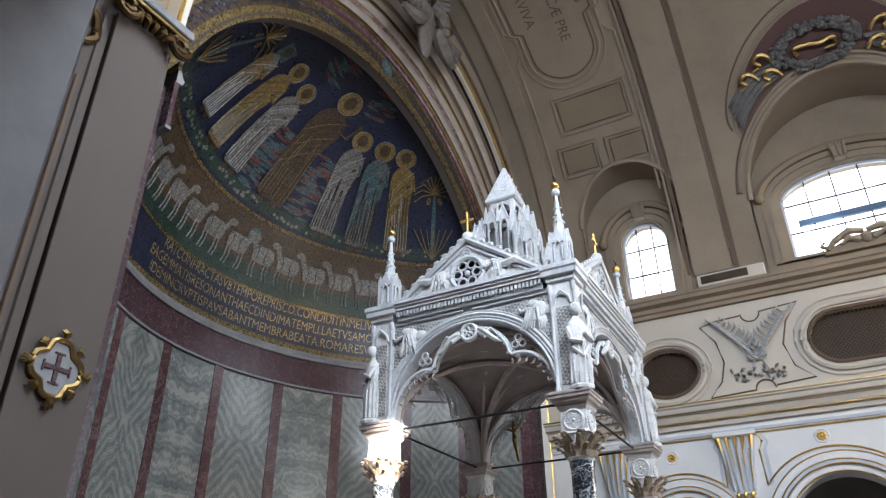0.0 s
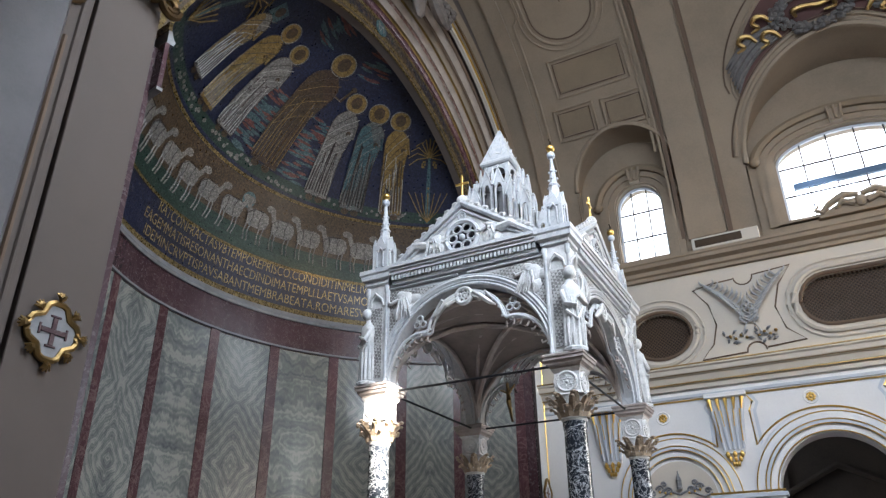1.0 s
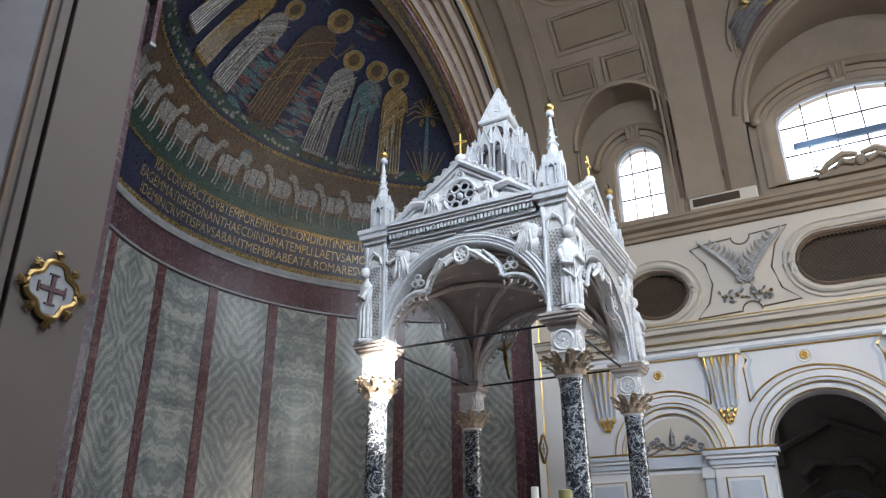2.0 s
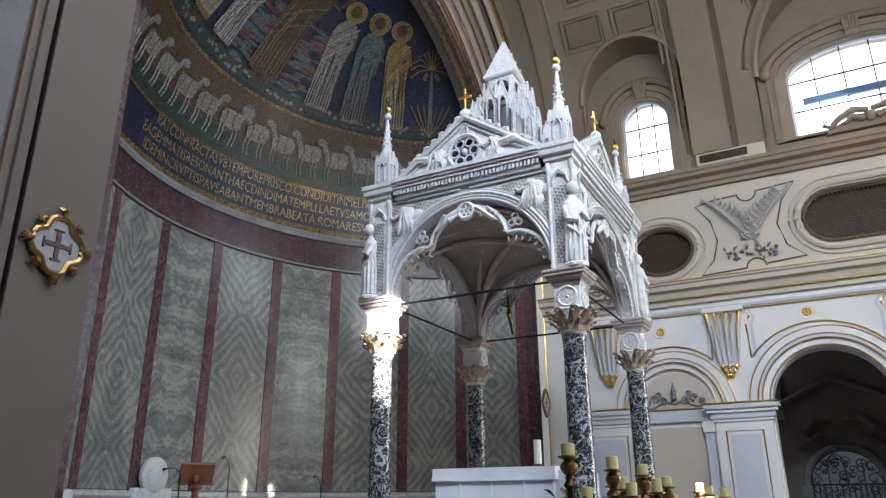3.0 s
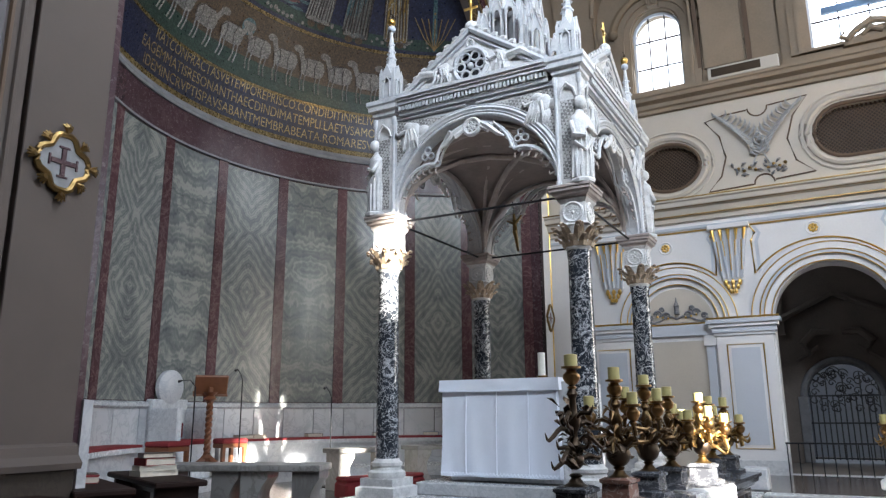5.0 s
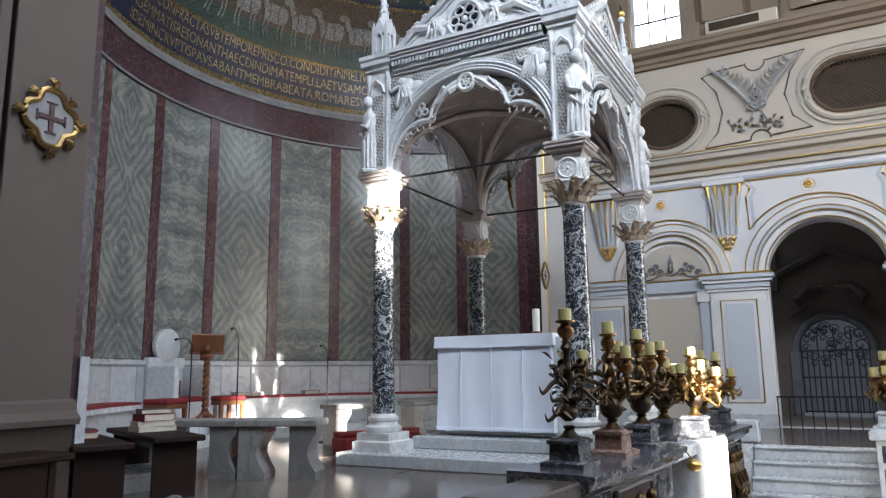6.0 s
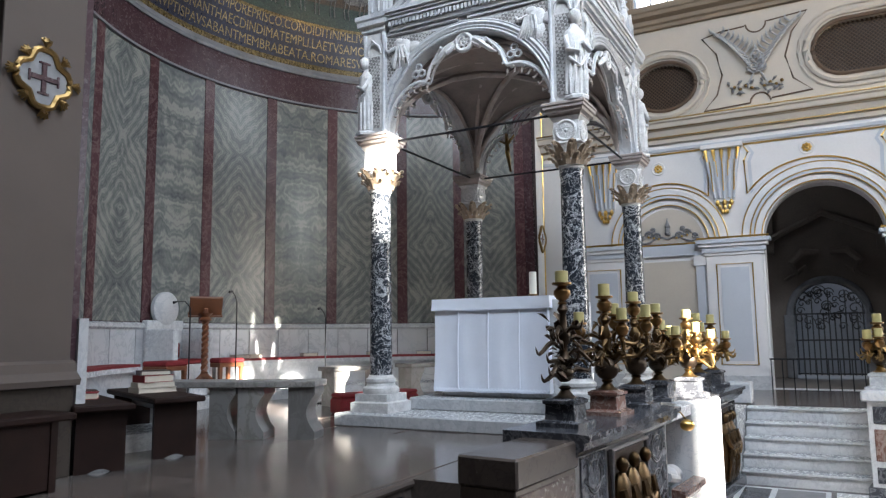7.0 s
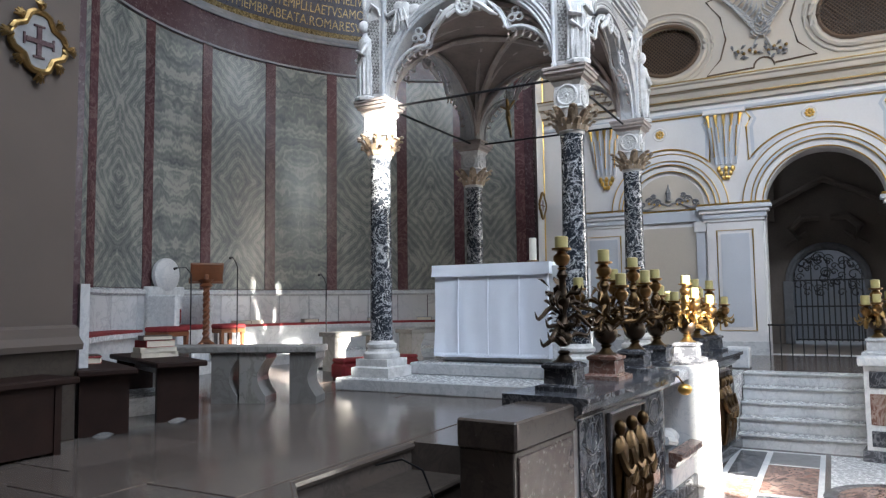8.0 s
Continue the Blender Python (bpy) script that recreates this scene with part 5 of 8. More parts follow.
for s in (-1, 1):
    spine = [(s * (-0.16 + 0.42 * t + 0.3 * t * t), -0.04 - 0.03 * math.sin(t * 3), 0.12 + 1.0 * t) for t in (i / 14 for i in range(15))]
    part("branch", tube(B(), spine, 0.014, 5), PALM_STUCCO, palms, "", True)
    bm = B()
    for i in range(3, 15):
        p = Vector(spine[i])
        long = 0.2 * (1.15 - 0.5 * abs(i - 8) / 7)
        for q in (-1, 1):
            e = p + Vector((q * long * 0.8 + s * 0.05, -0.03, long * 0.95))
            mid = (p + e) / 2 + Vector((q * 0.045, -0.045, -0.02))
            soft_tube(bm, [p, mid, e], [0.008, 0.026, 0.004], 5, None, 3)
    tagged(part("leaf_spray", bm, PALM_STUCCO, palms, "silver grey stucco palm leaves", True), kind="stuff")
    r3 = random.Random(6 + s)
    bm = B()
    for i in range(11):
        x, z = s * (0.06 + 0.4 * r3.random()), 0.22 * r3.random() - 0.02
        d = 2 * math.pi * r3.random()
        soft_tube(bm, [(x, -0.03, z), (x + 0.05 * math.cos(d), -0.06, z + 0.05 * math.sin(d)), (x + 0.1 * math.cos(d), -0.03, z + 0.09 * math.sin(d))], [0.012, 0.026, 0.004], 5, None, 2)
    tagged(part("laurel_spray", bm, GREY_STUCCO, palms, "grey laurel leaves", True), kind="stuff")
    for i in range(4):
        part("berry", ball(B(), (s * (0.1 + 0.09 * i), -0.06, 0.08 + 0.05 * (i % 2)), 0.03, None, 8, 5), OLD_GILT, palms, "small gilded berry", True)

# air unit on the ledge
unit = thing("air_vent", right_pose(0.95, 7.56, XW), "long white air unit with a dark grille on the ledge", "air unit")
part("case", box(B(), -0.62, 0.55, -0.22, 0, 0, 0.24, 0.015), CREAM, unit)
part("grille", box(B(), -0.56, 0.26, -0.232, -0.215, 0.05, 0.2, 0.004), DARK_BRONZE, unit, "dark slotted grille")

# stucco panels between the windows and on the vault
for x0, x1 in ((-1.46, -0.86),):
    wall_slab(rect(x0, x1, 7.62, 8.35), 0.05, BEIGE, "panel", "beige plaster pilaster foot")
    wall_tube(rect(x0 + 0.06, x1 - 0.06, 7.9, 8.3), 0.018, BEIGE, "trim", "plaster panel line", True, 0.055)


def on_vault(y, deg, lift=0.0):
    a = radians(deg)
    return vault_point(y, a) + Vector((-math.cos(a), 0, -math.sin(a))) * lift


def vault_line(path, r, material, label, closed=True):
    pts = []
    m = len(path)
    for i in range(m if closed else m - 1):
        (y0, d0), (y1, d1) = path[i], path[(i + 1) % m]
        n = max(1, int(max(abs(y1 - y0) / 0.25, abs(d1 - d0) / 4)))
        pts += [on_vault(y0 + (y1 - y0) * k / n, d0 + (d1 - d0) * k / n, 0.01) for k in range(n)]
    if not closed:
        pts.append(on_vault(*path[-1], 0.01))
    return setting("trim", tube(B(), pts, r, 6, None, closed), material, label, True)


def vault_field(y0, y1, d0, d1, material, label, lift=0.012):
    bm = B()
    n = 10
    rows = [[bm.verts.new(on_vault(y, d0 + (d1 - d0) * i / n, q)) for y, q in ((y0, -0.01), (y0, lift), (y1, lift), (y1, -0.01))] for i in range(n + 1)]
    for a, b in zip(rows, rows[1:]):
        for k in range(4):
            bm.faces.new((a[k], a[(k + 1) % 4], b[(k + 1) % 4], b[k]))
    return setting("panel", bm, material, label, True)


def vault_panel(y0, y1, d0, d1):
    vault_line([(y0, d0), (y1, d0), (y1, d1), (y0, d1)], 0.028, BEIGE, "plaster moulding of a vault panel")
    vault_line([(y0 + 0.08, d0 + 0.9), (y1 - 0.08, d0 + 0.9), (y1 - 0.08, d1 - 0.9), (y0 + 0.08, d1 - 0.9)], 0.014, BEIGE_DARK, "brown line of a vault panel")
    vault_field(y0 + 0.1, y1 - 0.1, d0 + 1.2, d1 - 1.2, BEIGE_PANEL, "ochre field of a vault panel")


vault_panel(1.86, 2.7, 31.5, 38.3)
vault_panel(2.88, 3.7, 31.5, 38.7)
vault_panel(2.02, 3.52, 41.2, 49.8)
vault_line([(1.9, 24), (1.9, 60), (2.1, 62), (2.1, 66), (1.9, 68), (1.9, 96), (3.92, 96), (3.92, 68), (3.75, 66), (3.75, 62), (3.92, 60), (3.92, 24)], 0.028, BEIGE, "plaster moulding round the vault bay", False)
for grow, r, mat, note in ((0.0, 0.032, BEIGE, "plaster frame of the inscription"), (-0.1, 0.016, BEIGE_DARK, "brown line of the inscription frame"), (0.12, 0.02, BEIGE, "outer plaster frame of the inscription")):
    q = 0.72 + grow
    k = grow * 11
    path = [(2.95 + q * math.cos(t), 60 - (7.5 + k) * math.sin(t)) for t in (math.pi * i / 16 for i in range(17))]
    path += [(2.95 - q, 66), (2.95 - q - 0.16, 67), (2.95 - q - 0.16, 90), (2.95 + q + 0.16, 90), (2.95 + q + 0.16, 67), (2.95 + q, 66)]
    vault_line(path, r, mat, note)


def flat_text(body, size):
    """Letters of the built-in font as a flat mesh."""
    cu = bpy.data.curves.new("letters", "FONT")
    cu.body, cu.size = body, size
    cu.resolution_u = 3
    ob = new("letters", cu)
    bpy.context.view_layer.update()
    me = bpy.data.meshes.new_from_object(ob.evaluated_get(bpy.context.evaluated_depsgraph_get()))
    bpy.data.objects.remove(ob)
    bpy.data.curves.remove(cu)
    return me


for body, y, deg, size in (("AVIVA", 3.45, 75.5, 0.3), ("LIC\u00c6 PRE", 2.9, 74.5, 0.3), ("IVS", 2.4, 72.5, 0.3)):
    me = flat_text(body, size)
    for v in me.vertices:
        tx, ty = v.co.x, v.co.y
        v.co = on_vault(y - ty * 0.95, deg - tx * 10.2, 0.012)
    me.materials.append(BEIGE_DARK)
    tagged(new("inscription", me), "brown painted Latin letters on the vault", kind="structure")

# wreath and drapery in the field over the wide window
def lun_arch(r, z0, t):
    """A curve on the vault that follows the wide lunette."""
    y = -1.45 + r * math.cos(t)
    z = z0 + r * math.sin(t)
    return y, math.degrees(math.asin(min(1, (z - VZ) / VH)))


n = 30
bm = B()
rows = []
for i in range(n + 1):
    t = radians(36 + 108 * i / n)
    q = 0.95 * max(0.0, math.sin((t - radians(36)) / radians(108) * math.pi)) ** 0.7 + 0.02
    y0, d0 = lun_arch(1.98, 9.1, t)
    y1, d1 = lun_arch(1.98 + q * 0.72, 9.1, t)
    rows.append([bm.verts.new(on_vault(*p, 0.02)) for p in ((y0, d0), ((y0 + y1) / 2, (d0 + d1) / 2), (y1, d1))])
for a, b in zip(rows, rows[1:]):
    for k in range(2):
        bm.faces.new((a[k], a[k + 1], b[k + 1], b[k]))
RED_FIELD = plain("red_brown_paint", (0.085, 0.035, 0.03), 0.7, spread=0.25)
setting("painted_field", bm, RED_FIELD, "red brown painted field over the window", True)
for r, rad, mat in ((1.94, 0.04, BEIGE), (2.0, 0.018, BEIGE_DARK)):
    pts = [lun_arch(r, 9.1, radians(5 + 170 * i / 40)) for i in range(41)]
    vault_line(pts, rad, mat, "moulding round the lunette", False)
pts = []
for i in range(41):
    t = radians(34 + 112 * i / 40)
    q = 0.95 * max(0.0, math.sin((i / 40) * math.pi)) ** 0.7 + 0.06
    pts.append(lun_arch(1.98 + q * 0.74, 9.1, t))
vault_line(pts, 0.035, BEIGE, "moulding over the painted field", False)
vault_line([(y * 1.0 + (y + 1.45) * 0.07, d + 1.6) for y, d in pts], 0.016, BEIGE_DARK, "brown line over the painted field", False)
WREATH_STUCCO = plain("dark_grey_stucco", (0.115, 0.105, 0.1), 0.65, large=9, fine=40, spread=0.45)
wreath = thing("stucco_wreath", pose(0, 0, 0), "grey stucco flower wreath with gilded ribbons over the window", "relief")
rnd = random.Random(5)
bm = B()
for i in range(280):
    t = 2 * math.pi * rnd.random()
    q = 1 + 0.2 * (rnd.random() - 0.5) * 2
    y, d = -1.32 + 0.62 * q * math.cos(t), 43.6 + 3.9 * q * math.sin(t)
    ball(bm, on_vault(y, d, 0.08 + 0.06 * rnd.random()), 0.032 + 0.03 * rnd.random(), None, 6, 4)
tagged(part("flower_cluster", bm, WREATH_STUCCO, wreath, "grey stucco flowers", True), kind="stuff")
for s in (-1, 1):
    bm = B()
    for k in range(7):
        o = (k - 3) * 0.035
        path = [(-1.4 + s * 0.75, 41.0 + o * 12), (-1.42 + s * 1.15, 39.6 + o * 14), (-1.45 + s * 1.5, 36.6 + o * 16), (-1.48 + s * 1.72, 33.6 + o * 26)]
        soft_tube(bm, [on_vault(y + o * 0.6, d, 0.06 + 0.02 * (k % 2)) for y, d in path], [0.03, 0.045, 0.05, 0.02], 6)
    part("drapery", bm, WREATH_STUCCO, wreath, "grey stucco drapery", True)
    for dy, dd in ((0.95, 43.5), (1.25, 40.5), (0.85, 40.0)):
        bm = soft_tube(B(), [on_vault(-1.4 + s * (dy + a), dd + b, 0.13) for a, b in ((-0.16, -0.6), (-0.05, 1.0), (0.08, 1.3), (0.14, 0.2), (0.06, -0.9), (0.2, -1.6))], [0.03, 0.045, 0.05, 0.045, 0.04, 0.02], 6)
        part("ribbon", bm, OLD_GILT, wreath, "gilded ribbon", True)
bm = soft_tube(B(), [on_vault(-1.32 + a, 43.3 + b, 0.12) for a, b in ((0.3, -1.0), (0.33, 0.5), (0.12, 0.7), (-0.1, 0.2), (-0.3, 0.6), (-0.32, -0.9), (-0.15, -1.2))], [0.03, 0.05, 0.045, 0.05, 0.05, 0.045, 0.02], 6)
part("bow", bm, OLD_GILT, wreath, "gilded bow", True)

# ---------------------------------------------------------------- mosaic on the half dome
def wrap(a0, e0, dx, dz, lift):
    """A place on the half dome, dx metres to the viewer's right and dz up from (a0, e0)."""
    e = e0 + math.degrees(dz / CR)
    a = a0 - math.degrees(dx / (CR * math.cos(radians(e0 + math.degrees(dz / CR) * 0.35))))
    return sph(a, e, lift)


def strip(bm, a0, e0, rows, lift):
    """Rows (dz, left, right) joined into one flat shape."""
    vs = []
    for dz, l, r in rows:
        vs.append([bm.verts.new(wrap(a0, e0, l + (r - l) * k / 4, dz, lift)) for k in range(5)])
    for a, b in zip(vs, vs[1:]):
        for k in range(4):
            bm.faces.new((a[k], a[k + 1], b[k + 1], b[k]))
    return bm


def disc(bm, a0, e0, cx, cz, r, lift, n=18, sx=1.0):
    c = bm.verts.new(wrap(a0, e0, cx, cz, lift))
    ring = [bm.verts.new(wrap(a0, e0, cx + sx * r * math.cos(2 * math.pi * i / n), cz + r * math.sin(2 * math.pi * i / n), lift)) for i in range(n)]
    for i in range(n):
        bm.faces.new((c, ring[i], ring[(i + 1) % n]))
    return bm


def line(bm, a0, e0, pts, r, lift=0.03):
    return tube(bm, [wrap(a0, e0, x, z, lift) for x, z in pts], r, 4)


DOME = Vector((CX, CY, ZS))
GREY_MOSAIC = tesserae("grey_mosaic", (0.1, 0.11, 0.105), (0.16, 0.17, 0.155))
PALE_MOSAIC = tesserae("pale_mosaic", (0.34, 0.33, 0.3), (0.46, 0.44, 0.4))
UMBER_MOSAIC = tesserae("umber_mosaic", (0.06, 0.033, 0.02), (0.1, 0.06, 0.035))


class Upright:
    """A flat upright shape on the half dome between a foot and a head: s runs up from 0 to 1, w to the viewer's right, both in heights."""

    def __init__(self, foot, head):
        self.p, self.q = sph(*foot) - DOME, sph(*head) - DOME
        self.h = (self.q - self.p).length / 0.92
        self.side = (self.q - self.p).cross((self.p + self.q) / 2).normalized() * self.h

    def at(self, s, w, lift):
        d = self.p + (self.q - self.p) * (s / 0.92) + self.side * w
        return DOME + d.normalized() * (CR - lift)

    def area(self, rows, lift):
        bm = B()
        vs = [[bm.verts.new(self.at(s, l + (r - l) * k / 4, lift)) for k in range(5)] for s, l, r in rows]
        for a, b in zip(vs, vs[1:]):
            for k in range(4):
                bm.faces.new((a[k], a[k + 1], b[k + 1], b[k]))
        return bm

    def round(self, s, w, r, lift, n=20, sx=1.0):
        bm = B()
        c = bm.verts.new(self.at(s, w, lift))
        ring = [bm.verts.new(self.at(s + r * math.sin(2 * math.pi * i / n), w + sx * r * math.cos(2 * math.pi * i / n), lift)) for i in range(n)]
        for i in range(n):
            bm.faces.new((c, ring[i], ring[(i + 1) % n]))
        return bm

    def stroke(self, bm, pts, r, lift=0.03):
        return tube(bm, [self.at(s, w, lift) for s, w in pts], r, 4)


def robed(foot, head, robe, mantle, folds, seed, wide=1.0, reach=0.0, halo=True):
    """A robed form reduced to plain coloured areas and fold lines."""
    rnd = random.Random(seed)
    u = Upright(foot, head)
    rows = [(0.05, -0.15, 0.13), (0.12, -0.145, 0.14), (0.3, -0.13, 0.145), (0.48, -0.12, 0.14), (0.6, -0.14, 0.15), (0.69, -0.155, 0.15), (0.76, -0.14, 0.135), (0.81, -0.085, 0.085), (0.84, -0.035, 0.035)]
    rows = [(a, l * wide, r * wide) for a, l, r in rows]
    body = part("robe", u.area(rows, 0.022), robe, conch, "mosaic robe")
    part("mantle", u.area([(0.2, 0.02 * wide, 0.145 * wide), (0.34, -0.05 * wide, 0.15 * wide), (0.48, -0.12 * wide, 0.15 * wide), (0.6, -0.13 * wide, 0.13 * wide), (0.7, -0.02 * wide, 0.155 * wide), (0.79, 0.04 * wide, 0.11 * wide)], 0.026), mantle, body, "mosaic mantle")
    if halo:
        part("halo", u.round(0.92, 0, 0.092, 0.02, 22), OCHRE_MOSAIC, body, "gold mosaic halo")
        part("halo_ring", u.stroke(B(), [(0.92 + 0.092 * math.sin(t), 0.092 * math.cos(t)) for t in (2 * math.pi * i / 22 for i in range(23))], 0.011, 0.024), WHITE_MOSAIC, body)
    part("hair", u.round(0.925, 0, 0.056, 0.026, 16, 0.85), UMBER_MOSAIC, body, "plain dark oval")
    part("head", u.round(0.912, 0, 0.04, 0.031, 14, 0.75), BROWN_MOSAIC, body, "plain oval head shape")
    dark, light = B(), B()
    for i in range(17):
        w = (-0.14 + 0.28 * i / 16 + 0.008 * rnd.random()) * wide
        low = 0.06 + 0.03 * rnd.random()
        top = low + 0.18 + 0.36 * rnd.random()
        mid = w * 0.9 + 0.02 * (rnd.random() - 0.5)
        u.stroke(dark if i % 2 else light, [(low, w), ((low + top) / 2, mid), (top, mid * 0.8 + 0.03 * (rnd.random() - 0.4))], 0.011 if i % 2 else 0.009)
    for k in range(6):
        a = 0.36 + 0.07 * k
        u.stroke(dark if k % 2 else light, [(a + 0.16, -0.13 * wide), (a + 0.06 + 0.02 * rnd.random(), 0.0), (a - 0.06, 0.13 * wide)], 0.007)
    for sgn in (-1, 1):
        u.stroke(dark, [(a, (r if sgn > 0 else l)) for a, l, r in rows], 0.008, 0.024)
    u.stroke(dark, [(0.05, -0.15 * wide), (0.035, 0.0), (0.05, 0.13 * wide)], 0.008)
    tagged(part("fold_lines", dark, LINE_MOSAIC, body, "dark outlines of the folds"), kind="stuff")
    tagged(part("fold_lights", light, folds, body, "pale lines of the folds"), kind="stuff")
    for sgn in (-1, 1):
        part("foot", u.round(0.025, 0.06 * sgn * wide, 0.03, 0.024, 10, 1.2), BROWN_MOSAIC, body)
    arm = [(0.72, -0.13 * wide), (0.62 + 0.1 * reach, -0.16 * wide - 0.05 * reach), (0.64 + 0.2 * reach, -0.06 - 0.14 * reach)]
    part("sleeve", u.stroke(B(), arm, 0.032, 0.02), mantle, body, "mosaic sleeve")
    part("hand_patch", u.round(arm[-1][0] + 0.01, arm[-1][1], 0.022, 0.036, 8), BROWN_MOSAIC, body)


robed((87.6, 32.3), (85.1, 62.6), UMBER_MOSAIC, BROWN_MOSAIC, OCHRE_MOSAIC, 1, 0.86, 1.0)
robed((68.1, 31.0), (68.0, 56.6), WHITE_MOSAIC, WHITE_MOSAIC, PALE_MOSAIC, 2, 0.76)
robed((56.6, 30.2), (56.6, 56.2), GREY_MOSAIC, TEAL_MOSAIC, WHITE_MOSAIC, 3, 0.76)
robed((44.6, 30.8), (46.6, 55.7), OCHRE_MOSAIC, OCHRE_MOSAIC, PALE_MOSAIC, 4, 0.74)
robed((104.2, 32.8), (104.7, 56.7), WHITE_MOSAIC, WHITE_MOSAIC, PALE_MOSAIC, 5, 0.8)
robed((114.6, 32.9), (116.1, 57.1), OCHRE_MOSAIC, OCHRE_MOSAIC, GOLD_MOSAIC, 6, 0.74)
robed((124.5, 34.2), (128.2, 55.5), WHITE_MOSAIC, OCHRE_MOSAIC, PALE_MOSAIC, 7, 0.78, 0.0, False)
u = Upright((124.5, 34.2), (128.2, 55.5))
part("square_halo", u.area([(0.83, -0.085, 0.085), (1.0, -0.085, 0.085)], 0.019), TEAL_MOSAIC, conch, "square blue green halo")

rnd = random.Random(8)
for mat, count in ((RED_MOSAIC, 80), (TEAL_MOSAIC, 110)):
    bm = B()
    for i in range(count):
        s = -1 if rnd.random() < 0.5 else 1
        e = 33 + 16 * rnd.random() if rnd.random() < 0.75 else 62 + 9 * rnd.random()
        a = 86.4 + s * (4.5 + 7 * rnd.random()) / max(0.45, math.cos(radians(e)))
        w = 0.1 + 0.12 * rnd.random()
        strip(bm, a, e, [(-0.012, -w * 0.4, w * 0.3), (0.012, -w, w), (0.04, -w * 0.5, w * 0.6)], 0.016 + 0.004 * rnd.random())
    tagged(part("clouds", bm, mat, conch, "small red and blue mosaic clouds"), kind="stuff")


def mosaic_palm(a, e, h, lean):
    trunk = part("palm_trunk", strip(B(), a, e, [(0, -0.05, 0.05), (h * 0.5, -0.045 + lean * 0.5, 0.045 + lean * 0.5), (h, -0.03 + lean, 0.03 + lean)], 0.022), TEAL_MOSAIC, conch, "mosaic palm trunk")
    bm = B()
    for i in range(11):
        t = radians(-20 + 220 * i / 10)
        r = 0.5
        line(bm, a, e, [(lean, h), (lean + 0.6 * r * math.cos(t), h + 0.65 * r * math.sin(t) + 0.06), (lean + r * math.cos(t), h + r * 0.75 * math.sin(t) - 0.06)], 0.014)
    for i in range(7):
        t = -0.42 + 0.14 * i
        line(bm, a, e, [(0, 0.02), (t * 0.5, 0.25), (t, 0.62)], 0.011)
    part("fronds", bm, OCHRE_MOSAIC, trunk, "gold green fronds")
    bm = B()
    for i in range(7):
        disc(bm, a, e, 0, 0.1 + h * 0.8 * i / 7, 0.024, 0.03, 8)
    for s in (-1, 1):
        for k in range(6):
            disc(bm, a, e, lean + s * (0.1 + 0.03 * (k % 3)), h - 0.1 - 0.05 * (k // 2), 0.026, 0.03, 7)
    part("dates", bm, OCHRE_MOSAIC, trunk)


mosaic_palm(33.2, 30.6, 1.35, 0.0)
mosaic_palm(143, 33.5, 1.35, 0.25)
bm = B()
for i in range(90):
    a = 20 + 140 * rnd.random()
    disc(bm, a, 31.0 + 1.8 * rnd.random(), 0, 0, 0.025 + 0.02 * rnd.random(), 0.024, 6)
tagged(part("meadow_flowers", bm, WHITE_MOSAIC, conch, "white mosaic flowers"), kind="stuff")


# the row of pale four-legged shapes kept plain
def grazer(a, s, halo=False):
    e = 16.6
    q = 1.32
    body = part("pale_shape", strip(B(), a, e, [(z * q, l * q, r * q) for z, l, r in [(0.2, -0.1, 0.1), (0.24, -0.17, 0.18), (0.34, -0.19, 0.2), (0.42, -0.15, 0.17), (0.45, -0.08, 0.1)]], 0.02), WHITE_MOSAIC, conch, "pale mosaic shape")
    bm = strip(B(), a, e, [(z * q, l * q, r * q) for z, l, r in ([(0.36, 0.1, 0.19), (0.48, 0.17, 0.25), (0.55, 0.19, 0.26)] if s > 0 else [(0.36, -0.19, -0.1), (0.48, -0.25, -0.17), (0.55, -0.26, -0.19)])], 0.021)
    disc(bm, a, e, s * 0.27 * q, 0.53 * q, 0.05 * q, 0.022, 10, 1.5)
    part("neck", bm, WHITE_MOSAIC, body)
    for x in (-0.14, -0.08, 0.09, 0.15):
        line(bm := B(), a, e, [(x * q, 0.25 * q), ((x + s * 0.015) * q, 0.1 * q), ((x - s * 0.01) * q, -0.02)], 0.014, 0.02)
        part("leg", bm, WHITE_MOSAIC, body)
    bm = line(B(), a, e, [(x * q, z * q) for x, z in [(-0.17, 0.25), (-0.19, 0.35), (-0.1, 0.44), (0.1, 0.45)]], 0.007)
    line(bm, a, e, [(x * q, z * q) for x, z in [(-0.1, 0.22), (-0.08, 0.32), (-0.1, 0.42)]], 0.006)
    line(bm, a, e, [(x * q, z * q) for x, z in [(0.06, 0.22), (0.04, 0.33), (0.06, 0.43)]], 0.006)
    part("outline", bm, LINE_MOSAIC, body)
    if halo:
        part("halo", disc(B(), a, e, 0.3, 0.68, 0.15, 0.019, 20), TEAL_MOSAIC, body, "pale blue halo")


for k in range(1, 7):
    grazer(89.5 - 3.5 - 7.6 * k + 3, -1)
    grazer(89.5 + 3.5 + 7.6 * k - 3, 1)
grazer(89.6, 1, True)

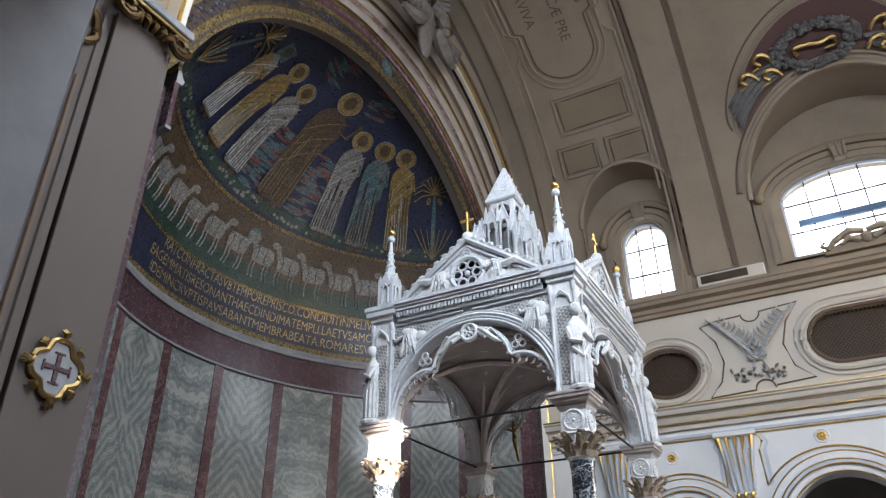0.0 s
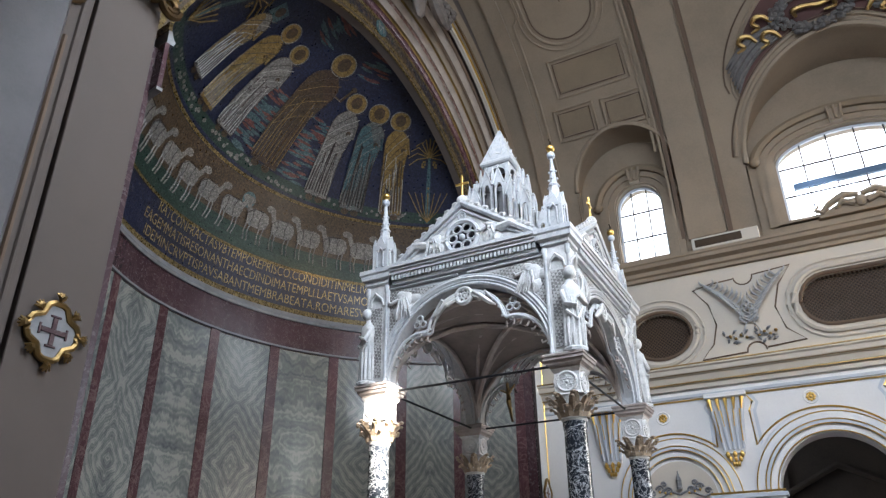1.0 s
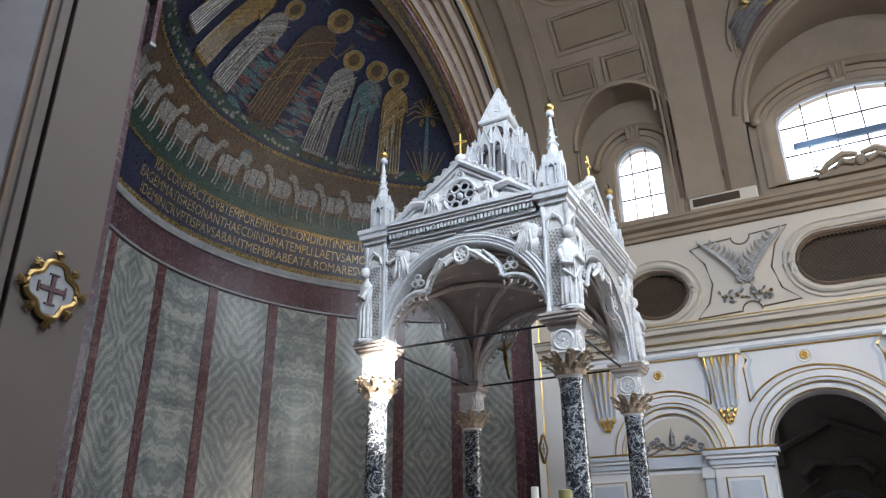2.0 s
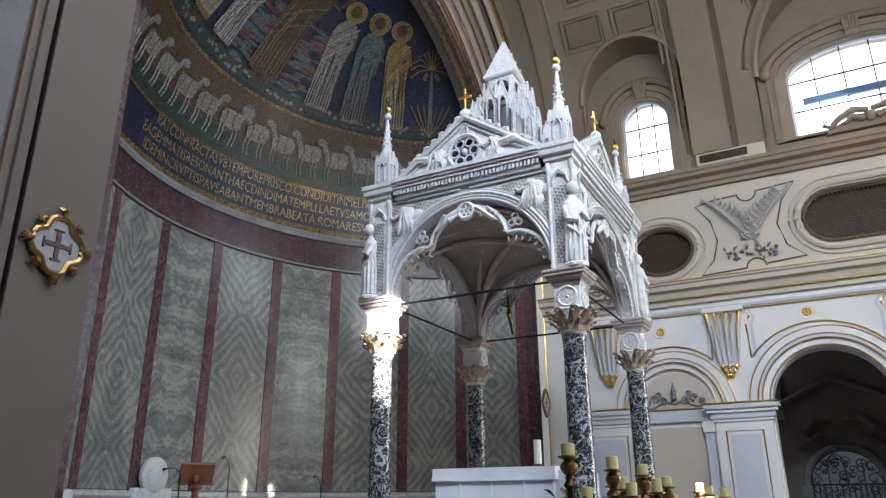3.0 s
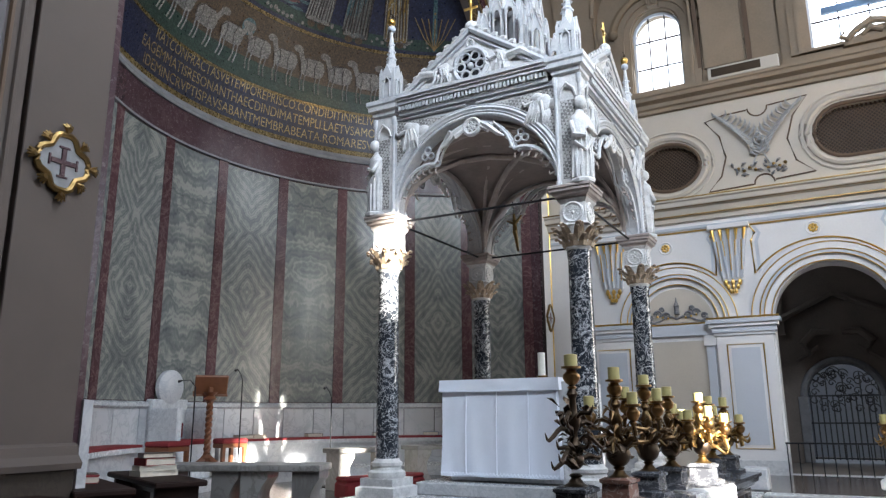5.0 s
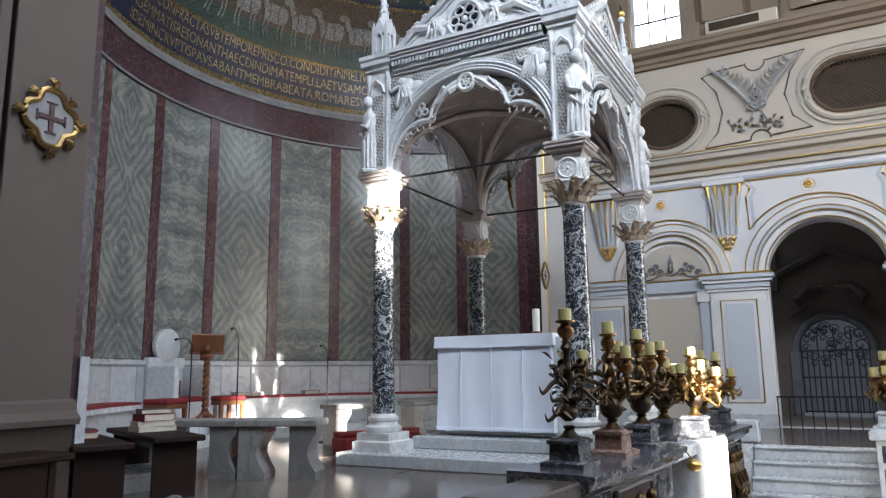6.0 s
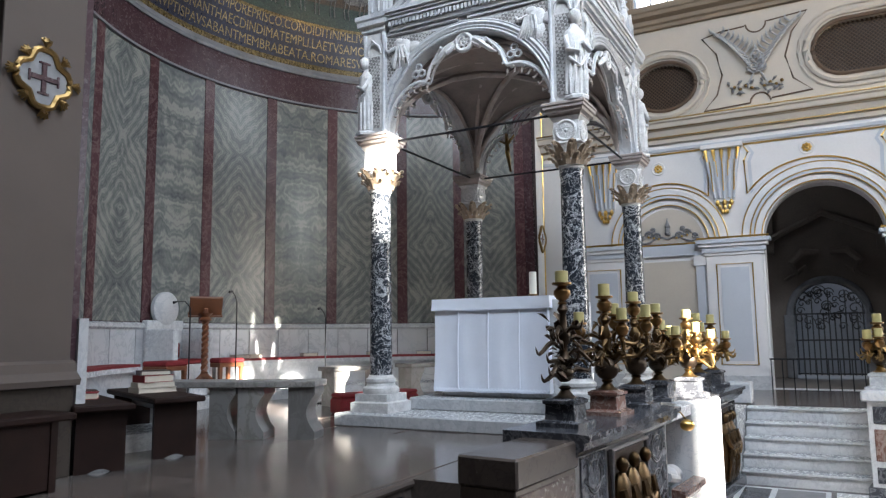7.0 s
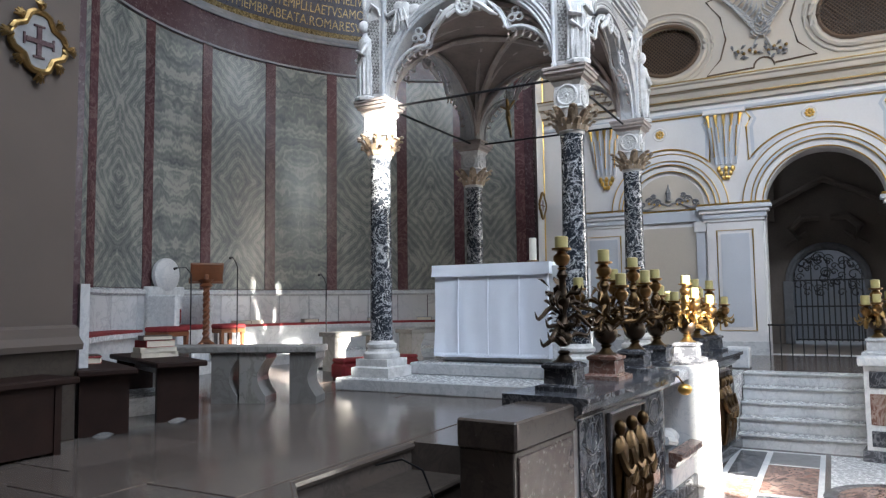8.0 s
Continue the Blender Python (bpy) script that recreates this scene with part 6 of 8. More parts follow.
# three lines of inscription
LETTER_GOLD = tesserae("letter_gold_mosaic", (0.3, 0.22, 0.1), (0.44, 0.33, 0.16), 0.36, metal=0.2)
LINES = [("RATCONFRACTASVBTEMPOREPRISCO.CONDIDITINMELIV", 108.6, 48.2, 7.28), ("EAGEMMATISRESONANTHAECDINDIMATEMPLI.LAETVSAMOR", 112.0, 46.2, 7.04), ("IDEMINCRVPTISPAVSABANTMEMBRABEATA.ROMARESVLT", 110.6, 45.6, 6.8)]
for body, a0, a1, z in LINES:
    me = flat_text(body, 0.245)
    xs = [v.co.x for v in me.vertices]
    lo, hi = min(xs), max(xs)
    for v in me.vertices:
        a = a0 + (a1 - a0) * (v.co.x - lo) / (hi - lo)
        zz = z - 0.01 + v.co.y
        e = math.degrees(math.asin((zz - ZS) / CR))
        v.co = sph(a, e, 0.014)
    me.materials.append(LETTER_GOLD)
    ob = new("inscription", me)
    ob.parent = conch
    ob["label"] = "gold mosaic letters on dark blue"

# decorated band of the apse arch
band = thing("arch_band", pose(AX, 5.38, 6.1), "mosaic garland band round the apse arch with a round monogram", "arch band", kind="structure")
def ring_part(name, r0, r1, y, mat, label=""):
    n = 70
    bm = slab(B(), arc(0, 0, r1, 0, 180, n) + arc(0, 0, r0, 180, 0, n), 0.03, pose(0, y, 0))
    return part(name, bm, mat, band, label)
ring_part("inner_border", 4.27, 4.31, -0.02, GOLD_MOSAIC, "gold inner border")
ring_part("red_border", 4.31, 4.35, -0.022, LINE_MOSAIC)
ring_part("blue_field", 4.35, 4.44, -0.018, GOLD_MOSAIC)
ring_part("garland_field", 4.44, 4.66, -0.02, BROWN_MOSAIC, "olive gold garland field")
ring_part("gold_border", 4.66, 4.74, -0.02, GOLD_MOSAIC)
ring_part("outer_border", 4.74, 4.82, -0.03, PORPHYRY, "dark red outer border")
for mat, seed in ((BLUE_MOSAIC, 1), (WHITE_MOSAIC, 2), (GREEN_MOSAIC, 3)):
    rnd = random.Random(seed)
    bm = B()
    for i in range(620 if seed == 1 else 150):
        t = math.pi * rnd.random()
        r = 4.55 + 0.085 * (rnd.random() * 2 - 1)
        c = Vector((r * math.cos(t), -0.022 - 0.008 * rnd.random(), r * math.sin(t)))
        d = t + rnd.random() * 2
        w, l = 0.018, 0.05 if seed == 1 else 0.026
        q = [c + Vector((math.cos(d) * l, 0, math.sin(d) * l)), c + Vector((-math.sin(d) * w, 0, math.cos(d) * w)), c - Vector((math.cos(d) * l, 0, math.sin(d) * l)), c + Vector((math.sin(d) * w, -0.004, -math.cos(d) * w))]
        bm.faces.new([bm.verts.new(p) for p in q])
    tagged(part("garland", bm, mat, band, "mosaic leaves and fruit"), kind="stuff")
t = radians(91)
part("monogram_disc", lathe(B(), [(0.15, 0), (0.15, 0.02)], 24, pose(4.55 * math.cos(t), -0.02, 4.55 * math.sin(t), 90)), TEAL_MOSAIC, band, "round blue green monogram")
bm = B()
c = Vector((4.55 * math.cos(t), -0.045, 4.55 * math.sin(t)))
for p, q in (((-0.07, -0.08), (-0.07, 0.08)), ((-0.07, 0.03), (0.07, 0.03)), ((0.06, -0.08), (0.06, 0.08)), ((-0.04, -0.08), (0.05, 0.06))):
    tube(bm, [c + Vector((p[0], 0, p[1])), c + Vector((q[0], 0, q[1]))], 0.01, 4)
part("monogram_bars", bm, WHITE_MOSAIC, band)

# front arch mouldings
def front_ring(r0, r1, out, mat, name, label):
    bm = slab(B(), arc(AX, 7.1, r1, 0, 180, 70) + arc(AX, 7.1, r0, 180, 0, 70), out, pose(0, YP - out, 0))
    return setting(name, bm, mat, label)


front_ring(4.6, 4.68, 0.06, CREAM, "arch_moulding", "cream moulding of the apse arch")
front_ring(4.68, 4.72, 0.09, GILT, "arch_moulding", "gilded bead of the apse arch")
front_ring(4.72, 4.86, 0.07, BEIGE, "arch_moulding", "plaster moulding of the apse arch")
front_ring(4.86, 4.9, 0.1, OLD_GILT, "arch_moulding", "gilded outer bead of the apse arch")
front_ring(4.9, 5.2, 0.12, BEIGE, "arch_moulding", "broad plaster band of the apse arch")

# stepped mouldings between the mosaic band and the front of the arch
def soffit_strip(t0, t1, lift, mat, label, n=72):
    bm = B()
    rows = []
    for i in range(n + 1):
        a = radians(12 + 156 * i / n)
        o = Vector((-math.cos(a), 0, -math.sin(a)))
        p = Vector((AX + 4.84 * math.cos(a), 5.36, 6.1 + 4.84 * math.sin(a)))
        q = Vector((AX + 4.6 * math.cos(a), YP + 0.02, 7.1 + 4.6 * math.sin(a)))
        rows.append([bm.verts.new(p.lerp(q, t) + o * d) for t, d in ((t0, 0.0), (t0 + 0.01, lift), (t1 - 0.01, lift), (t1, 0.0))])
    for a, b in zip(rows, rows[1:]):
        for k in range(3):
            bm.faces.new((a[k], a[k + 1], b[k + 1], b[k]))
    return setting("arch_moulding", bm, mat, label, True)


SOFFIT_STUCCO = plain("soffit_stucco", (0.33, 0.27, 0.225), 0.7, large=4, spread=0.3)
for t0, t1, lift, mat, label in ((0.0, 0.1, 0.02, PORPHYRY, "dark red moulding of the arch soffit"), (0.1, 0.15, 0.05, OLD_GILT, "gilded bead of the arch soffit"), (0.15, 0.3, 0.02, SOFFIT_STUCCO, "pale stucco band of the arch soffit"), (0.3, 0.35, 0.06, RED_MARBLE, "red line of the arch soffit"), (0.35, 0.5, 0.025, SOFFIT_STUCCO, "pale stucco band of the arch soffit"), (0.5, 0.54, 0.05, OLD_GILT, "gilded bead of the arch soffit"), (0.54, 0.68, 0.03, BEIGE, "plaster band of the arch soffit"), (0.68, 0.73, 0.07, BEIGE_DARK, "brown line of the arch soffit"), (0.73, 0.9, 0.03, SOFFIT_STUCCO, "pale stucco band of the arch soffit"), (0.9, 0.96, 0.06, BEIGE_DARK, "brown line of the arch soffit")):
    soffit_strip(t0, t1, lift, mat, label)

# shell and scroll ornament on the crown of the arch
ORN_STUCCO = plain("brown_grey_stucco", (0.13, 0.105, 0.09), 0.6, large=9, fine=40, spread=0.5, bump=0.4)
orn = thing("crown_ornament", pose(7.86, YP - 0.14, 11.55), "grey stucco shell and scrolls with gilding on the arch crown", "ornament")
bm = B()
for i in range(13):
    t = radians(-10 + 200 * i / 12)
    soft_tube(bm, [(0.12 * math.cos(t), -0.05, 0.55 + 0.12 * math.sin(t)), (0.32 * math.cos(t), -0.12, 0.55 + 0.32 * math.sin(t)), (0.5 * math.cos(t), -0.22, 0.55 + 0.5 * math.sin(t))], [0.02, 0.05, 0.07], 6)
part("shell", bm, ORN_STUCCO, orn, "grey ribbed shell", True)
part("boss", ball(B(), (0, -0.16, 0.5), 0.16, None, 12, 8, (0.9, 0.7, 1.1)), OLD_GILT, orn, "plain gilded boss", True)
for s in (-1, 1):
    bm = soft_tube(B(), [(s * 0.1, -0.08, 0.3), (s * 0.34, -0.16, 0.2), (s * 0.42, -0.16, -0.1), (s * 0.22, -0.14, -0.25), (s * 0.5, -0.12, -0.5), (s * 0.85, -0.1, -0.55)], [0.1, 0.13, 0.12, 0.1, 0.13, 0.05], 8)
    part("scroll", bm, ORN_STUCCO, orn, "", True)
    bm = B()
    r2 = random.Random(3 + s)
    for i in range(26):
        ball(bm, (s * (0.45 + 0.45 * r2.random()), -0.12 - 0.1 * r2.random(), -0.55 + 0.4 * r2.random()), 0.05 + 0.03 * r2.random(), None, 6, 4)
    tagged(part("flower_cluster", bm, ORN_STUCCO, orn, "", True), kind="stuff")
    bm = soft_tube(B(), [(s * 0.3, -0.22, 0.1), (s * 0.5, -0.22, 0.25), (s * 0.62, -0.2, 0.05), (s * 0.5, -0.2, -0.1)], [0.03, 0.05, 0.045, 0.02], 6)
    part("gilt_leaf", bm, OLD_GILT, orn, "", True)
part("bracket", lathe(B(), [(0.05, -0.95), (0.16, -0.8), (0.2, -0.5), (0.3, -0.2), (0.26, 0.2), (0.1, 0.4)], 12, None, 0.5), ORN_STUCCO, orn, "", True)

# ---------------------------------------------------------------- pier beside the apse
def pier_details(mirror):
    f = (lambda x: x) if mirror > 0 else (lambda x: 2 * AX - x)
    lo, hi = sorted((f(2.62), f(3.215)))
    setting("pilaster", box(B(), lo, hi, YP - 0.07, YP, 1.55, 6.72, 0.006), PIER_SHADED, "tall plaster pilaster in a shade-darkened tone")
    setting("baseboard", box(B(), lo - 0.06, hi + 0.02, YP - 0.1, YP, PZ, 1.4, 0.01), SHADED_BROWN_STONE, "plain pilaster base in a shade-darkened brown")
    bm = sweep(B(), [(lo - 0.08, YP - 0.07, 1.4), (hi + 0.02, YP - 0.07, 1.4)], [(0, 0), (0.09, 0), (0.1, 0.04), (0.05, 0.09), (0.04, 0.15), (0, 0.17)], lambda i: (0, -1, 0))
    setting("trim", bm, PIER_SHADED, "moulded cap of the pilaster base")
    cap = thing("pilaster_capital", pose((lo + hi) / 2, YP - 0.07, 6.72), "white and gilded scrolled pilaster capital", "capital", "pilaster capitals")
    part("abacus", box(B(), -0.4, 0.42, -0.12, 0, 0.22, 0.32, 0.012), GREY_STUCCO, cap)
    part("fillet", box(B(), -0.36, 0.38, -0.11, 0, 0.16, 0.2, 0.006), OLD_GILT, cap)
    for s in (-1, 1):
        path = [(s * 0.3 + 0.12 * math.cos(t) * (1 - t / 14), -0.1, 0.06 - 0.12 * math.sin(t) * (1 - t / 14)) for t in (i * 0.5 for i in range(18))]
        part("volute", tube(B(), path, 0.035, 7), BRONZE, cap, "gilded volute", True)
    bm = B()
    for k in range(5):
        u = (k - 2) / 2
        soft_tube(bm, [(0.2 * u, -0.05, 0.14), (0.18 * u, -0.1, 0.06), (0.12 * u, -0.05, 0.0)], [0.02, 0.05, 0.02], 6)
    part("leaf", bm, BRONZE, cap, "", True)
    # strips beside the pilaster
    l2, h2 = sorted((f(2.36), f(2.6)))
    setting("pilaster_strip", box(B(), l2, h2, YP - 0.045, YP, PZ, 6.4, 0.008), PIER_SHADED, "narrow plaster strip")
    x = f(2.44)
    setting("trim", tube(B(), [(x, YP - 0.05, PZ + 0.6), (x, YP - 0.05, 5.85)], 0.02, 6), BEIGE_DARK, "darkened gilded moulding beside the pilaster", True)
    x = f(2.52)
    setting("trim", tube(B(), [(x, YP - 0.05, PZ), (x, YP - 0.05, 6.6)], 0.02, 6), PIER_SHADED, "plaster moulding beside the pilaster", True)
    bm = soft_tube(B(), [(f(2.3), YP - 0.06, 6.6), (f(2.44), YP - 0.06, 6.5), (f(2.48), YP - 0.06, 6.3), (f(2.38), YP - 0.06, 6.2), (f(2.34), YP - 0.06, 6.28)], [0.03, 0.04, 0.045, 0.04, 0.02], 7)
    setting("gilt_scroll", bm, BRONZE, "gilded scroll beside the pilaster", True)
    med = thing("consecration_cross", pose((lo + hi) / 2 - 0.02, YP - 0.075, 3.49), "marble cross plaque in a gilded scrolled frame", "plaque", "consecration crosses")
    shape = []
    for i in range(32):
        t = 2 * math.pi * i / 32
        r = 0.165 * (1 + 0.13 * math.cos(4 * t) - 0.05 * math.cos(8 * t))
        shape.append((r * math.cos(t), 1.08 * r * math.sin(t)))
    part("plaque", slab(B(), shape, 0.02, pose(0, -0.02, 0)), GREY_STUCCO, med, "grey marble plaque")
    part("frame", tube(B(), [(x * 1.06, -0.02, z * 1.06) for x, z in shape], 0.024, 6, None, True), OLD_GILT, med, "gilded frame", True)
    for i in range(8):
        t = 2 * math.pi * i / 8 + 0.0
        r = 0.215 if i % 2 == 0 else 0.18
        c = (r * math.cos(t), r * 1.1 * math.sin(t))
        bm = B()
        for k in range(4):
            q = t + (k - 1.5) * 0.5
            tube(bm, [(c[0] * 0.92, -0.03, c[1] * 0.92), (c[0] + 0.02 * math.cos(q), -0.045, c[1] + 0.02 * math.sin(q)), (c[0] + 0.055 * math.cos(q), -0.03, c[1] + 0.055 * math.sin(q))], [0.012, 0.018, 0.006], 5)
        part("leaf_scroll", bm, OLD_GILT, med, "gilded leaf", True)
    cross = part("cross", box(B(), -0.018, 0.018, -0.03, -0.015, -0.1, 0.1, 0.003), PURPLE, med, "dark red inlaid cross")
    part("arm", box(B(), -0.095, 0.095, -0.031, -0.016, -0.018, 0.018, 0.003), PURPLE, cross)
    for x0, x1, z0, z1 in ((-0.04, 0.04, 0.1, 0.115), (-0.04, 0.04, -0.115, -0.1), (0.095, 0.11, -0.04, 0.04), (-0.11, -0.095, -0.04, 0.04)):
        part("serif", box(B(), x0, x1, -0.03, -0.016, z0, z1, 0.002), PURPLE, cross)


pier_details(1)
DARK_SHAFT = plain("dark_stone_shaft", (0.075, 0.066, 0.072), 0.5, large=3, fine=45, spread=0.3)
setting("dark_column", box(B(), 1.2, 2.27, 4.4, YP, PZ, 9.0, 0.03), DARK_SHAFT, "dark grey stone pier in the aisle")
part_strip = box(B(), 2.275, 2.345, YP - 0.09, YP, PZ, 6.7, 0.02)
setting("pilaster_strip", part_strip, PIER_SHADED, "narrow plaster strip")

# small cross plaque on the far pier
far = thing("consecration_cross", pose(12.7, YP - 0.02, 3.49), "marble cross plaque in a gilded frame on the far pier", "plaque", "consecration crosses")
part("plaque", slab(B(), [(0.14 * math.cos(t) * (1 + 0.13 * math.cos(4 * t)), 0.2 * math.sin(t) * (1 + 0.13 * math.cos(4 * t))) for t in (2 * math.pi * i / 24 for i in range(24))], 0.02, pose(0, -0.02, 0)), CARRARA, far)
part("frame", tube(B(), [(0.15 * math.cos(t) * (1 + 0.13 * math.cos(4 * t)), -0.02, 0.215 * math.sin(t) * (1 + 0.13 * math.cos(4 * t))) for t in (2 * math.pi * i / 24 for i in range(24))], 0.026, 6, None, True), OLD_GILT, far, "gilded frame", True)
part("cross", box(box(B(), -0.015, 0.015, -0.03, -0.016, -0.1, 0.1), -0.08, 0.08, -0.031, -0.017, -0.015, 0.015), RED_MARBLE, far)
setting("pilaster", box(B(), 12.53, 12.9, YP - 0.012, YP, PZ, 6.7, 0.004), WHITE, "white plaster pier beside the apse")
setting("trim", tube(B(), [(12.86, YP - 0.02, PZ), (12.86, YP - 0.02, 6.7)], 0.014, 6), GILT, "gilded line on the far pier", True)

# ---------------------------------------------------------------- marble front below the altar
# darker copy of the white marble for the shaded part of the front
SHADED_MARBLE = veined("shaded_grey_marble", (0.21, 0.2, 0.2), (0.14, 0.13, 0.13), 2.4, 0.04, 0.3, 0.2)
FA = math.degrees(math.atan2(1.04 - 1.43, 8.95 - 4.35))
FACADE = pose(4.35, 1.43, 0, 0, 0, FA)
FL = 4.62
front_wall = thing("confessio_front", FACADE, "inlaid marble altar front with a dark moulded top slab", "altar front")
part("core", box(B(), 0, 1.92, 0.03, 0.42, 0, 0.98), SHADED_MARBLE, front_wall)
part("core", box(B(), 2.75, FL, 0.03, 0.42, 0, 0.98), CARRARA, front_wall)
part("plinth", box(B(), -0.02, FL + 0.02, -0.05, 0.05, 0, 0.12, 0.01), DARK_MARBLE, front_wall, "dark marble plinth")
for x0, x1 in ((-0.04, 1.98), (2.72, FL + 0.05)):
    bm = sweep(B(), [(x0, 0.03, 0.96), (x1, 0.03, 0.96)], [(0, 0), (0.03, 0), (0.05, 0.03), (0.08, 0.045), (0.09, 0.09), (0.12, 0.1), (0.12, 0.135), (0, 0.14)], lambda i: (0, -1, 0))
    box(bm, x0, x1, 0.03, 0.5, 0.97, 1.1)
    part("top_slab", bm, DARK_MARBLE, front_wall, "dark polished moulded top slab")


def inlay(x0, x1, z0, z1, mat, name="inlay_panel", y=0.03, t=0.012):
    return part(name, box(B(), x0, x1, y - t, y, z0, z1, 0.004), mat, front_wall)


def scrollwork(x0, x1, z0, z1):
    """White inlaid scrolls on dark marble."""
    p = inlay(x0, x1, z0, z1, DARK_MARBLE)
    bm = B()
    cx, w, h = (x0 + x1) / 2, (x1 - x0) / 2, (z1 - z0) / 2
    cz = (z0 + z1) / 2
    for k in range(3):
        z = z0 + h * (0.35 + 0.65 * k)
        tube(bm, [(cx + 0.55 * w * math.cos(t), 0.014, z + 0.26 * h * math.sin(t)) for t in (2 * math.pi * i / 20 for i in range(20))], 0.0045, 4, None, True)
        for s in (-1, 1):
            tube(bm, [(cx + s * 0.1 * w, 0.014, z - 0.2 * h), (cx + s * 0.75 * w, 0.014, z - 0.05 * h), (cx + s * 0.5 * w, 0.014, z + 0.3 * h), (cx + s * 0.15 * w, 0.014, z + 0.15 * h)], 0.004, 4)
    tagged(part("inlay_lines", bm, SHADED_MARBLE, p, "pale inlaid scrolls"), kind="stuff")


scrollwork(0.08, 0.5, 0.14, 0.94)
scrollwork(1.36, 1.86, 0.14, 0.94)
scrollwork(3.35, 3.7, 0.14, 0.94)
scrollwork(4.3, 4.58, 0.14, 0.94)
for x0, x1 in ((0.56, 1.3), (3.76, 4.25)):
    niche = inlay(x0, x1, 0.16, 0.92, DARK_WOOD, "niche_panel", 0.03, 0.006)
    fr = tube(B(), [(x0, 0.0, 0.16), (x1, 0.0, 0.16), (x1, 0.0, 0.92), (x0, 0.0, 0.92)], 0.022, 6, None, True)
    part("niche_frame", fr, SHADED_MARBLE, niche)
    n = 3
    for k in range(n):
        x = x0 + (x1 - x0) * (k + 0.7) / (n + 0.4)
        bm = B()
        rf = random.Random(40 + k + int(10 * x0))
        lean = 0.03 * (k - 1)
        rows = [(0.085, 0.17), (0.1, 0.2), (0.085, 0.34), (0.09, 0.46), (0.105, 0.58), (0.1, 0.68), (0.05, 0.745), (0.03, 0.765)]
        lathe(bm, rows, 12, pose(x, -0.01, 0), 0.55)
        ball(bm, (x + lean, -0.03, 0.815), 0.048, None, 10, 7, (0.9, 0.9, 1.15))
        for q in range(9):
            w = -0.09 + 0.18 * q / 8
            soft_tube(bm, [(x + w, -0.045, 0.18), (x + w * 0.8 + 0.02 * rf.random(), -0.068, 0.36), (x + w * 0.9 - lean, -0.062, 0.5 + 0.12 * rf.random())], [0.012, 0.017, 0.005], 5, None, 3)
        soft_tube(bm, [(x - 0.09, -0.05, 0.66), (x - 0.06, -0.09, 0.52), (x + 0.05, -0.095, 0.55)], [0.028, 0.03, 0.016], 6, None, 3)
        soft_tube(bm, [(x + 0.09, -0.05, 0.66), (x + 0.11, -0.08, 0.5), (x + 0.04, -0.09, 0.42)], [0.028, 0.028, 0.016], 6, None, 3)
        part("gilt_form", bm, BRONZE, niche, "gilded draped form kept plain", True)

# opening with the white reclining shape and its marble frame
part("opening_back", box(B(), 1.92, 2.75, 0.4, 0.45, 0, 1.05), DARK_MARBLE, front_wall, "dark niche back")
part("opening_floor", box(B(), 1.92, 2.75, -0.02, 0.4, 0, 0.34, 0.01), MARBLE, front_wall, "white marble sill")
part("opening_top", box(B(), 1.92, 2.75, 0.0, 0.42, 0.96, 1.06, 0.01), CARRARA, front_wall)
bm = sweep(B(), [(1.9, 0.0, 0.3), (2.6, 0.0, 0.3)], [(0, 0), (0.05, 0), (0.07, 0.05), (0.11, 0.07), (0.11, 0.12), (0, 0.13)], lambda i: (0, -1, 0))
part("ledge", bm, RED_MARBLE, front_wall, "red marble ledge")
part("pier", box(B(), 2.62, 3.28, -0.12, 0.42, 0, 1.08, 0.02), MARBLE, front_wall, "white marble pier in sunlight")
bm = B()
for k, (x, r, z) in enumerate(((2.0, 0.09, 0.47), (2.12, 0.1, 0.46), (2.27, 0.11, 0.46), (2.42, 0.1, 0.46), (2.55, 0.07, 0.44))):
    ball(bm, (x, 0.15, z), r, None, 12, 8, (1.3, 0.9, 0.8))
tube(bm, [(2.02, 0.06, 0.5), (2.2, 0.03, 0.46), (2.35, 0.06, 0.44)], [0.04, 0.035, 0.02], 7)
st = part("statue", bm, MARBLE, None, "", True)
st.matrix_basis = FACADE
tagged(st, "white marble reclining draped form in the altar front", "statue")
lamp_ob = part("hanging_lamp", ball(B(), (0, 0, 0), 0.06, None, 12, 8, (1, 1, 0.8)), GILT, None, "", True)
lamp_ob.matrix_basis = FACADE @ pose(1.95, -0.14, 0.95)
tagged(lamp_ob, "small gilded lamp hanging at the altar front", "lamp")
part("lamp_arm", tube(B(), [(0, 0, 0.03), (0, 0.05, 0.1), (0, 0.14, 0.12)], 0.008, 5), OLD_GILT, lamp_ob)

# lower block at the end of the front
DULL_RED = veined("dull_red_marble", (0.07, 0.048, 0.043), (0.105, 0.08, 0.073), 2.2, 0.04, 0.25, 0.25)
BLOCK_STONE = veined("block_stone", (0.095, 0.076, 0.066), (0.07, 0.056, 0.049), 1.6, 0.03, 0.24, 0.2)
block = thing("end_block", pose(4.35, 1.43, 0, 0, 0, FA), "low brown stone block with a red inlaid face", "marble block")
part("body", box(B(), -0.795, -0.005, 0.02, 0.36, 0, 0.9, 0.008), BLOCK_STONE, block)
part("face", box(B(), -0.76, -0.04, 0.008, 0.024, 0.12, 0.87, 0.006), DULL_RED, block, "red marble face")
part("top", box(B(), -0.805, 0.0, 0.0, 0.37, 0.9, 1.06, 0.012), BLOCK_STONE, block, "brown stone top")
part("plinth", box(B(), -0.83, -0.005, -0.02, 0.04, 0, 0.12, 0.008), DARK_MARBLE, block)


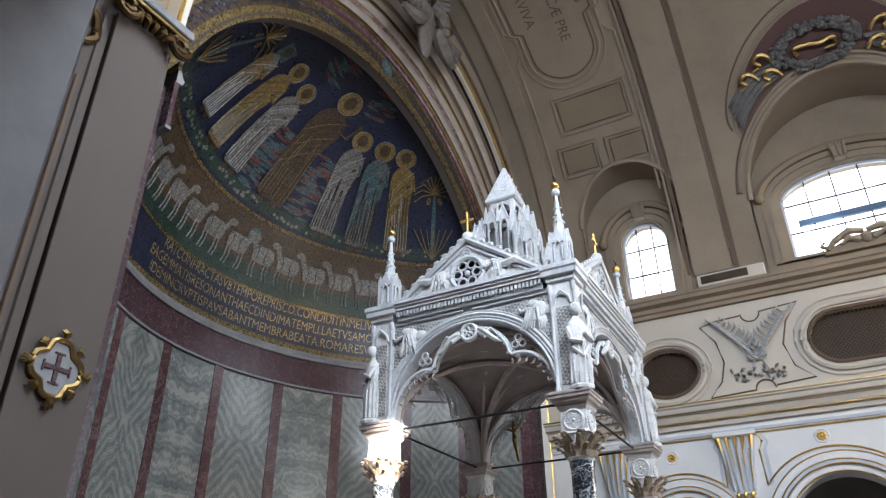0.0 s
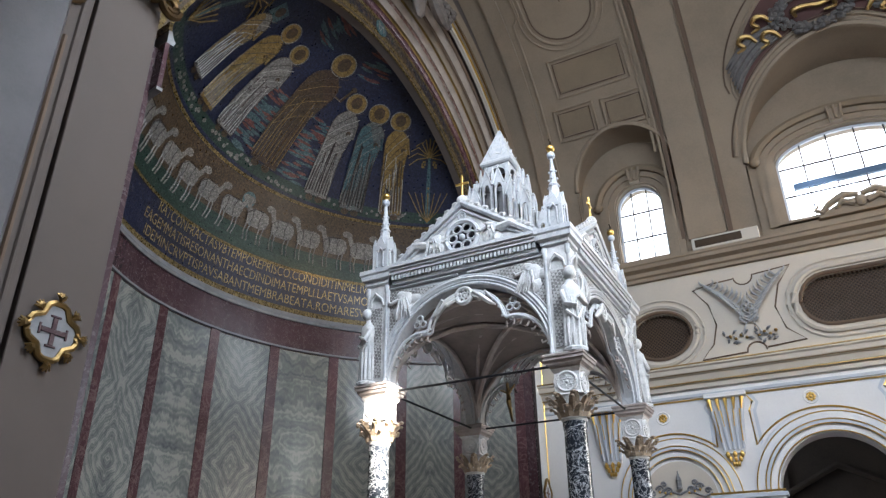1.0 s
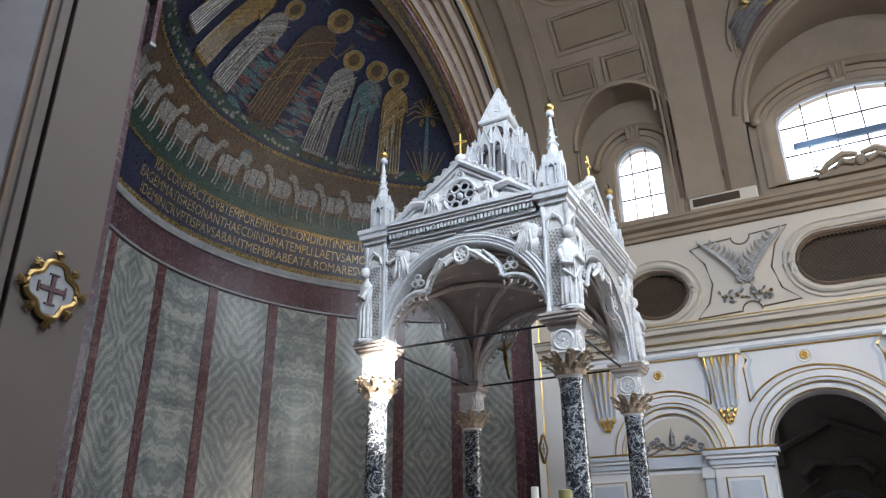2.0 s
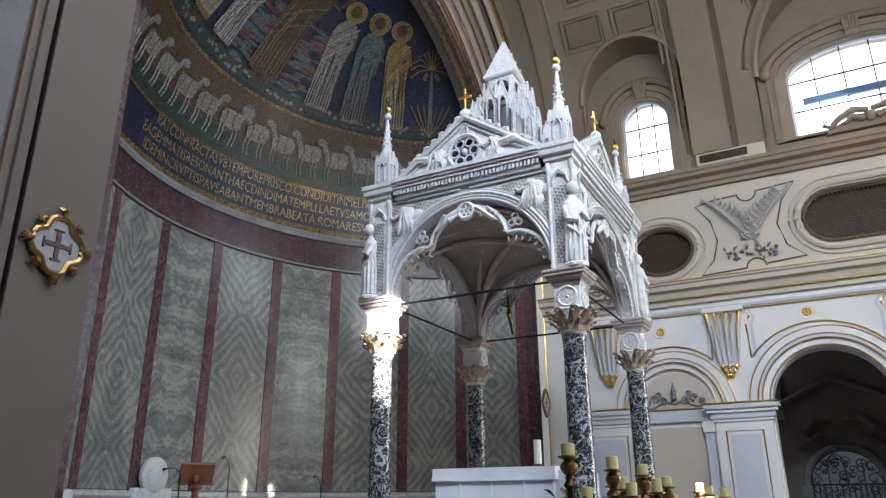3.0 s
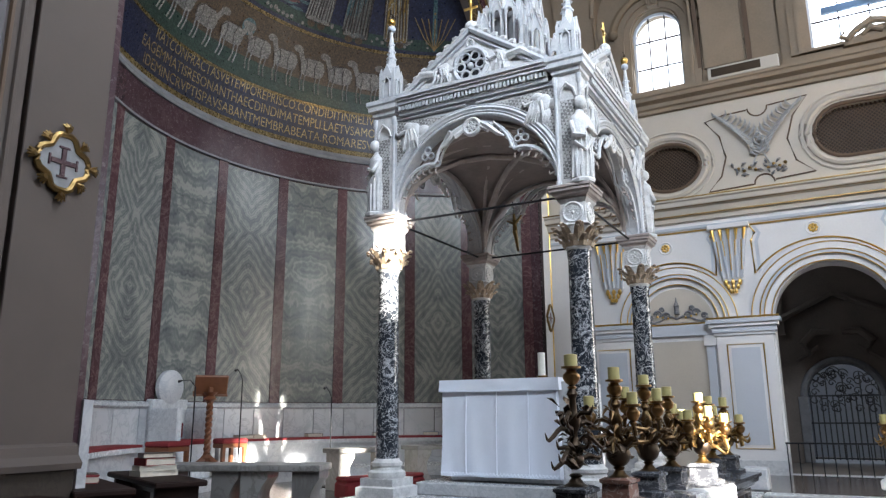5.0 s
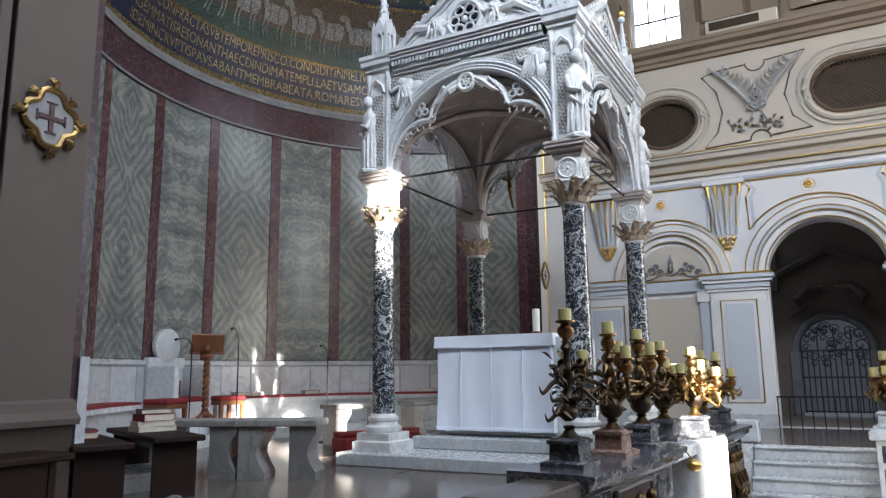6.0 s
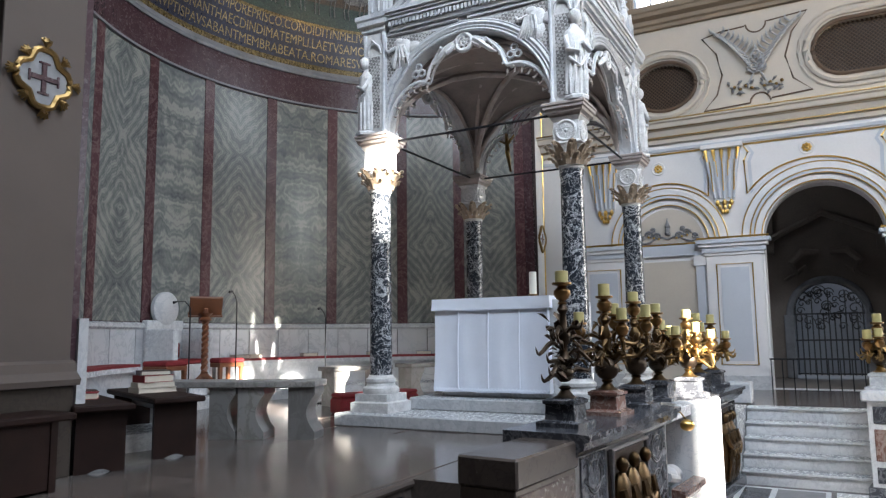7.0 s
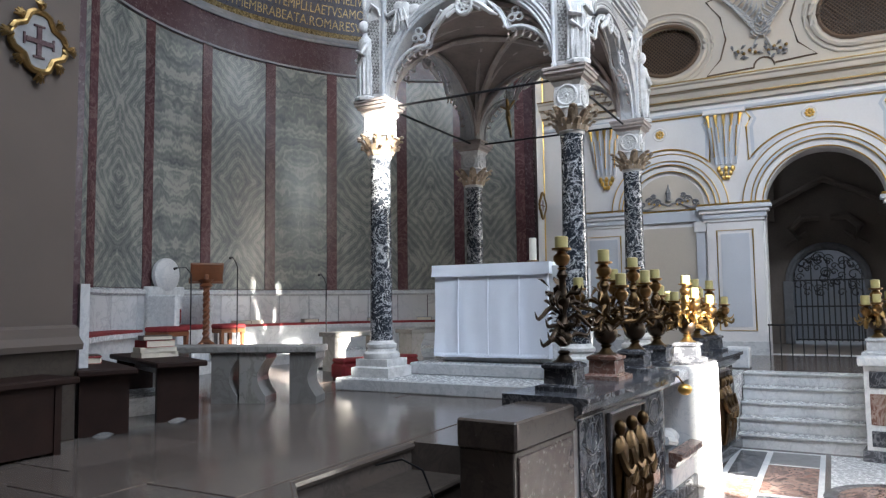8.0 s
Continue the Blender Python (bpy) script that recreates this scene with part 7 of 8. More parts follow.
# ---------------------------------------------------------------- candelabra
def candle_cup(bm_gold, bm_wax, p, r=0.045, h=0.1):
    m = Matrix.Translation(p)
    lathe(bm_gold, [(0.012, -0.16), (0.018, -0.14), (r * 0.6, -0.125), (r * 0.32, -0.112), (r * 0.75, -0.095), (r * 1.05, -0.066), (r * 1.0, -0.04), (r * 0.6, -0.02), (r * 0.55, -0.01), (r * 1.2, 0.0), (r * 1.2, 0.014), (r * 0.9, 0.016)], 12, m)
    lathe(bm_wax, [(r * 0.8, 0.012), (r * 0.8, 0.012 + h), (r * 0.55, 0.016 + h)], 12, m)


def leaves(bm, spots, rnd, size):
    for p in spots:
        d = Vector((rnd.random() - 0.5, rnd.random() - 0.5, rnd.random() * 0.7 - 0.1)).normalized()
        q = Vector(p) + d * size
        side = d.cross(Vector((0, 0, 1))).normalized() * size * 0.2
        mid = Vector(p) + d * size * 0.55 + Vector((0, 0, size * 0.12))
        vs = [bm.verts.new(v) for v in (Vector(p), mid + side, q, mid - side, mid + Vector((0, 0, 0.012)))]
        bm.faces.new((vs[0], vs[1], vs[4]))
        bm.faces.new((vs[0], vs[4], vs[3]))
        bm.faces.new((vs[1], vs[2], vs[4]))
        bm.faces.new((vs[4], vs[2], vs[3]))


CUP_BRASS = plain("worn_brass", (0.26, 0.155, 0.065), 0.33, 1.0, large=9, spread=0.4, bump=0.3)


def candelabrum(s, seed, h, arms, spread, metal, base, label, off=0.22, m=None):
    """A gilt bronze branch with a globe, leaves, cups and thick candles."""
    rnd = random.Random(seed)
    ob = thing("candelabrum", m or FACADE @ pose(s, off, 1.1, 0, 0, 0), label, "candelabrum", "candelabra on the altar front")
    part("plinth", square_stack(B(), [(0.15, 0), (0.15, 0.03), (0.105, 0.045), (0.1, 0.14), (0.115, 0.15), (0.115, 0.17), (0.085, 0.185)]), base, ob, "stone plinth")
    bm = lathe(B(), [(0.085, 0.185), (0.055, 0.2), (0.03, 0.235), (0.045, 0.25), (0.03, 0.262)], 16)
    part("foot", bm, metal, ob, "turned bronze foot", True)
    part("globe", ball(B(), (0, 0, 0.345), 0.092 if arms else 0.06, None, 16, 10), DARK_BRONZE, ob, "round dark bronze globe", True)
    bm = lathe(B(), [(0.03, 0.4), (0.05, 0.44), (0.03, 0.47), (0.024, 0.52), (0.042, 0.56), (0.05, 0.6), (0.03, 0.64), (0.022, h - 0.2), (0.04, h - 0.17), (0.024, h - 0.14), (0.02, h - 0.1)], 14)
    part("stem", bm, metal, ob, "turned bronze stem", True)
    tops = [(Vector((0, 0, h)), None)]
    for k in range(arms):
        t = 2 * math.pi * (k + 0.3 * rnd.random()) / arms
        r = spread * (0.75 + 0.4 * rnd.random())
        z = h - 0.1 - 0.14 * rnd.random()
        end = Vector((r * math.cos(t), r * math.sin(t) * 0.6, z))
        bm = soft_tube(B(), [(0, 0, 0.5), (0.4 * end.x, 0.4 * end.y, 0.42), (0.85 * end.x, 0.85 * end.y, 0.46), (1.08 * end.x, 1.08 * end.y, z - 0.24), (end.x, end.y, z - 0.11)], [0.022, 0.024, 0.022, 0.018, 0.014], 7, None, 4)
        part("arm", bm, metal, ob, "curved leafy arm", True)
        tops.append((end, k))
    for p, k in tops:
        gold, wax = B(), B()
        candle_cup(gold, wax, p, 0.056 if k is None else 0.05, 0.075 + 0.03 * rnd.random())
        cup = part("cup", gold, CUP_BRASS, ob, "gilt candle cup", True)
        part("candle", wax, WAX, cup, "thick yellow candle", True)
    leaf_bm = B()
    n = 15 if arms else 14
    for i in range(n):
        t = 2 * math.pi * rnd.random()
        c, sn = math.cos(t), 0.65 * math.sin(t)
        z0 = 0.28 + (h - 0.6) * rnd.random()
        r = spread * (0.75 + 0.5 * rnd.random())
        drop = 0.1 * (rnd.random() - 0.35)
        soft_tube(leaf_bm, [(0.03 * c, 0.03 * sn, z0), (0.5 * r * c, 0.5 * r * sn, z0 + 0.05), (r * c, r * sn, z0 + drop), (1.15 * r * c, 1.15 * r * sn, z0 + drop + 0.05)], [0.006, 0.018, 0.013, 0.002], 5, None, 3)
    leaves(leaf_bm, [(spread * (rnd.random() - 0.5) * 1.2, spread * (rnd.random() - 0.5) * 0.7, 0.3 + (h - 0.55) * rnd.random()) for i in range(40)], rnd, 0.12)
    tagged(part("foliage", leaf_bm, metal, ob, "curling bronze leaves"), kind="stuff")
    return ob


candelabrum(0.33, 1, 0.94, 0, 0.24, DARK_BRONZE, DARK_MARBLE, "dark bronze leafy candlestick with one yellow candle on a black plinth")
candelabrum(1.12, 2, 0.88, 3, 0.27, BRONZE, RED_MARBLE, "bronze leafy candelabrum on a red marble foot")
candelabrum(1.8, 3, 0.86, 3, 0.26, BRONZE, DARK_MARBLE, "gilt bronze candelabrum with yellow candles")
candelabrum(2.42, 4, 0.78, 3, 0.26, BRONZE, DARK_MARBLE, "gilt bronze candelabrum beside a gilded form")
candelabrum(3.85, 8, 0.72, 4, 0.24, OLD_GILT, DARK_MARBLE, "gilded leafy candelabrum with yellow candles in sunlight")
candelabrum(4.5, 6, 0.7, 6, 0.34, OLD_GILT, DARK_MARBLE, "gilded candelabrum with many yellow candles")
candelabrum(3.0, 11, 0.74, 5, 0.32, OLD_GILT, DARK_MARBLE, "broad gilded leafy candelabrum standing in sunlight", off=0.1)

# second block across the stairs with another candelabrum
SIDE = pose(8.75, -0.235, 0, 0, 0, FA - 3)
block2 = thing("side_block", SIDE, "inlaid marble block with a white cap beside the stairs", "marble block")
part("body", box(B(), 0, 0.9, -0.8, 0.0, 0, 0.98, 0.008), CARRARA, block2)
part("cap", box(B(), -0.05, 0.95, -0.85, 0.05, 0.98, 1.08, 0.015), MARBLE, block2, "white marble cap")
part("plinth", box(B(), -0.04, 0.94, -0.84, 0.04, 0, 0.12, 0.01), DARK_MARBLE, block2)
face = part("face", box(B(), -0.015, 0.01, -0.7, -0.05, 0.38, 0.7, 0.005), RED_MARBLE, block2, "red marble inlay")
part("upper_inlay", box(B(), -0.015, 0.01, -0.7, -0.05, 0.76, 0.93, 0.005), DARK_MARBLE, block2)
part("lower_inlay", box(B(), -0.015, 0.01, -0.7, -0.05, 0.16, 0.32, 0.005), DARK_MARBLE, block2)
part("roundel", tube(B(), [(-0.02, -0.39 + 0.12 * math.cos(t), 0.54 + 0.12 * math.sin(t)) for t in (2 * math.pi * i / 20 for i in range(20))], 0.018, 6, None, True), MARBLE, face)
candelabrum(0, 9, 0.7, 6, 0.26, OLD_GILT, CARRARA, "gilded candelabrum on the block beside the stairs", m=SIDE @ pose(0.35, -0.12, 1.08))

# ---------------------------------------------------------------- stairs and floors
n = 5
for k in range(n):
    x0 = 9.0 + 1.1 * k / n
    z = PZ * (k + 1) / n
    st = thing("stair_step", pose(0, 0, 0), "white marble stair step", "step", "stairs to the side chapel", "structure")
    part("riser", box(B(), x0 + 0.02, 10.1, -0.34, 1.04, z - PZ / n + (0.001 if k else 0), z - 0.03), CARRARA, st)
    part("tread", box(B(), x0 - 0.01, x0 + 1.1 / n + 0.01 if k < n - 1 else 10.12, -0.34, 1.04, z - 0.03, z + 0.001, 0.008), CARRARA, st)
setting("stair_cheek", box(B(), 8.98, 10.1, 1.05, 1.36, 0, PZ + 0.004, 0.006), CARRARA, "marble cheek beside the stairs")
ped = part("pedestal", box(B(), 10.2, 10.5, 1.0, 1.3, PZ, PZ + 0.28, 0.02), MARBLE, None)
tagged(ped, "white marble pedestal on the landing", "pedestal")

for k, (y0, y1, z) in enumerate(((2.12, 2.5, 0.6), (1.76, 2.12, 0.42), (1.4, 1.76, 0.24))):
    bm = box(B(), 2.75 - 0.36 * k, 4.2, y0, y1 + 0.02, 0, z)
    tube(bm, [(2.75 - 0.36 * k, y0, z - 0.02), (4.2, y0, z - 0.02)], 0.022, 8)
    setting("presbytery_step", bm, SHADED_BROWN_STONE, "rounded marble step up to the presbytery")
bm = tube(B(), [(2.95, 2.5, PZ - 0.025), (4.2, 2.5, PZ - 0.025)], 0.028, 8)
tube(bm, [(2.4, 2.0, PZ - 0.025), (2.95, 2.5, PZ - 0.025)], 0.028, 8)
setting("trim", bm, FLOOR_STONE, "rounded marble nosing", True)

cable = part("cable", tube(B(), [(3.43, 2.3, 0.79), (3.42, 2.12, 0.84), (3.4, 1.98, 0.8), (3.41, 1.9, 0.62), (3.38, 1.86, 0.44), (3.3, 1.8, 0.43)], 0.006, 6), IRON, None, "", True)
tagged(cable, "black cable lying over the presbytery step", "cable")

# presbytery slabs in rows with dark bands
rnd = random.Random(12)
MESH = {}
def floor_slab(w, d, mat, parent, x, y, z, name="floor_slab"):
    key = (round(w, 2), round(d, 2), mat.name)
    if key not in MESH:
        MESH[key] = mesh_of(name, box(B(), 0.001, w - 0.001, 0.001, d - 0.001, -0.02, 0.004), mat)
    return piece(name, MESH[key], parent, pose(x, y, z))


y = 2.54
row = 0
while y < 6.4:
    d = 0.62 if row % 4 != 3 else 0.24
    x = 2.6 - 0.35 * (row % 2)
    while x < 9.2:
        inside = not (6.2 < x + 0.46 and x < 9.45 and y + d > 1.8 and y < 4.75)
        apse_ok = y < 4.7 or (x > 3.7 and math.hypot(x + 0.46 - CX, y + d - CY) < CR - 0.2 and math.hypot(x - CX, y + d - CY) < CR - 0.2)
        if inside and apse_ok:
            floor_slab(0.92, d, FLOOR_DARK if row % 4 == 3 else FLOOR_STONE, presbytery, x, y, PZ)
        x += 0.92
    y += d
    row += 1

# inlaid nave pavement beside the stairs
nave = [o for o in bpy.data.objects if o.name == "floor"][0]
def inlaid(x0, x1, y0, y1, mat):
    part("floor_inlay", box(B(), x0, x1, y0, y1, -0.01, 0.005), mat, nave)
for x, y, w, d, mat in ((6.3, 0.15, 2.6, 0.9, MARBLE), (6.36, 0.72, 1.1, 0.27, RED_MARBLE), (7.56, 0.72, 1.25, 0.27, DARK_MARBLE), (6.36, 0.2, 0.5, 0.46, DARK_MARBLE), (6.95, 0.2, 1.2, 0.46, RED_MARBLE), (8.22, 0.2, 0.6, 0.46, GREY_STUCCO), (4.6, -1.6, 1.62, 2.6, RED_MARBLE), (6.3, -1.6, 2.6, 1.7, CARRARA)):
    lift = 0.0 if mat in (MARBLE, CARRARA) or x == 4.6 else 0.004
    part("floor_inlay", box(B(), x, x + w, y, y + d, -0.01, 0.004 + lift), mat, nave)
part("floor_roundel", lathe(B(), [(0.55, -0.01), (0.55, 0.012)], 36, pose(7.1, -0.5, 0)), RED_MARBLE, nave, "round red marble inlay")
part("floor_ring", lathe(B(), [(0.66, -0.01), (0.66, 0.008)], 36, pose(7.1, -0.5, 0)), DARK_MARBLE, nave)

# ---------------------------------------------------------------- side chapel behind the open arch
def room_box(name, x0, x1, y0, y1, z0, z1, label):
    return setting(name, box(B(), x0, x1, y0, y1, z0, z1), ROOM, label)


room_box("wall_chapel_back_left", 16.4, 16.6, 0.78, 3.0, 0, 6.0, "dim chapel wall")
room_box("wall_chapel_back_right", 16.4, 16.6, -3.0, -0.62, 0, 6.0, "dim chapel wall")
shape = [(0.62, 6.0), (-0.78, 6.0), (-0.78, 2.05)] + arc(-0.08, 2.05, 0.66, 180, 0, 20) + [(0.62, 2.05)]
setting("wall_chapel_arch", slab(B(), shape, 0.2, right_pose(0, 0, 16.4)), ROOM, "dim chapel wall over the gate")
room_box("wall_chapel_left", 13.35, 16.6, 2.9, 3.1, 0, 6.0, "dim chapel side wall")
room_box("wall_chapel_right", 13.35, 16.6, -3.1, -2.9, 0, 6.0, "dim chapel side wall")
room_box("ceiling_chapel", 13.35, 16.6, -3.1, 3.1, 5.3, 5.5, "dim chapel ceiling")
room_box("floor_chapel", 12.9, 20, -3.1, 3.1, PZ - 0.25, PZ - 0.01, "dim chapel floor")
bm = tube(B(), [Vector((16.36, 0.08 + 0.7 * math.cos(t), 2.05 + 0.7 * math.sin(t))) for t in (math.pi * i / 20 for i in range(21))], 0.07, 8)
setting("trim", bm, GREY_STUCCO, "moulded stone arch round the gate", True)
bm = B()
for yy in (0.8, -0.64):
    box(bm, 16.28, 16.4, yy - 0.09, yy + 0.09, PZ, 2.05, 0.01)
setting("gate_jamb", bm, GREY_STUCCO, "stone jambs beside the gate")
bm = B()
for s in (-1, 1):
    tube(bm, [Vector((16.3, 0.08 + s * a, 3.0 + b)) for a, b in ((0.1, 0.3), (0.4, 0.32), (0.62, 0.1), (0.5, -0.12), (0.34, 0.02), (0.75, -0.25))], [0.05, 0.08, 0.08, 0.06, 0.04, 0.03], 7)
    box(bm, 16.3, 16.4, 0.08 + s * 1.0 - 0.08, 0.08 + s * 1.0 + 0.08, 3.3, 4.4)
tube(bm, [Vector((16.32, 1.3, 3.5)), Vector((16.32, 0.08, 4.1)), Vector((16.32, -1.15, 3.5))], 0.07, 6)
setting("chapel_stucco", bm, ROOM, "dim stucco cartouche over the gate", True)
gate = thing("iron_gate", right_pose(0.08, PZ, 16.5), "black wrought iron gate with scrolls under an arch", "gate")
for k in range(13):
    x = -0.6 + 1.2 * k / 12
    part("bar", tube(B(), [(x, 0, 0.05), (x, 0, 1.3 if k % 3 else 1.75)], 0.014, 5), IRON, gate)
for z in (0.08, 0.75, 1.28):
    part("rail", box(B(), -0.64, 0.64, -0.015, 0.015, z - 0.016, z + 0.016), IRON, gate)
rnd = random.Random(2)
for k in range(44):
    x, z, r = -0.54 + 1.08 * rnd.random(), 1.0 + 0.76 * rnd.random(), 0.06 + 0.07 * rnd.random()
    path = [(x + r * (1 - 0.055 * i) * math.cos(0.5 * i), -0.01, z + r * (1 - 0.055 * i) * math.sin(0.5 * i)) for i in range(15)]
    part("scroll", tube(B(), path, 0.012, 5), IRON, gate, "", True)
part("arch_bar", tube(B(), [(0.64 * math.cos(t), 0, 1.27 + 0.64 * math.sin(t)) for t in (math.pi * i / 20 for i in range(21))], 0.02, 6), IRON, gate, "", True)
# added sheet, toned dark for the dim view through the gate
setting("backdrop", box(B(), 18.6, 18.7, -2.5, 2.5, 0.5, 4.0), plain("dark_gate_backing", (0.075, 0.08, 0.098), 0.8), "dark blue grey sheet added behind the gate")
rail = thing("iron_railing", right_pose(0.3, PZ, 12.6), "low black iron railing before the chapel", "railing")
for k in range(9):
    x = -0.62 + 0.16 * k
    part("bar", tube(B(), [(x, 0, 0), (x, 0, 0.5)], 0.009, 5), IRON, rail)
part("top_rail", tube(B(), [(-0.64, 0, 0.5), (0.68, 0, 0.5)], 0.014, 6), IRON, rail)
# twisted column by the blind door
tw = thing("twisted_column", pose(12.55, 2.98, PZ), "slim white twisted marble column with a small capital", "column")
bm = B()
for s in (0, math.pi):
    tube(bm, [(0.03 * math.cos(t * 0.9 + s), 0.03 * math.sin(t * 0.9 + s), 0.15 + 1.7 * t / 40) for t in range(41)], 0.035, 7)
part("shaft", bm, MARBLE, tw, "twisted shaft", True)
part("base", square_stack(B(), [(0.1, 0), (0.1, 0.1), (0.07, 0.15)]), CARVED, tw)
part("capital", lathe(B(), [(0.06, 1.84), (0.08, 1.9), (0.12, 2.0), (0.13, 2.03)], 10), CARVED, tw, "", True)

# ---------------------------------------------------------------- apse furniture
APZ = PZ + 0.15
bm = B()
vs = [bm.verts.new((*arc_pos(a, CR - 0.03, 0).xy, APZ)) for a in range(14, 167, 4)]
vs2 = [bm.verts.new((*arc_pos(a, CR - 1.25, 0).xy, APZ)) for a in range(166, 13, -4)]
f = bm.faces.new(vs + vs2)
r = bmesh.ops.extrude_face_region(bm, geom=[f])
for v in r["geom"]:
    if isinstance(v, bmesh.types.BMVert):
        v.co.z = PZ
bmesh.ops.triangulate(bm, faces=bm.faces)
setting("apse_step", bm, CARRARA, "low curved marble step along the apse wall")


def curved_bench(a0, a1, label):
    ob = thing("apse_bench", pose(0, 0, 0), label, "bench", "benches along the apse wall")
    part("seat", curved(B(), a0, a1, CR - 0.5, CR - 0.06, APZ + 0.36, APZ + 0.42, 20), CARRARA, ob, "marble seat", False)
    part("base", curved(B(), a0 + 0.5, a1 - 0.5, CR - 0.42, CR - 0.06, APZ, APZ + 0.36, 20), SLAB, ob, "marble bench front")
    part("cushion", curved(B(), a0 + 0.3, a1 - 0.3, CR - 0.49, CR - 0.08, APZ + 0.42, APZ + 0.455, 20), RED_CLOTH, ob, "thin red cushion")
    return ob


curved_bench(14, 87, "curved marble bench with a long red cushion")
curved_bench(109, 150, "curved marble bench with a red cushion")

# throne
TA = 96.5
throne = thing("throne", Matrix.Translation(arc_pos(TA, CR - 0.06, APZ)) @ pose(0, 0, 0, 0, 0, TA - 90), "white marble bishop's throne with a round back and red seat", "throne")
part("back", box(B(), -0.36, 0.36, -0.1, 0.02, 0, 1.05, 0.015), CARRARA, throne, "marble back slab")
part("round_top", lathe(B(), [(0.25, 0), (0.25, 0.06), (0.22, 0.08)], 32, pose(0, -0.03, 1.22, 90)), MARBLE, throne, "round white marble disc", True)
for s in (-1, 1):
    part("arm", box(B(), s * 0.36 - 0.05, s * 0.36 + 0.05, -0.62, -0.1, 0, 0.92, 0.015), CARRARA, throne, "marble arm slab")
part("seat", box(B(), -0.31, 0.31, -0.6, -0.1, 0, 0.42, 0.01), CARRARA, throne)
part("cushion", box(B(), -0.3, 0.3, -0.6, -0.12, 0.42, 0.49, 0.02), RED_CLOTH, throne, "red seat cushion")
part("back_cushion", box(B(), -0.24, 0.24, -0.16, -0.1, 0.5, 0.72, 0.02), RED_CLOTH, throne, "red back cushion")
part("footstep", box(B(), -0.5, 0.5, -1.0, -0.62, 0, 0.12, 0.01), CARRARA, throne)

# wooden lectern
lec = thing("lectern", pose(7.3, 7.72, APZ, 0, 0, -38), "carved red brown wooden lectern with a twisted stem", "lectern")
bm = B()
for s in (0, math.pi):
    tube(bm, [(0.024 * math.cos(t * 0.8 + s), 0.024 * math.sin(t * 0.8 + s), 0.3 + 0.72 * t / 36) for t in range(37)], 0.028, 7)
part("stem", bm, WOOD, lec, "twisted stem", True)
part("knop", lathe(B(), [(0.05, 0.22), (0.08, 0.26), (0.05, 0.3)], 14), WOOD, lec, "", True)
part("collar", lathe(B(), [(0.04, 1.0), (0.09, 1.04), (0.05, 1.08), (0.1, 1.13)], 14), WOOD, lec, "", True)
for k in range(3):
    t = math.radians(90 + 120 * k)
    c, s = math.cos(t), math.sin(t)
    part("foot", tube(B(), [(0.03 * c, 0.03 * s, 0.26), (0.12 * c, 0.12 * s, 0.2), (0.1 * c, 0.1 * s, 0.1), (0.22 * c, 0.22 * s, 0.03)], [0.04, 0.045, 0.035, 0.04], 8), WOOD, lec, "scrolled foot", True)
desk = part("desk", box(B(), -0.22, 0.22, -0.02, 0.02, 0, 0.3, 0.01, pose(0, 0.06, 1.1, 32)), WOOD, lec, "sloping book desk")
part("ledge", box(B(), -0.23, 0.23, -0.03, 0.08, -0.015, 0.015, 0.005, pose(0, 0.06, 1.1, 32)), WOOD, desk)
part("bracket", box(B(), -0.03, 0.03, -0.04, 0.1, 1.04, 1.2, 0.01), WOOD, lec)


def mic_stand(x, y, h, bend, label):
    ob = thing("microphone_stand", pose(x, y, PZ), label, "microphone stand", "microphone stands")
    part("base", lathe(B(), [(0.12, 0), (0.12, 0.015), (0.02, 0.03)], 16), IRON, ob, "round black foot", True)
    part("pole", tube(B(), [(0, 0, 0.02), (0, 0, h)], 0.009, 6), IRON, ob, "", True)
    part("neck", tube(B(), [(0, 0, h), (bend * 0.4, 0, h + 0.08), (bend, 0, h + 0.07 if abs(bend) > 0.2 else h + 0.14)], 0.006, 5), IRON, ob, "", True)
    e = (bend, 0, h + 0.07 if abs(bend) > 0.2 else h + 0.14)
    part("microphone", tube(B(), [e, (e[0] + 0.05 * (1 if bend > 0 else -1), 0, e[2] - 0.015)], [0.012, 0.018], 8), IRON, ob, "", True)


mic_stand(6.55, 7.2, 1.32, -0.22, "black microphone stand with a bent neck beside the throne")
mic_stand(7.62, 7.45, 1.45, -0.1, "tall slim black microphone stand beside the lectern")
mic_stand(8.3, 6.4, 1.2, -0.12, "slim black microphone stand before the red bench")


# stone and wooden benches
def stone_bench(x, y, ang, length, label):
    ob = thing("stone_bench", pose(x, y, PZ, 0, 0, ang), label, "bench", "grey stone benches")
    part("top", box(B(), -length / 2, length / 2, -0.2, 0.2, 0.47, 0.53, 0.008), SHADED_BENCH_STONE, ob, "grey stone slab")
    for s in (-1, 1):
        prof = [(-0.12, 0), (0.13, 0)] + [(0.13 - 0.08 * math.sin(math.pi * i / 10), 0.07 + 0.34 * i / 10) for i in range(11)] + [(0.13, 0.47), (-0.12, 0.47)]
        part("leg", slab(B(), [(x + s * (length / 2 - 0.14), z) for x, z in prof], 0.3, pose(0, -0.17, 0)), SHADED_BENCH_STONE, ob, "curved stone leg")
    return ob


stone_bench(5.33, 4.62, -68.3, 0.76, "grey stone bench with broad curved legs on the marble floor")
stone_bench(5.02, 5.38, -68.3, 0.9, "grey stone bench with curved legs behind the wooden bench")
stone_bench(8.35, 5.9, -20, 1.0, "pale stone bench with curved legs in sunlight")
stone_bench(9.6, 5.45, -20, 1.0, "pale stone bench with curved legs behind the column")


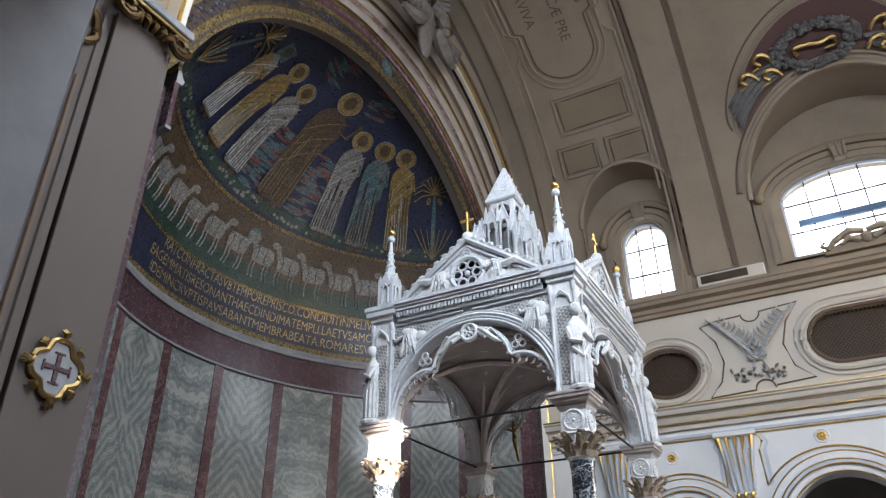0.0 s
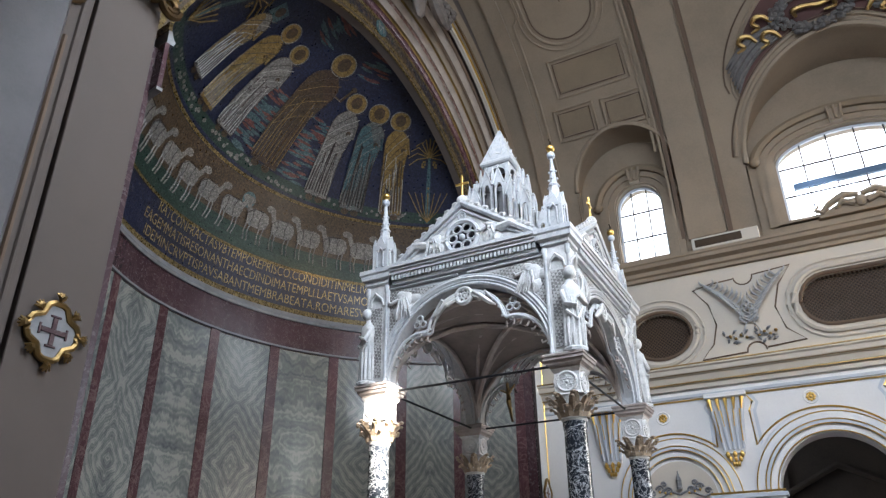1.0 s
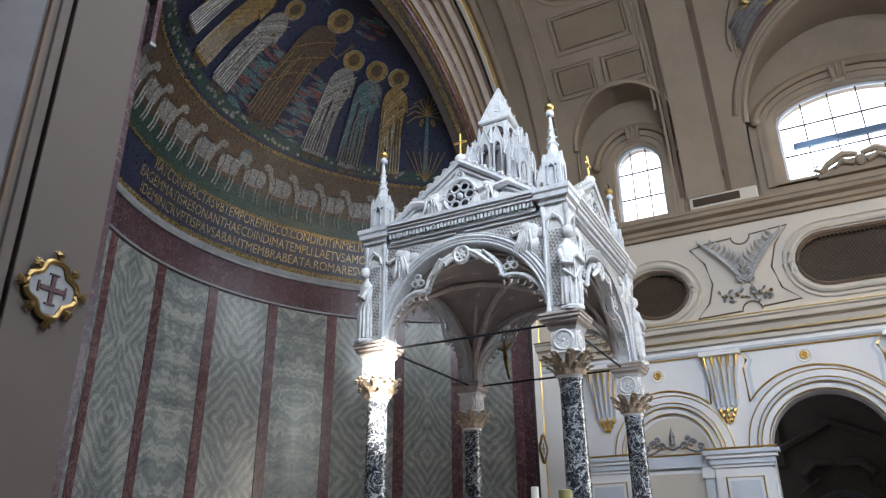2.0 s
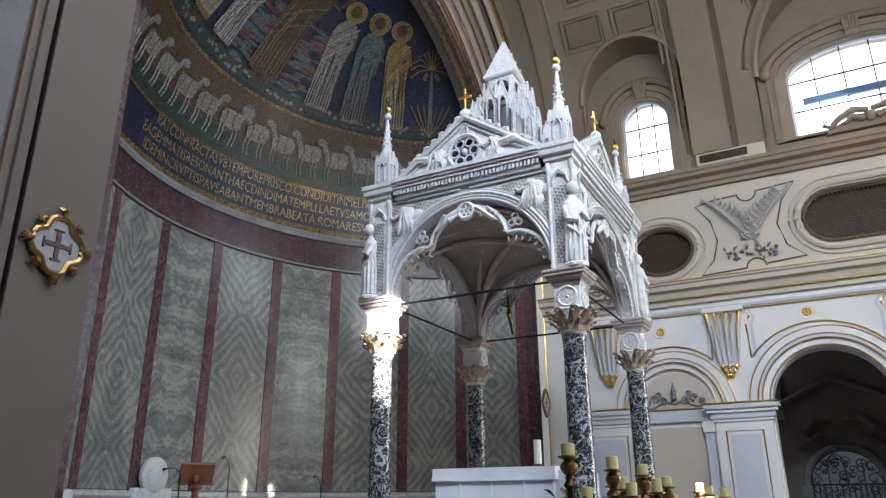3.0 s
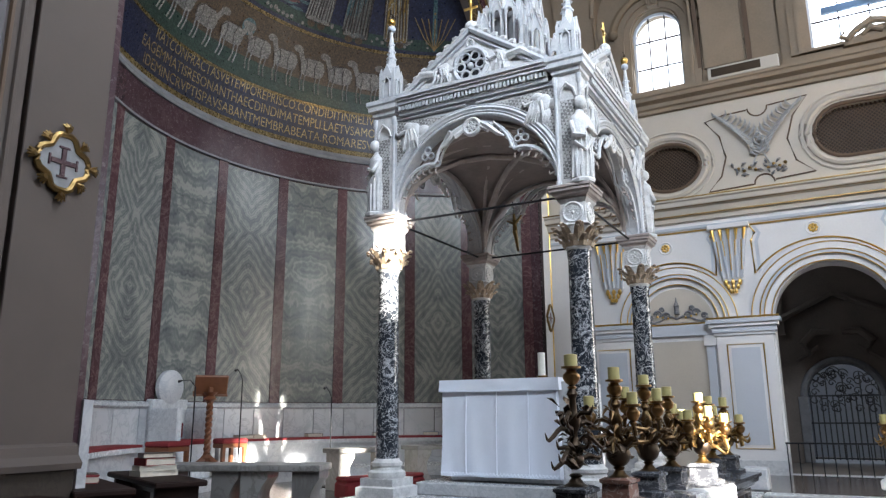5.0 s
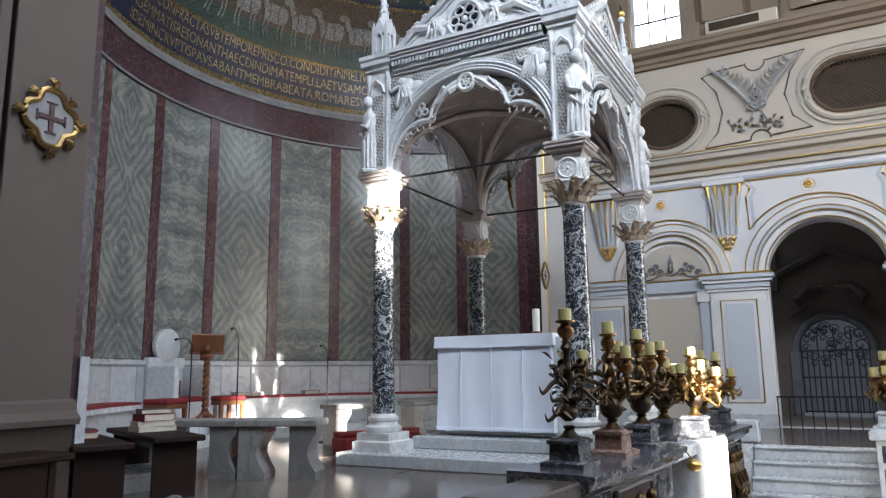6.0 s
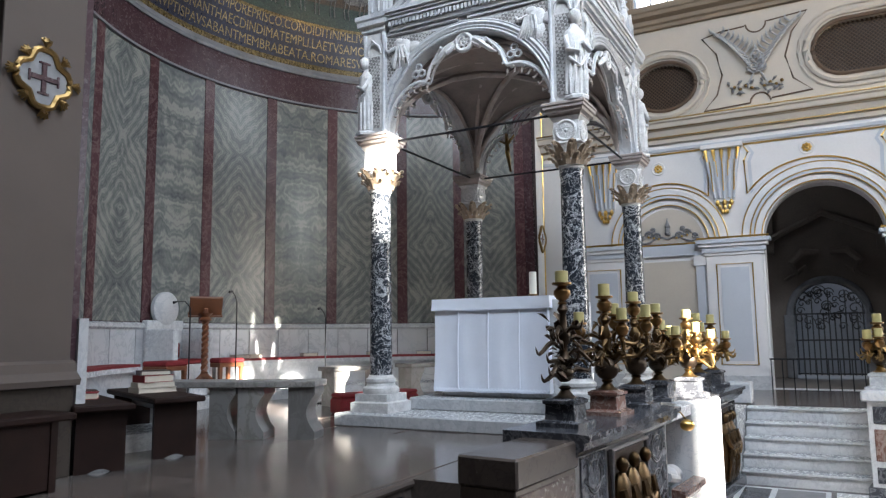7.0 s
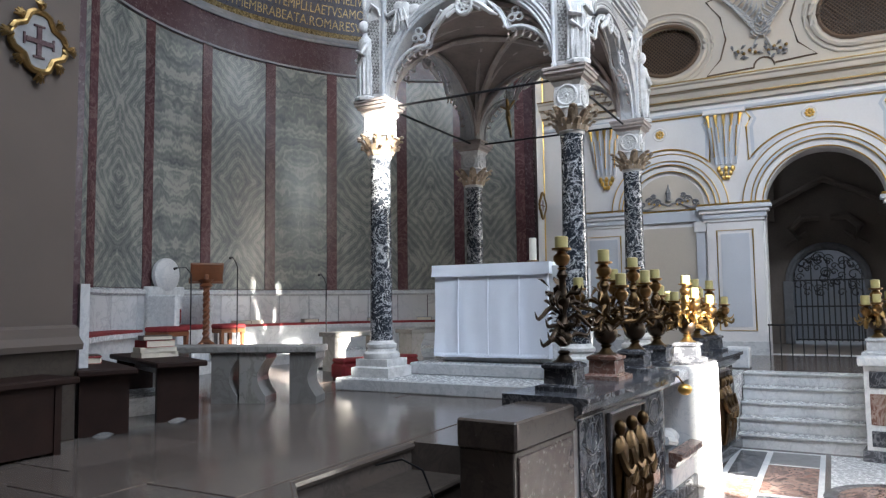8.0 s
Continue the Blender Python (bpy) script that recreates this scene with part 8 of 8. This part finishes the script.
def wood_bench(x, y, ang, length, label, panel=False):
    """A plank on two broad boards with an arched foot; the near end lies at (x, y)."""
    ob = thing("wooden_bench", pose(x, y, PZ, 0, 0, ang), label, "bench", "dark wooden benches")
    part("top", box(B(), -0.1, length, -0.2, 0.2, 0.43, 0.475, 0.01), SHADED_BENCH_WOOD, ob, "dark plank top")
    part("apron", box(B(), 0.04, length - 0.1, -0.02, 0.02, 0.34, 0.43, 0.004), DARK_WOOD, ob)
    for d in (0.0, length - 0.18):
        prof = [(-0.165, 0), (-0.09, 0)] + [(-0.09 + 0.18 * i / 8, 0.03 * math.sin(math.pi * i / 8)) for i in range(1, 8)] + [(0.09, 0), (0.165, 0), (0.165, 0.43), (-0.165, 0.43)]
        part("leg", slab(B(), prof, 0.045, pose(d, 0, 0, 0, 0, -90)), SHADED_BENCH_WOOD, ob, "dark brown board leg")
    if panel:
        part("front_panel", box(B(), 0.03, length - 0.2, 0.13, 0.155, 0.02, 0.43, 0.004), SHADED_BENCH_WOOD, ob, "dark front board")
    return ob


wood_bench(3.4, 4.58, 66, 1.5, "dark wooden bench with board legs on the marble floor")
wood_bench(4.09, 4.62, 66, 1.4, "dark wooden bench beside the grey stone bench")
wood_bench(2.86, 4.42, 180, 1.6, "dark wooden bench with a front board beside the pier", True)


def book(x, y, z, ang, w, d, h, cover, label, group="books on the benches"):
    ob = thing("book", pose(x, y, z, 0, 0, ang), label, "book", group)
    part("page_block", box(B(), -w / 2 + 0.004, w / 2, -d / 2 + 0.004, d / 2 - 0.004, 0.004, h - 0.004), PAPER, ob)
    part("cover", box(box(B(), -w / 2, w / 2 + 0.003, -d / 2, d / 2, 0, 0.005), -w / 2, w / 2 + 0.003, -d / 2, d / 2, h - 0.005, h), cover, ob)
    part("spine", box(B(), -w / 2 - 0.004, -w / 2 + 0.004, -d / 2, d / 2, 0, h), cover, ob)
    return ob


BLUE_COVER = plain("blue_book_cover", (0.03, 0.08, 0.16), 0.5)
z = PZ + 0.475
for k, (w, d, h, c, a) in enumerate(((0.32, 0.22, 0.045, CREAM, 4), (0.3, 0.22, 0.04, PAPER, -3), (0.26, 0.2, 0.06, RED_CLOTH, 8), (0.24, 0.18, 0.04, DARK_WOOD, -6))):
    book(4.36, 5.22, z, -20 + a, w, d, h, c, "closed book in a stack on the wooden bench")
    z += h
book(3.62, 5.15, PZ + 0.475, -40, 0.26, 0.18, 0.05, RED_CLOTH, "red closed book lying on the wooden bench")
book(3.76, 5.4, PZ + 0.475, -30, 0.3, 0.2, 0.05, DARK_WOOD, "dark closed book lying on the wooden bench")
bz = APZ + 0.455
for a, c, l in ((79, DARK_WOOD, "dark closed book on the red bench cushion"), (76, PAPER, "pale closed book on the red bench cushion"), (62, DARK_WOOD, "dark closed book on the red bench cushion"), (46, DARK_WOOD, "dark closed book on the red bench cushion"), (34, BLUE_COVER, "blue closed book on the red bench cushion")):
    p = arc_pos(a, CR - 0.28, 0)
    book(p.x, p.y, bz, a + 90, 0.26, 0.18, 0.06, c, l)


def stool(x, y, ang, label):
    ob = thing("stool", pose(x, y, APZ, 0, 0, ang), label, "stool", "red stools beside the throne")
    part("cushion", box(B(), -0.22, 0.22, -0.2, 0.2, 0.42, 0.49, 0.02), RED_CLOTH, ob, "red padded seat")
    part("frame", box(B(), -0.21, 0.21, -0.19, 0.19, 0.36, 0.42, 0.006), WOOD, ob)
    for a in (-1, 1):
        for b in (-1, 1):
            part("leg", square_stack(B(), [(0.022, 0), (0.026, 0.36)], pose(a * 0.18, b * 0.16, 0)), WOOD, ob)


p = arc_pos(107, CR - 0.75, 0)
stool(p.x, p.y, 10, "wooden stool with a red padded seat beside the throne")
p = arc_pos(88.5, CR - 0.75, 0)
stool(p.x, p.y, -10, "wooden stool with a red seat beside the lectern")

# red kneelers by the altar
for x, y, ang, l in ((7.32, 5.2, -30, 0.5), (7.75, 4.98, 0, 0.9)):
    k = thing("kneeler", pose(x, y, PZ, 0, 0, ang), "low red cloth-covered kneeling block behind the column", "kneeler", "red kneelers")
    part("block", box(B(), -l / 2, l / 2, -0.18, 0.18, 0, 0.2, 0.03), RED_CLOTH, k)
    part("top_pad", box(B(), -l / 2 + 0.01, l / 2 - 0.01, -0.17, 0.17, 0.2, 0.25, 0.02), RED_CLOTH, k)
